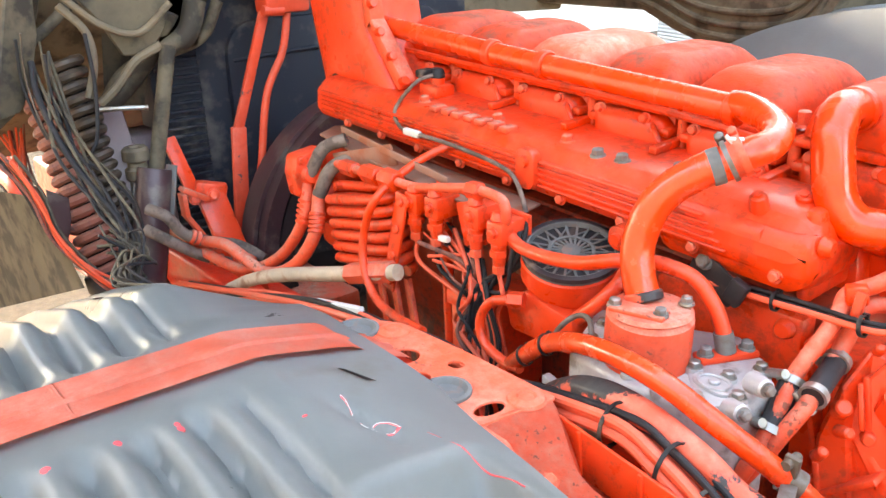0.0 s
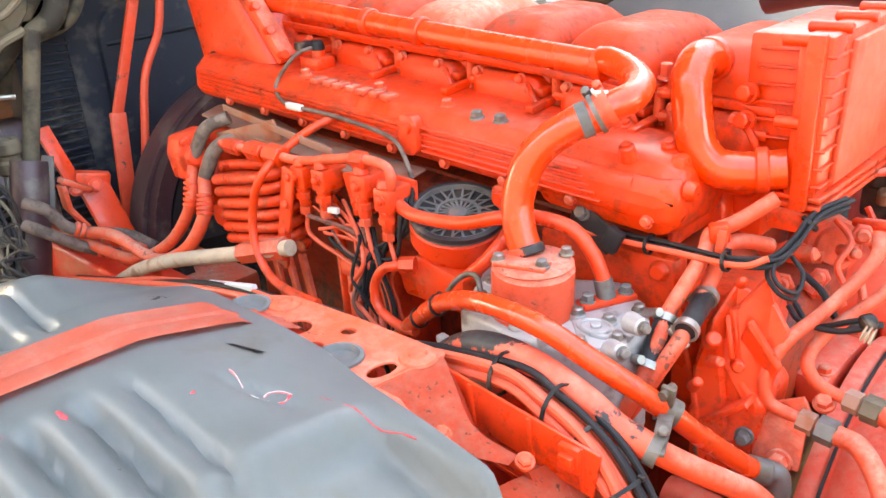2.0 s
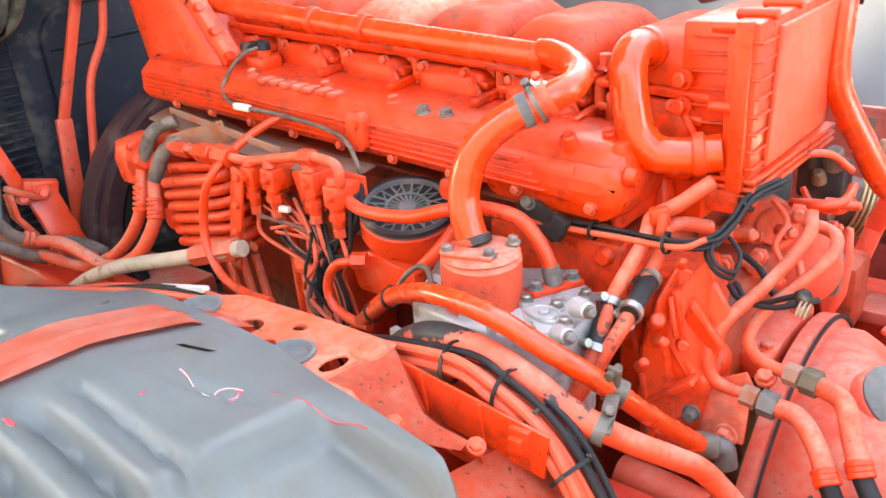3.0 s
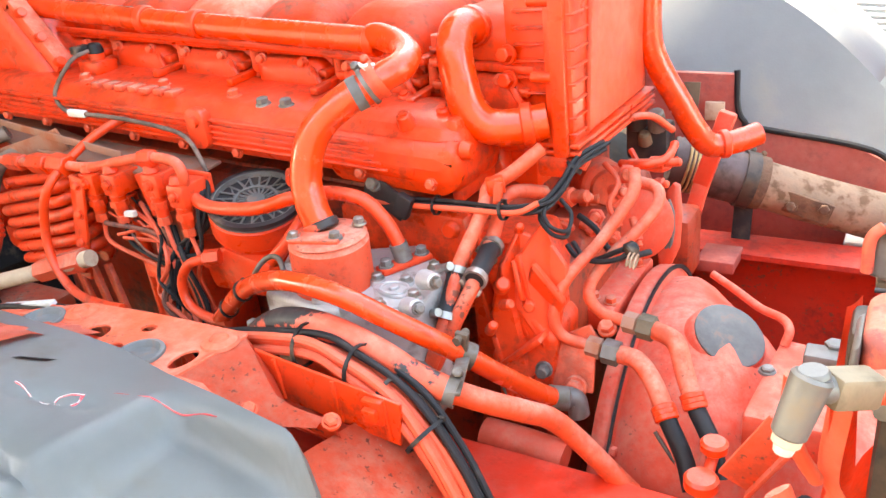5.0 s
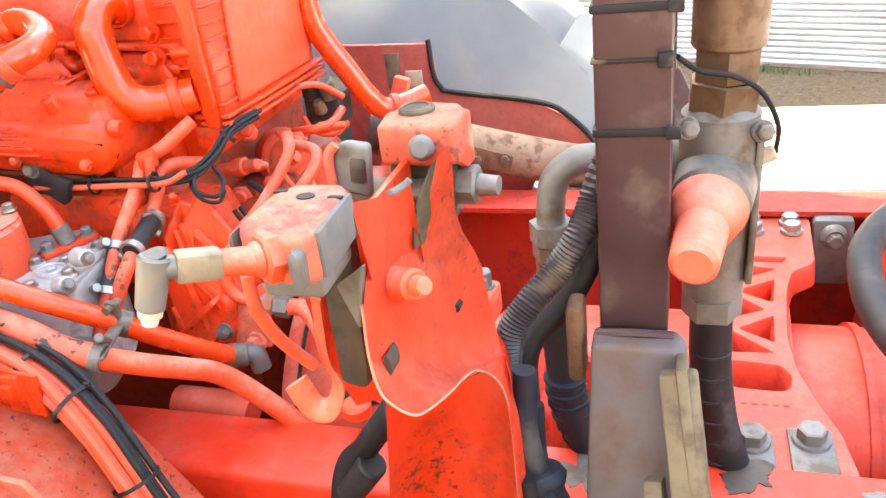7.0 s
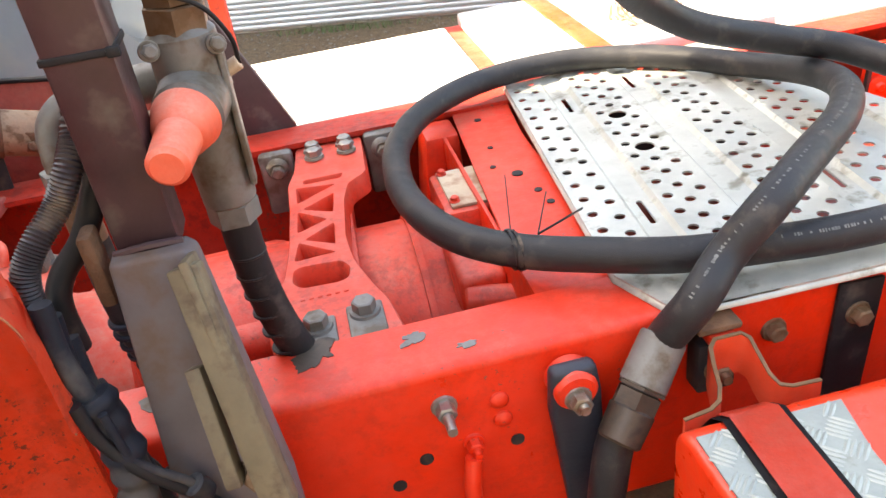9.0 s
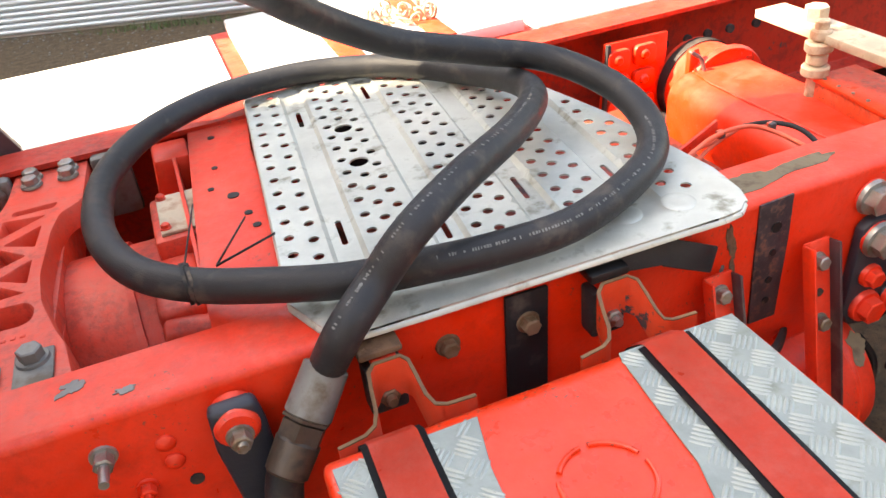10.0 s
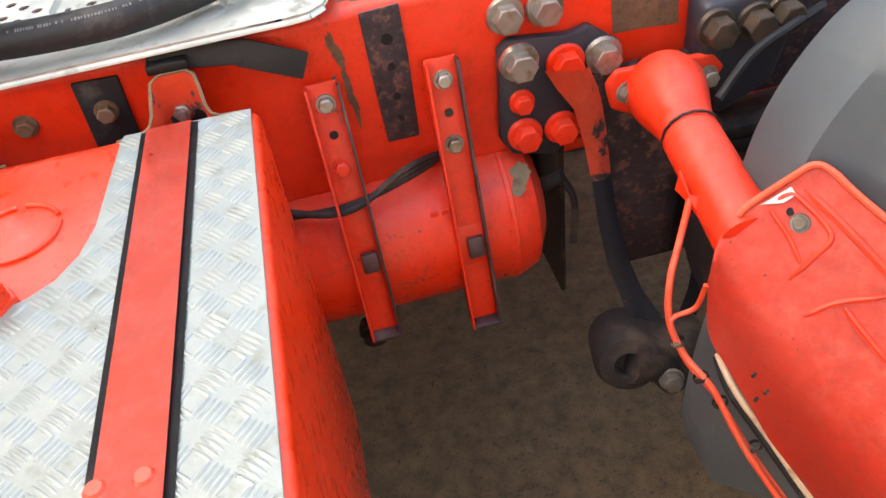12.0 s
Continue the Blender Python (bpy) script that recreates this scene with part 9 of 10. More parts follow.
part("lid", prism([(1.393, 0.355), (1.494, 0.355), (1.486, 0.186), (1.373, 0.17)], "z", 0.891, 0.9, 0.003), ENGINE, valve_box)
for k in range(4):
    part("rivet", lathe(((0.0035, 0), (0.003, 0.002), (0, 0.0028)), (1.4 - 0.003 * k, 0.33 - 0.035 * k, 0.9), (1.4 - 0.003 * k, 0.33 - 0.035 * k, 2), 10), STEEL, valve_box)
far_plate = part("bolt_plate", prism([(1.15, 0.71), (1.163, 0.918), (1.312, 0.915), (1.305, 0.69)], "y", 0.668, 0.679, 0.003), FRAME, rail_far, "bolted red joint plate")
for z in (0.882, 0.828, 0.772, 0.722):
    for x in (1.19, 1.252):
        part("cap_head", join(prism(rounded(x - 0.026, x + 0.026, z - 0.022, z + 0.022, 0.012), "y", 0.655, 0.669, 0.004), cyl((x - 0.004, 0.656, z + 0.002), (x - 0.004, 0.648, z + 0.002), 0.011, 0.009, 16, 0.002)), FRAME, far_plate)
part("plate_edge", slab((1.155, 0.663, 0.715), (1.167, 0.663, 0.918), 0.008, 0.01, 0.001, (1, 0, 0)), DARK, far_plate)
for p in ((1.312, 0.680, 0.883), (1.370, 0.680, 0.881), (1.421, 0.680, 0.882), (1.478, 0.680, 0.881), (1.086, 0.680, 0.900), (1.547, 0.680, 0.878)):
    part("rail_hole", cyl(Vector(p) + Vector((0, 0.004, 0)), Vector(p) + Vector((0, -0.004, 0)), 0.0095, None, 14), DARK, rail_far)
mount2 = thing("valve_mount", (1.3, 0.6, 0.75), "grimy red bracket with studs beside the cross tube", "bracket")
part("ear", prism([(1.295, 0.72), (1.33, 0.72), (1.335, 0.86), (1.32, 0.905), (1.3, 0.9)], "y", 0.575, 0.59, 0.004), FRAME, mount2)
part("wire", tube([(1.3, 0.57, 0.9), (1.318, 0.56, 0.88), (1.325, 0.555, 0.82), (1.32, 0.56, 0.74)], 0.004, 8), MAROON, mount2)
for z in (0.835, 0.775):
    part("stud", join(cyl((1.31, 0.575, z), (1.31, 0.535, z), 0.009, 0.008, 14, 0.002), hexagon((1.31, 0.57, z), (1.31, 0.556, z), 0.026)), FRAME, mount2)
part("inner_angle", slab((1.02, 0.28, 0.84), (1.2, 0.36, 0.85), 0.03, 0.006, 0.001, (0, 0, 1)), FRAME, mount2)
pipes = thing("air_lines", (1.0, 0.2, 0.85), "loose red air lines looping inside the frame", "air lines")
for m, pts in ((WIRE_RED, ((0.937, 0.140, 0.929), (0.981, 0.160, 0.935), (1.065, 0.200, 0.934), (1.140, 0.220, 0.923), (1.178, 0.200, 0.912), (1.195, 0.140, 0.903), (1.189, 0.100, 0.907))),
               (WIRE_RED, ((0.947, 0.150, 0.912), (1.004, 0.180, 0.918), (1.031, 0.200, 0.920), (1.120, 0.240, 0.905), (1.161, 0.260, 0.898), (1.080, 0.220, 0.907), (0.998, 0.170, 0.910))),
               (RUBBER, ((1.151, 0.240, 0.913), (1.182, 0.220, 0.919), (1.203, 0.180, 0.920), (1.189, 0.120, 0.920), (1.180, 0.100, 0.909)))):
    part("line", tube(pts, 0.0038, 8), m, pipes)
for p in ((1.084, 0.210, 0.929), (1.180, 0.210, 0.917)):
    part("line_clip", box(p[0] - 0.006, p[0] + 0.006, p[1] - 0.006, p[1] + 0.006, p[2] - 0.006, p[2] + 0.006, 0.002), CHIPPED, pipes)
# box darkened so that the holes above it read dark
part("lower_box", box(0.95, 1.18, 0.3, 0.62, 0.66, 0.8, 0.01), GRIME_SHADE, pipes)
fifth = thing("mounting_beam", (1.6, 0.4, 0.95), "pale dusty steel beam bolted across the rails", "beam")
part("beam", slab((1.432, 0.52, 0.970), (1.424, 0.066, 0.970), 0.068, 0.016, 0.002, (1, 0, 0)), TAN, fifth)
st = Vector((1.401, 0.356, 0.930))
for k in range(4):
    part("nut", cyl(st + Vector((0, 0, -0.03 + 0.022 * k)), st + Vector((0, 0, -0.011 + 0.022 * k)), 0.018 if k % 2 else 0.024, None, 18, 0.003), TAN, fifth)
part("stud", cyl(st + Vector((0, 0, -0.07)), st + Vector((0, 0, 0.07)), 0.012, None, 14, 0.002), TAN, fifth)
bolt(fifth, (1.43, 0.115, 0.978), (0, 0, 1), 0.042, GREASY, 0.03)
bolt(fifth, (1.428, 0.4, 0.978), (0, 0, 1), 0.036, TAN, 0.026)


# ---- axles and wheels that carry the frame ----
for x in (-1.05, 2.05):
    axle = thing("axle", (x, 0.385, 0.45), "grimy dark steel axle beam under the chassis rails", "axle")
    part("beam", box(x - 0.05, x + 0.05, -0.3, 1.07, 0.46, 0.56, 0.015), DARK, axle)
    for y in (0.045, 0.725):
        part("spring_block", box(x - 0.06, x + 0.06, y - 0.04, y + 0.04, 0.55, 0.682, 0.006), DARK, axle)
for y in (-0.4, 1.17):
    wheel = thing("wheel", (-1.05, y, 0.5), "black truck tyre under the grey front mudguard", "wheel")
    part("tyre", lathe(((0.28, -0.15), (0.44, -0.16), (0.49, -0.13), (0.5, 0), (0.49, 0.13), (0.44, 0.16), (0.28, 0.15)), (-1.05, y, 0.5), (-1.05, 5, 0.5), 56), RUBBER, wheel)
    part("rim", lathe(((0.0, -0.05), (0.2, -0.05), (0.27, -0.12), (0.285, -0.14), (0.285, 0.14), (0, 0.14)), (-1.05, y, 0.5), (-1.05, 5, 0.5), 40), GREASY, wheel)

# ---- far side: mudguard, backing panel, exhaust ----
far_guard = thing("front_mudguard", (-0.7, 1.2, 0.6), "smooth grey plastic mudguard on the sunny side of the truck", "mudguard")
bm, rows = bmesh.new(), []
for k in range(56):
    a = radians(170 - 2.9 * k)
    row = [bm.verts.new((-0.9 + 0.52 * math.cos(a), 1.0, 0.61 + 0.52 * math.sin(a)))]
    for u in range(1, 9):
        w = u / 8
        cx, cz, r = -0.9 - 0.066 * w, 0.61 - 0.091 * w, 0.52 + 0.37 * w ** 0.9
        row.append(bm.verts.new((cx + r * math.cos(a), 1.0 + 0.15 * w, cz + r * math.sin(a))))
    for r, y in ((0.905, 1.16), (0.898, 1.185), (0.91, 1.21), (0.905, 1.4), (0.895, 1.62)):
        row.append(bm.verts.new((-0.966 + r * math.cos(a), y, 0.519 + r * math.sin(a))))
    rows.append(row)
for a, b in zip(rows, rows[1:]):
    for j in range(len(a) - 1):
        bm.faces.new((a[j], b[j], b[j + 1], a[j + 1]))
bmesh.ops.solidify(bm, geom=list(bm.faces), thickness=0.005)
part("shell", bm, PALE_PLASTIC, far_guard, smooth=60)
part("torn_flap", quad_panel([(-0.296, 1.150, 1.101), (-0.252, 1.250, 1.162), (-0.162, 1.300, 1.120), (-0.227, 1.200, 1.044)], 0.004), PALE_PLASTIC, far_guard, "torn pale plastic flap")
part("flap_lower", quad_panel([(-0.163, 1.350, 1.103), (-0.101, 1.400, 1.120), (-0.134, 1.400, 1.036), (-0.223, 1.350, 0.996)], 0.004), GREY_PLASTIC, far_guard)
backing = thing("arch_panel", (-0.4, 0.94, 0.8), "dusty steel panel behind the far mudguard, darkened to maroon for shade", "panel")
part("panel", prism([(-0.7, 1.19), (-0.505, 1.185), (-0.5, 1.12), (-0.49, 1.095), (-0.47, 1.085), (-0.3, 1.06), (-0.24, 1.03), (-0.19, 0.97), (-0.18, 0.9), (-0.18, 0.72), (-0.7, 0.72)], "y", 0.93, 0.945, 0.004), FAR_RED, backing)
part("edge_trim", tube([(-0.508, 0.934, 1.192), (-0.503, 0.93, 1.125), (-0.49, 0.93, 1.098), (-0.47, 0.93, 1.088), (-0.3, 0.93, 1.063), (-0.24, 0.93, 1.033), (-0.188, 0.93, 0.972), (-0.178, 0.93, 0.9)], 0.0055, 8), RUBBER, backing, "black rubber edge trim")
part("slot", prism([(-0.6, 1.17), (-0.57, 1.17), (-0.575, 1.1), (-0.6, 1.1)], "y", 0.926, 0.9295, 0.001), OLIVE, backing)
part("tag", box(-0.56, -0.525, 0.92, 0.929, 1.1, 1.135, 0.002), TAN, backing, "pale dusty label plate")
exhaust = thing("exhaust_pipe", (-0.3, 0.8, 1.0), "rusty tan exhaust pipe with bellows and clamps", "exhaust")
ex = [Vector((-0.518, 0.740, 1.070)), Vector((-0.453, 0.760, 1.050)), Vector((-0.358, 0.790, 1.015)), Vector((-0.242, 0.820, 0.978))]
ex.append(ex[-1] + (ex[-1] - ex[-2]) * 1.3)
ex.append(ex[-1] + Vector((0.25, 0.15, -0.2)))
part("pipe", tube(ex[1:], 0.04, 24), EXHAUST, exhaust, "dusty tan exhaust pipe")
part("bellows", tube([ex[0] + (ex[0] - ex[1]) * 0.8, ex[0], ex[1]], 0.043, 26, 14, True, lambda u: 1.0 + 0.03 * (int(u * 28) % 2)), SCORCHED, exhaust, "heat-stained purple brown bellows")
for k in range(5):
    collar(exhaust, ex[0] + (ex[1] - ex[0]) * (-0.45 + 0.1 * k), ex[1] - ex[0], 0.0475 - 0.0006 * k, 0.0042, GOLDEN, "wound_ring", "golden heat-stained ring")
d = ex[1] - ex[0]
band(exhaust, ex[1], d, 0.046, 0.022, NUT_BROWN, True, "exhaust_clamp")
band(exhaust, ex[1] + d * 0.25, d, 0.043, 0.02, RUST, True, "exhaust_clamp")
e2 = ex[2]
part("heat_plate", slab(e2 + Vector((-0.03, -0.045, 0.01)), e2 + Vector((0.04, -0.045, -0.01)), 0.035, 0.006, 0.001), RUST, exhaust)
for s in (-0.02, 0.03):
    bolt(exhaust, e2 + Vector((s, -0.048, 0.002)), (0, -1, 0.2), 0.014, RUST, 0.01)
part("hanger", slab(ex[1] + Vector((0, 0, -0.02)), Vector((ex[1].x, 0.74, 0.945)), 0.03, 0.006, 0.001, (1, 0, 0)), DARK, exhaust)
# tall far frame bracket rising beside the exhaust
upright = thing("upright_bracket", (-0.45, 0.66, 0.9), "dusty red upright bracket beside the exhaust", "bracket")
part("leg", join(slab((-0.462, 0.64, 1.2), (-0.497, 0.63, 1.085), 0.026, 0.02, 0.004, (1, 0, 0)), slab((-0.495, 0.63, 1.09), (-0.53, 0.62, 0.935), 0.024, 0.02, 0.004, (1, 0, 0))), BELL, upright)
part("foot", slab((-0.47, 0.62, 0.95), (-0.47, 0.7, 0.945), 0.06, 0.02, 0.003, (1, 0, 0)), FAR_RED, upright)

# ---- far side: twin post, orange panel, pale boxes in the sun ----
twin = thing("steel_post", (-0.03, 0.8, 0.75), "dark maroon square steel post on the far chassis rail", "post")
part("tube_upper", box(-0.1, -0.04, 0.775, 0.83, 1.12, 2.4, 0.004), MAROON, twin)
part("plate_lower", prism([(-0.11, 0.72), (0.06, 0.72), (0.06, 0.95), (-0.035, 1.16), (-0.105, 1.16)], "y", 0.772, 0.79, 0.003), MAROON, twin)
panel = thing("side_fairing", (-0.1, 1.5, 0.2), "sunlit orange fairing panel standing on the far side", "panel")
part("face", box(-0.17, -0.06, 1.46, 1.5, 0.0, 1.7, 0.012), ENGINE, panel)
part("edge", box(-0.19, -0.17, 1.455, 1.5, 0.0, 1.7, 0.004), MAROON, panel)
b1 = thing("side_box", (0.05, 1.05, 0.0), "pale tread-plate side box glaring in the sun", "box", "far side boxes")
part("lid", box(-0.3, 0.45, 0.82, 1.27, 0.9, 0.93, 0.006), WHITE_SHEET, b1)
part("body", box(-0.29, 0.44, 0.83, 1.26, 0.0, 0.9, 0.006), FRAME, b1)
b2 = thing("side_box", (0.75, 1.05, 0.0), "pale topped red side box glaring in the sun", "box", "far side boxes")
part("lid", box(0.49, 1.07, 0.84, 1.3, 0.92, 0.95, 0.006), WHITE_SHEET, b2)
part("body", box(0.445, 1.09, 0.835, 1.305, 0.0, 0.92, 0.006), FRAME, b2)
for x in (0.66, 0.86):
    part("strap", box(x, x + 0.05, 0.83, 1.31, 0.951, 0.955, 0.001), ENGINE, b2)
b3 = thing("side_box", (1.6, 1.05, 0.0), "side box with a white lid standing in for glare", "box", "far side boxes")
part("body", box(1.11, 2.3, 0.85, 1.4, 0.0, 0.9, 0.02, 3), FRAME, b3)
# white lid colour stands in for the far side's glare
part("lid", box(1.1, 2.31, 0.84, 1.41, 0.901, 0.925, 0.006), WHITE_SHEET, b3)
chain = thing("chain", (0.84, 1.0, 0.95), "small heap of pale chain on the far box", "chain")
random.seed(4)
for k in range(26):
    c = Vector((0.84 + random.uniform(-0.07, 0.07), 1.0 + random.uniform(-0.06, 0.06), 0.958 + random.uniform(0, 0.03)))
    tilt = Matrix.Translation(c) @ Euler((random.uniform(0, 3), random.uniform(0, 3), random.uniform(0, 3))).to_matrix().to_4x4()
    part("link", tube([tilt @ Vector((0.016 * math.cos(a * 0.7854), 0.01 * math.sin(a * 0.7854), 0)) for a in range(9)], 0.0032, 6, 2), TAN, chain)

# ---- roller shutter across the yard ----
shutter = tagged(new("shutter_wall"), "closed galvanised roller shutter across the yard", "shutter", kind="structure")
shutter.location = (0.5, 4.95, 0.0)
ang = math.atan2(-0.375, 1.0)
bm = bmesh.new()
prof = [(-0.01, 0.0), (0.0, 0.004), (0.007, 0.015), (0.007, 0.028), (0.0, 0.036), (-0.01, 0.038)]
a = [bm.verts.new((-7, -u, v)) for u, v in prof]
b = [bm.verts.new((7, -u, v)) for u, v in prof]
for k in range(5):
    bm.faces.new((a[k], b[k], b[k + 1], a[k + 1]))
slat_me = bpy.data.meshes.new("slat")
bm.to_mesh(slat_me)
bm.free()
slat_me.shade_smooth()
slat_me.materials.append(SHUTTER)
for k in range(104):
    ob = new("slat", slat_me)
    ob.parent = shutter
    ob.location = (0, 0, 0.02 + 0.0385 * k)
    ob.rotation_euler = (0, 0, ang)
part("backing", box(-7, 7, 0.03, 0.2, 0.0, 4.3, 0, m=Matrix.Translation((0.5, 4.95, 0)) @ Matrix.Rotation(ang, 4, "Z")), WALL, shutter)

# grit and weeds along the foot of the shutter
random.seed(7)
bm = bmesh.new()
for k in range(900):
    u, w = random.uniform(-3, 4), random.uniform(0.03, 0.7) ** 1.5
    x, y = 0.5 + u * math.cos(ang) + w * math.sin(ang), 4.95 + u * math.sin(ang) - w * math.cos(ang)
    r = random.uniform(0.003, 0.01)
    bmesh.ops.create_icosphere(bm, subdivisions=1, radius=r, matrix=Matrix.Translation((x, y, r * 0.4)) @ Matrix.Diagonal((1, 1, 0.6, 1)))
tagged(part("grit", bm, GREASY, None), "loose grey grit along the shutter", "grit", kind="stuff")
bm = bmesh.new()
for k in range(260):
    u = random.gauss(-0.1, 0.25)
    x, y = 0.5 + u * math.cos(ang), 4.9 + u * math.sin(ang) - random.uniform(0, 0.12)
    h, a = random.uniform(0.015, 0.06), random.uniform(0, 6.28)
    p = Vector((x, y, 0))
    q = p + Vector((0.03 * math.cos(a), 0.03 * math.sin(a), h))
    s = Vector((-math.sin(a), math.cos(a), 0)) * 0.004
    bm.faces.new((bm.verts.new(p - s), bm.verts.new(p + s), bm.verts.new(q)))
LEAF = plain("dull_weed_green", (0.07, 0.11, 0.035), 0.7, 0, 0.4, 60)
tagged(part("weeds", bm, LEAF, None), "tufts of green weeds by the shutter", "weeds", kind="stuff")


# ---- radiator, fan ring and struts ahead of the engine ----
rad = thing("radiator", (-2.15, 0.5, 0.6), "dark radiator pack with side fins and scuffed shroud", "radiator")
part("shroud", join(prism(rounded(0.17, 1.0, 0.62, 1.62, 0.06), "x", -2.2, -2.12, 0.012), prism(rounded(0.24, 0.9, 0.8, 1.42, 0.08), "x", -2.13, -2.105, 0.012)), NAVY, rad, "dark blue-black plastic shroud")
part("side_tank", box(-2.2, -2.1, 0.05, 0.165, 0.62, 1.62, 0.008), NAVY, rad)
for k in range(44):
    z = 0.72 + 0.019 * k
    part("fin", box(-2.1, -2.085, 0.06, 0.16, z, z + 0.006, 0.001, 1), NAVY, rad)
part("bead", tube([(-2.108, 0.255, 1.33), (-2.104, 0.5, 1.34), (-2.108, 0.8, 1.33)], 0.006, 8), NAVY, rad)
part("feet", join(box(-2.2, -2.1, 0.05, 0.2, 0.6, 0.64, 0.005), box(-2.22, -2.1, 0.0, 0.77, 0.52, 0.63, 0.008)), DARK, rad)
ring = thing("fan_ring", (-1.86, 0.47, 0.6), "dusty dark fan ring sprayed partly orange", "fan ring")
part("outer_band", lathe(((0.31, -0.05), (0.345, -0.05), (0.35, 0.0), (0.345, 0.06), (0.31, 0.06), (0.31, -0.05)), (-1.86, 0.47, 0.92), (-1, 0.47, 0.92), 64), MAROON, ring)
part("inner_band", lathe(((0.27, -0.06), (0.3, -0.06), (0.3, 0.05), (0.27, 0.05), (0.27, -0.06)), (-1.86, 0.47, 0.92), (-1, 0.47, 0.92), 64), DARK, ring)
part("ring_stay", slab((-1.86, 0.3, 0.62), (-1.86, 0.2, 0.5), 0.05, 0.01, 0.002, (0, 1, 0)), DARK, ring)
part("ring_rib", lathe(((0.349, -0.004), (0.358, -0.003), (0.358, 0.003), (0.349, 0.004), (0.349, -0.004)), (-1.83, 0.47, 0.92), (-1, 0.47, 0.92), 64), MAROON, ring)
for k in range(7):
    a = 2 * math.pi * k / 7
    part("fan_blade", quad_panel([(-1.88, 0.47 + 0.08 * math.cos(a), 0.92 + 0.08 * math.sin(a)), (-1.85, 0.47 + 0.27 * math.cos(a), 0.92 + 0.27 * math.sin(a)), (-1.8, 0.47 + 0.27 * math.cos(a + 0.4), 0.92 + 0.27 * math.sin(a + 0.4)), (-1.83, 0.47 + 0.08 * math.cos(a + 0.6), 0.92 + 0.08 * math.sin(a + 0.6))], 0.006), BLACK, ring)

stay = thing("radiator_stay", (-1.98, 0.2, 0.6), "orange steel stay rising to the cab", "stay")
part("upper", slab((-1.980, 0.285, 1.451), (-1.970, 0.178, 1.187), 0.022, 0.014, 0.003, (0, 1, 0)), CHIPPED, stay)
part("lower", slab((-1.970, 0.184, 1.205), (-1.950, 0.151, 0.956), 0.034, 0.014, 0.003, (0, 1, 0)), CHIPPED, stay)
part("foot", join(slab((-1.900, 0.068, 1.088), (-1.850, 0.096, 0.918), 0.06, 0.02, 0.004, (0, 1, 0.4)), slab((-1.920, 0.043, 1.095), (-1.900, 0.103, 1.080), 0.05, 0.03, 0.004)), ENGINE, stay)
for p in ((-1.880, 0.026, 1.093), (-1.870, 0.063, 1.096)):
    bolt(stay, p, (1, -0.3, 0.2), 0.018, ENGINE)
part("side_arm", slab((-1.970, 0.022, 1.208), (-1.930, 0.046, 1.086), 0.03, 0.01, 0.002, (0, 1, 0)), ENGINE, stay)
part("leg", slab((-1.870, 0.075, 0.984), (-1.87, 0.12, 0.66), 0.06, 0.02, 0.004, (0, 1, 0)), ENGINE_DUSTY, stay)
part("base_plate", box(-2.0, -1.7, 0.0, 0.3, 0.8, 0.86, 0.01), ENGINE_DUSTY, stay)
part("window_bracket", join(slab((-1.88, 0.0, 1.12), (-1.88, 0.052, 1.087), 0.03, 0.012, 0.003, (1, 0, 0)), slab((-1.88, 0.0, 1.11), (-1.88, 0.002, 1.06), 0.03, 0.01, 0.002, (1, 0, 0)), slab((-1.88, 0.0, 1.065), (-1.88, 0.03, 1.012), 0.03, 0.01, 0.002, (1, 0, 0))), ENGINE_DUSTY, stay)
rod = thing("stay_rod", (-1.95, 0.3, 0.7), "thin bent red rod beside the stay", "rod")
part("rod", tube([(-1.970, 0.335, 1.442), (-1.960, 0.308, 1.359), (-1.950, 0.251, 1.267), (-1.940, 0.211, 1.107), (-1.920, 0.156, 0.949), (-1.92, 0.2, 0.68)], 0.009, 10), CHIPPED, rod)
part("top_eye", join(box(-2.0, -1.94, 0.27, 0.38, 1.44, 1.52, 0.01), cyl((-1.950, 0.265, 1.448), (-1.950, 0.313, 1.447), 0.012, None, 14)), CHIPPED, rod)

damper2 = thing("cab_damper", (-1.95, 0.05, 0.7), "grimy black cab shock absorber", "shock absorber")
part("rod", cyl((-1.950, 0.046, 1.398), (-1.930, -0.028, 1.15), 0.0155, 0.0155, 18), OLIVE_DARK, damper2)
dt, db = Vector((-1.925, -0.03, 1.162)), Vector((-1.9, -0.094, 0.925))
dl = (dt - db).length
part("body", lathe(((0, 0), (0.034, 0), (0.036, 0.01), (0.036, dl - 0.004), (0.034, dl), (0.03, dl), (0.03, dl - 0.05), (0.0, dl - 0.05)), db, dt, 26), MAROON, damper2, "dark dented dust sleeve")
part("sleeve_strip", slab(dt + Vector((0.02, 0.028, 0.005)), dt.lerp(db, 0.45) + Vector((0.018, 0.03, 0)), 0.026, 0.004, 0.001, (1, 0.6, 0)), COVER, damper2, "scuffed grey strip")
part("foot", cyl((-1.900, -0.091, 0.945), (-1.9, 0.02, 0.66), 0.03, 0.03, 18, 0.004), DARK, damper2)
part("bushing", lathe(((0, -0.05), (0.02, -0.05), (0.026, -0.044), (0.026, -0.026), (0.019, -0.02), (0.019, -0.012), (0.027, -0.006), (0.027, 0.014), (0.022, 0.02), (0.012, 0.02), (0.009, 0.012), (0, 0.012)), (-1.95, -0.056, 1.187), (-1.95, -0.052, 2.0), 26), OLIVE, damper2, "dusty two-lobed rubber bushing")
part("bushing_arm", slab((-1.952, -0.066, 1.145), (-1.952, -0.095, 0.98), 0.022, 0.012, 0.003, (1, 0, 0)), GREASY, damper2)

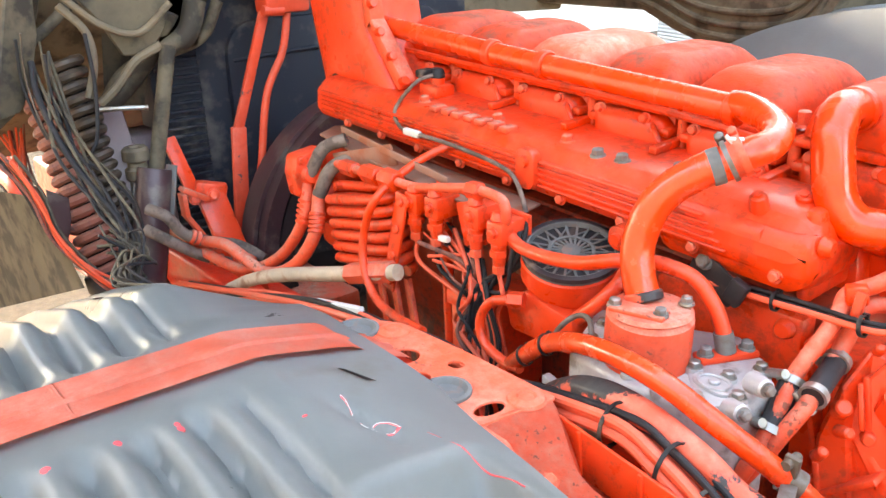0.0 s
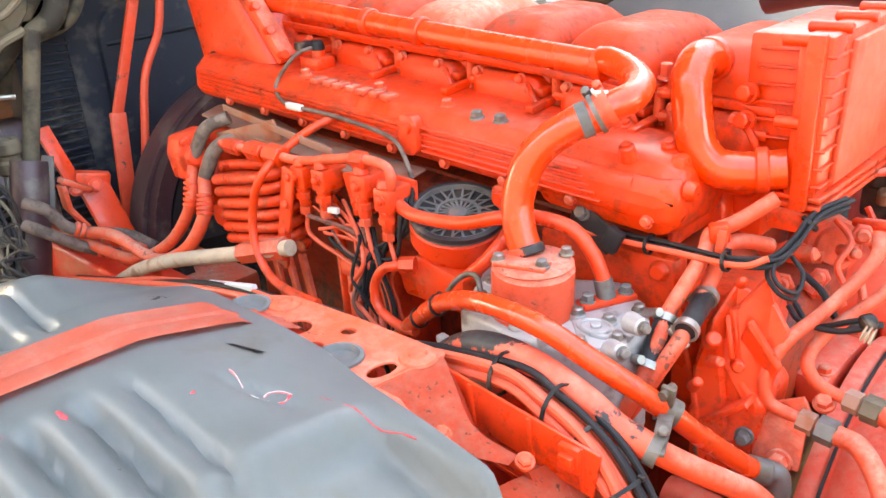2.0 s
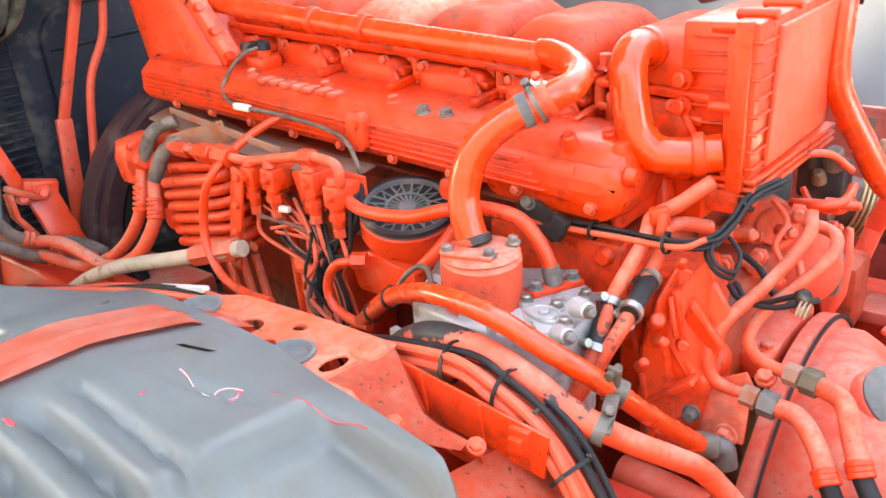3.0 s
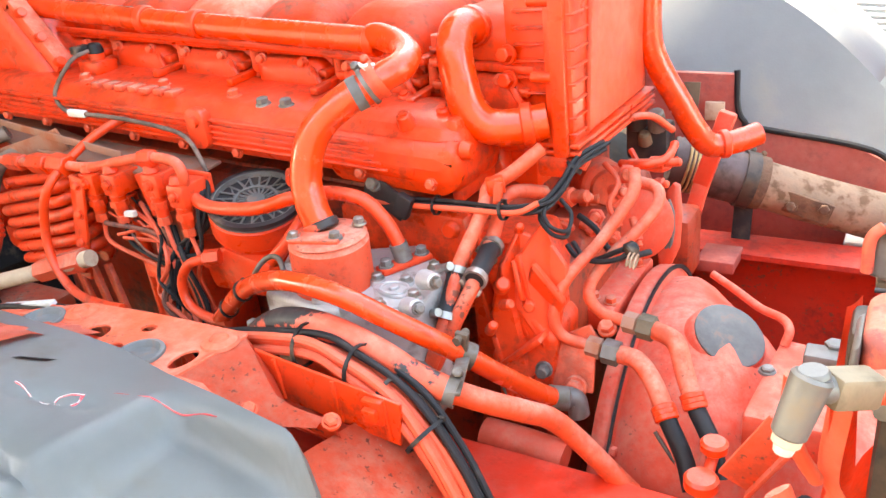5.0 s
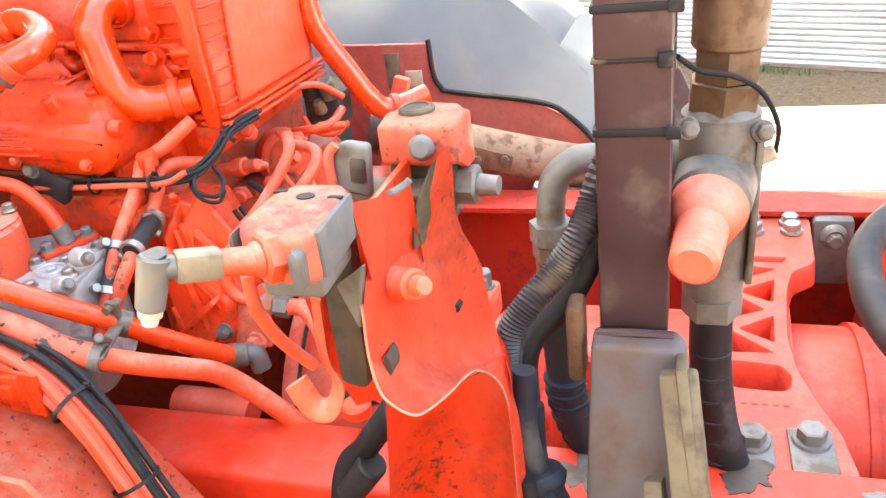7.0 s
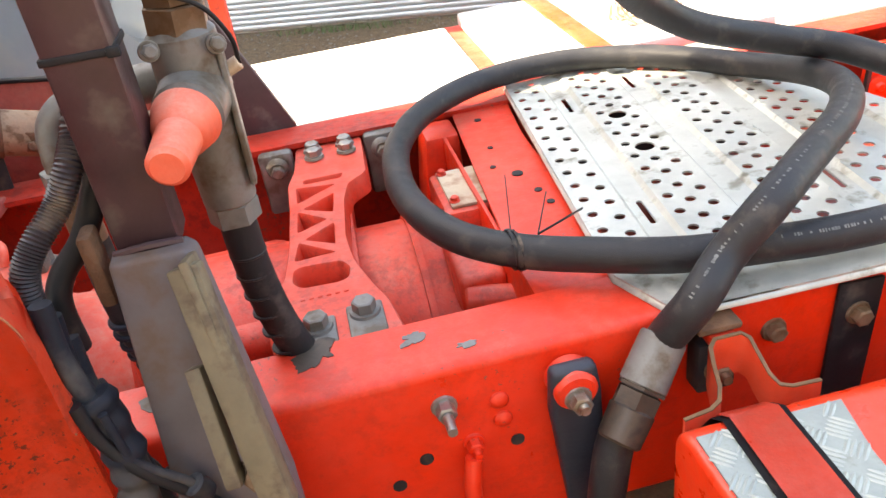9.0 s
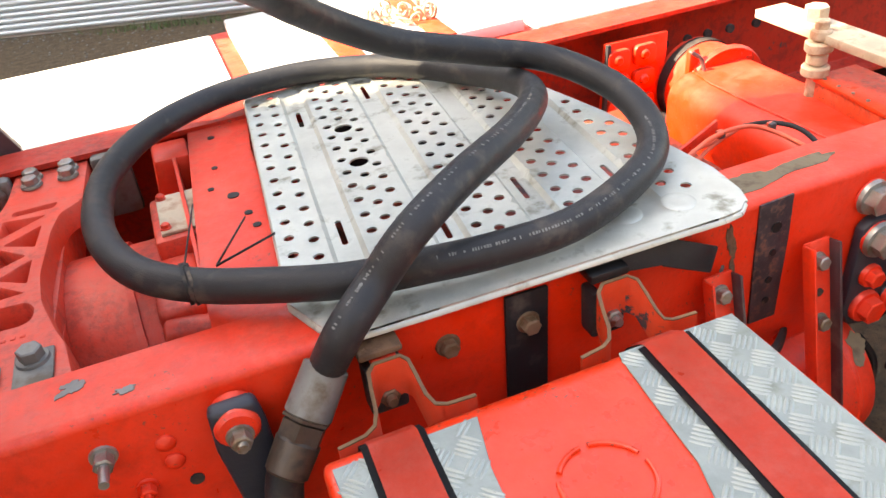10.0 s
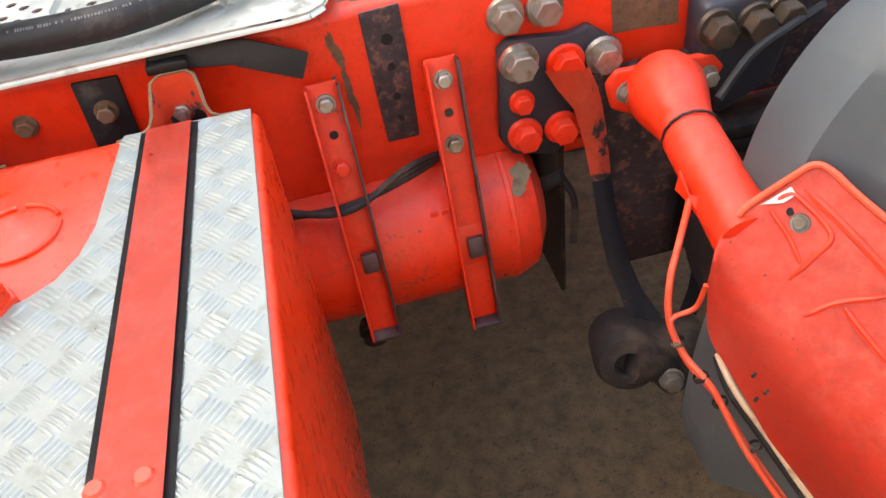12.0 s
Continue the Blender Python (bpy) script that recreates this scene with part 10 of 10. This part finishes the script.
for a, b, r, m in (((-1.95, -0.207, 1.335), (-1.85, -0.184, 1.0), 0.0275, SPRING), ((-2.05, -0.131, 1.38), (-1.95, -0.098, 0.98), 0.028, NUT_BROWN)):
    sp = thing("coil_spring", b, "dusty brown cab suspension coil spring", "coil spring", "cab springs")
    a, b = Vector(a), Vector(b)
    m4 = frame_to(b, a)
    l = (a - b).length
    turns = l / 0.0235
    n = int(turns * 14)
    part("coil", tube([m4 @ Vector((r * math.cos(2 * math.pi * k / 14), r * math.sin(2 * math.pi * k / 14), l * k / n)) for k in range(n + 1)], 0.0108, 9, 1, False), m, sp)
    part("core", cyl(b + (b - a) * 0.25, a, r * 0.6, None, 16), DARK, sp)
    part("seat", cyl(b + (b - a) * 0.1, b, r + 0.014, None, 20, 0.003), DARK, sp)
pillar = thing("spring_pillar", (-2.15, 0.0, 0.6), "dusty maroon cast pillar behind the springs", "pillar")
part("pillar", join(prism([(-2.25, 0.6), (-2.05, 0.6), (-2.08, 1.05), (-2.12, 1.2), (-2.2, 1.2), (-2.22, 1.05)], "y", -0.02, 0.06, 0.012), box(-2.26, -2.04, -0.06, 0.1, 0.58, 0.68, 0.01)), MAROON, pillar)

# ---- tilted cab: underside and rear seen from below ----
cab = thing("tilted_cab", (-2.6, 0.38, 1.0), "dusty brown underside of the tilted truck cab", "truck cab")
# floor and shell reach over the engine, out of view, to block sky light
part("floor", prism([(-2.75, 1.15), (-2.5, 1.28), (-2.3, 1.36), (-2.05, 1.62), (-1.75, 2.0), (-1.1, 2.9), (-1.5, 3.6), (-3.6, 2.8), (-3.0, 1.0)], "y", -0.35, 0.8, 0.03), OLIVE, cab)
part("sky_block_shell", prism([(-2.3, 1.75), (-1.95, 2.02), (-1.0, 3.0), (-1.2, 3.7), (-3.7, 2.9), (-3.2, 1.7)], "y", -0.85, 1.12, 0.05, 3), OLIVE, cab, "unseen cab body added to block sky over the engine")
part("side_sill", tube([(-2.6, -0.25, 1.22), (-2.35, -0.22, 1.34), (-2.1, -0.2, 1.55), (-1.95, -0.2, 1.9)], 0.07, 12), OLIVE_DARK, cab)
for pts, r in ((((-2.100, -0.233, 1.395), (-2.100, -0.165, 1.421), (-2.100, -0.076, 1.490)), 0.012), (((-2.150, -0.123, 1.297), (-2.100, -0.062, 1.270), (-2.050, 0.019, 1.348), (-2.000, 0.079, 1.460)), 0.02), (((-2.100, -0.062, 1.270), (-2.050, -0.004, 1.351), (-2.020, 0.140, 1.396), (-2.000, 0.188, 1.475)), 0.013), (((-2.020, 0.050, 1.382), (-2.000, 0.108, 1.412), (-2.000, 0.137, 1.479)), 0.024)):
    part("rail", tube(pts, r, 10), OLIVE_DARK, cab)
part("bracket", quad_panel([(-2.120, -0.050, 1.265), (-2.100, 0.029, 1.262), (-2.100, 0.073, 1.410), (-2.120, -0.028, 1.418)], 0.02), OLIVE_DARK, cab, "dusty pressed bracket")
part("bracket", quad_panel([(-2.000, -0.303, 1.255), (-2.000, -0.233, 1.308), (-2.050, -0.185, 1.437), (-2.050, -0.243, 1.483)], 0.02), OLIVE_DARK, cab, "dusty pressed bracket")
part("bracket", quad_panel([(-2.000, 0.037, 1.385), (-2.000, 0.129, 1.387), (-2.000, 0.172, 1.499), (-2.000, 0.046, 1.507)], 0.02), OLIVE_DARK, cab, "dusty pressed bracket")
part("red_block", box(-2.05, -1.95, 0.24, 0.42, 1.5, 1.62, 0.01), CHIPPED, cab)
arch = part("wheel_arch", prism([(-2.15, 1.56), (-2.15, 1.4), (-1.66, 1.39), (-1.56, 1.345), (-1.47, 1.315), (-1.26, 1.31), (-1.18, 1.36), (-1.14, 1.43), (-1.11, 1.56)], "y", 1.2, 1.5, 0.015), OLIVE, cab, "curved dusty wheel arch under the cab")
for k in range(3):
    z = 0.022 + 0.03 * k
    part("arch_bead", tube([(-1.9, 1.197, 1.4 + z), (-1.66, 1.195, 1.395 + z), (-1.47, 1.195, 1.325 + z), (-1.28, 1.195, 1.32 + z), (-1.2, 1.196, 1.365 + z), (-1.16, 1.197, 1.44 + z)], 0.008, 8), OLIVE, arch)
part("arch_link", slab((-2.3, 0.7, 1.5), (-2.05, 1.3, 1.5), 0.25, 0.1, 0.01), OLIVE, cab)

# ---- loose wiring and pipes in the front corner ----
random.seed(11)
loomf = thing("front_wiring", (-1.6, -0.05, 1.0), "tangle of dusty orange and grey cables in the front corner", "cables")
for k in range(9):
    mats = (WIRE_RED, OLIVE, WIRE_RED, RUBBER)
    jit = lambda s=0.012: Vector((random.uniform(-s, s), random.uniform(-s, s), random.uniform(-s, s)))
    part("cable", tube([Vector((-3.099, -0.100, 0.967)) + jit(0.06), Vector((-2.904, -0.090, 0.841)) + jit(0.03), Vector((-2.702, -0.080, 0.757)) + jit(0.02), Vector((-2.295, -0.060, 0.798)) + jit(), Vector((-1.793, -0.055, 0.930)) + jit(), Vector((-1.419, -0.050, 1.041)) + jit(0.008), Vector((-1.178, -0.050, 1.101)) + jit(0.008), (-0.904, -0.050, 1.116)], 0.003 if k % 3 else 0.0042, 8, 5), mats[k % 4], loomf)
for k in range(9):
    jit = lambda s=0.012: Vector((random.uniform(-s, s), random.uniform(-s, s), random.uniform(-s, s)))
    part("cable", tube([Vector((-1.950, -0.200, 1.383)) + jit(0.03), Vector((-1.850, -0.212, 1.263)) + jit(0.03), Vector((-1.750, -0.179, 1.182)) + jit(0.03), Vector((-1.650, -0.181, 1.113)) + jit(0.02), Vector((-1.550, -0.231, 1.105)) + jit(0.02), Vector((-1.450, -0.232, 1.104)) + jit()], 0.003, 8, 5), RUBBER if k % 2 else OLIVE_DARK, loomf)
part("white_connector", slab((-1.270, -0.050, 1.087), (-1.149, -0.050, 1.114), 0.012, 0.012, 0.003), WHITE, loomf)
part("bent_pipe", tube([(-2.600, -0.250, 1.075), (-2.236, -0.250, 1.132), (-2.115, -0.250, 1.113), (-2.192, -0.250, 1.044), (-2.518, -0.250, 0.912)], 0.022, 16), ENGINE, loomf)
# dark sheet added to cover the bright ground behind the wiring
part("corner_filler", quad_panel([(-2.471, -0.300, 1.068), (-1.896, -0.260, 1.157), (-1.792, -0.240, 1.001), (-3.059, -0.320, 0.518)], 0.005), OLIVE_DARK, loomf)
cor = thing("corner_bracket", (-1.75, 0.05, 0.8), "orange-red dusty bracket at the engine front", "bracket")
part("plate", quad_panel([(-2.237, 0.100, 0.924), (-1.726, 0.080, 0.972), (-1.627, 0.050, 0.951), (-2.091, 0.050, 0.806)], 0.01), ENGINE_DUSTY, cor)
part("leg", slab((-1.75, 0.06, 1.0), (-1.75, 0.05, 0.945), 0.08, 0.02, 0.003, (1, 0, 0)), ENGINE_DUSTY, cor)
# pressed sheets, pipes and a web of loose leads under the cab corner
for pts in (((-1.950, -0.238, 1.515), (-1.970, -0.190, 1.511), (-1.980, -0.195, 1.442), (-1.970, -0.223, 1.353), (-1.950, -0.255, 1.308), (-1.930, -0.302, 1.302)),
            ((-2.000, -0.111, 1.511), (-1.980, 0.078, 1.500), (-1.990, 0.058, 1.429), (-2.000, 0.021, 1.381), (-2.000, -0.033, 1.383), (-2.000, -0.065, 1.450)),
            ((-2.020, -0.089, 1.272), (-2.000, -0.053, 1.275), (-1.980, -0.045, 1.152), (-1.950, -0.073, 1.040), (-1.950, -0.112, 1.038), (-1.990, -0.109, 1.175))):
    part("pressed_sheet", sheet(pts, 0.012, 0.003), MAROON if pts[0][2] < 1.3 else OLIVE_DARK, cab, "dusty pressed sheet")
for pts, r, m in ((((-1.980, -0.141, 1.488), (-1.970, -0.103, 1.439), (-1.960, -0.100, 1.381), (-1.950, -0.124, 1.315)), 0.008, OLIVE), (((-1.970, -0.133, 1.503), (-1.960, -0.073, 1.447), (-1.960, -0.005, 1.427), (-1.950, 0.063, 1.480)), 0.007, OLIVE), (((-1.930, -0.217, 1.397), (-1.900, -0.225, 1.340), (-1.830, -0.217, 1.255), (-1.750, -0.201, 1.192), (-1.680, -0.186, 1.142), (-1.620, -0.202, 1.106), (-1.550, -0.249, 1.086)), 0.006, RUBBER), (((-1.980, -0.097, 1.296), (-1.970, -0.059, 1.329), (-1.960, -0.020, 1.374), (-1.950, 0.032, 1.400)), 0.009, OLIVE), (((-1.940, -0.119, 1.293), (-1.930, -0.073, 1.291), (-1.920, -0.025, 1.287)), 0.005, STEEL), (((-1.960, -0.107, 1.435), (-1.940, -0.112, 1.341), (-1.920, -0.131, 1.248), (-1.900, -0.159, 1.212)), 0.004, RUBBER)):
    part("lead", tube(pts, r, 8), m, cab)
random.seed(23)
for k in range(11):
    jit = lambda q=0.015: Vector((random.uniform(-q, q), random.uniform(-q, q), random.uniform(-q, q)))
    part("cable", tube([Vector((-2.807, -0.120, 1.132)) + jit(0.04), Vector((-2.710, -0.120, 0.995)) + jit(0.02), Vector((-2.617, -0.110, 0.857)) + jit(0.02), Vector((-2.447, -0.100, 0.827)) + jit(0.02), Vector((-2.272, -0.080, 0.807)) + jit(0.008)], 0.003 + 0.0012 * (k % 2), 7, 5), WIRE_RED if k % 3 else SPRING, loomf)
for k in range(12):
    jit = lambda q=0.02: Vector((random.uniform(-q, q), random.uniform(-q, q), random.uniform(-q, q)))
    part("cable", tube([Vector((-1.620, -0.219, 1.141)) + jit(0.03), Vector((-1.580, -0.210, 1.125)) + jit(0.03), Vector((-1.520, -0.223, 1.112)) + jit(0.03), Vector((-1.460, -0.264, 1.120)) + jit(0.02), Vector((-1.380, -0.230, 1.126)) + jit(0.012)], 0.0018 + 0.0008 * (k % 2), 7, 5), OLIVE_DARK if k % 3 else RUBBER, loomf)
# dark leads draped over the springs, and the bundle that runs on beside the mudguard
random.seed(31)
for k in range(4):
    jit = lambda q: Vector((random.uniform(-q, q), random.uniform(-q, q), random.uniform(-q, q)))
    run = ((-1.9, -0.22, 1.415), (-1.9, -0.219, 1.329), (-1.88, -0.201, 1.248), (-1.86, -0.163, 1.18), (-1.85, -0.125, 1.125), (-1.85, -0.117, 1.064), (-1.85, -0.133, 1.02), (-1.84, -0.162, 0.954)) if k % 2 else ((-1.9, -0.216, 1.448), (-1.9, -0.225, 1.361), (-1.88, -0.207, 1.265), (-1.86, -0.171, 1.193), (-1.85, -0.14, 1.129), (-1.85, -0.129, 1.055), (-1.85, -0.107, 1.0), (-1.84, -0.083, 0.936))
    drift = jit(0.022)
    part("cable", tube([Vector(p) + drift + jit(0.005) for p in run], 0.002 + 0.001 * (k % 3 == 0), 7, 5), (RUBBER, OLIVE_DARK, NUT_BROWN)[k % 3], loomf)
for k in range(10):
    jit = lambda q: Vector((random.uniform(-q, q), random.uniform(-q, q), random.uniform(-q, q)))
    drift = jit(0.014)
    part("cable", tube([Vector(p) + drift + jit(0.006) for p in ((-1.8, -0.32, 1.26), (-1.8, -0.287, 1.185), (-1.79, -0.271, 1.107), (-1.77, -0.231, 1.035), (-1.74, -0.187, 0.993), (-1.6, -0.1, 0.98))], 0.003, 7, 5), (OLIVE_DARK, WIRE_RED, RUBBER, SPRING)[k % 4], loomf)
part("stay_plate", sheet([(-1.85, -0.257, 1.183), (-1.85, -0.222, 1.159), (-1.85, -0.226, 1.116), (-1.85, -0.243, 1.064), (-1.85, -0.262, 1.12)], 0.006, 0.001), MAROON, loomf, "dark red bent stay plate")
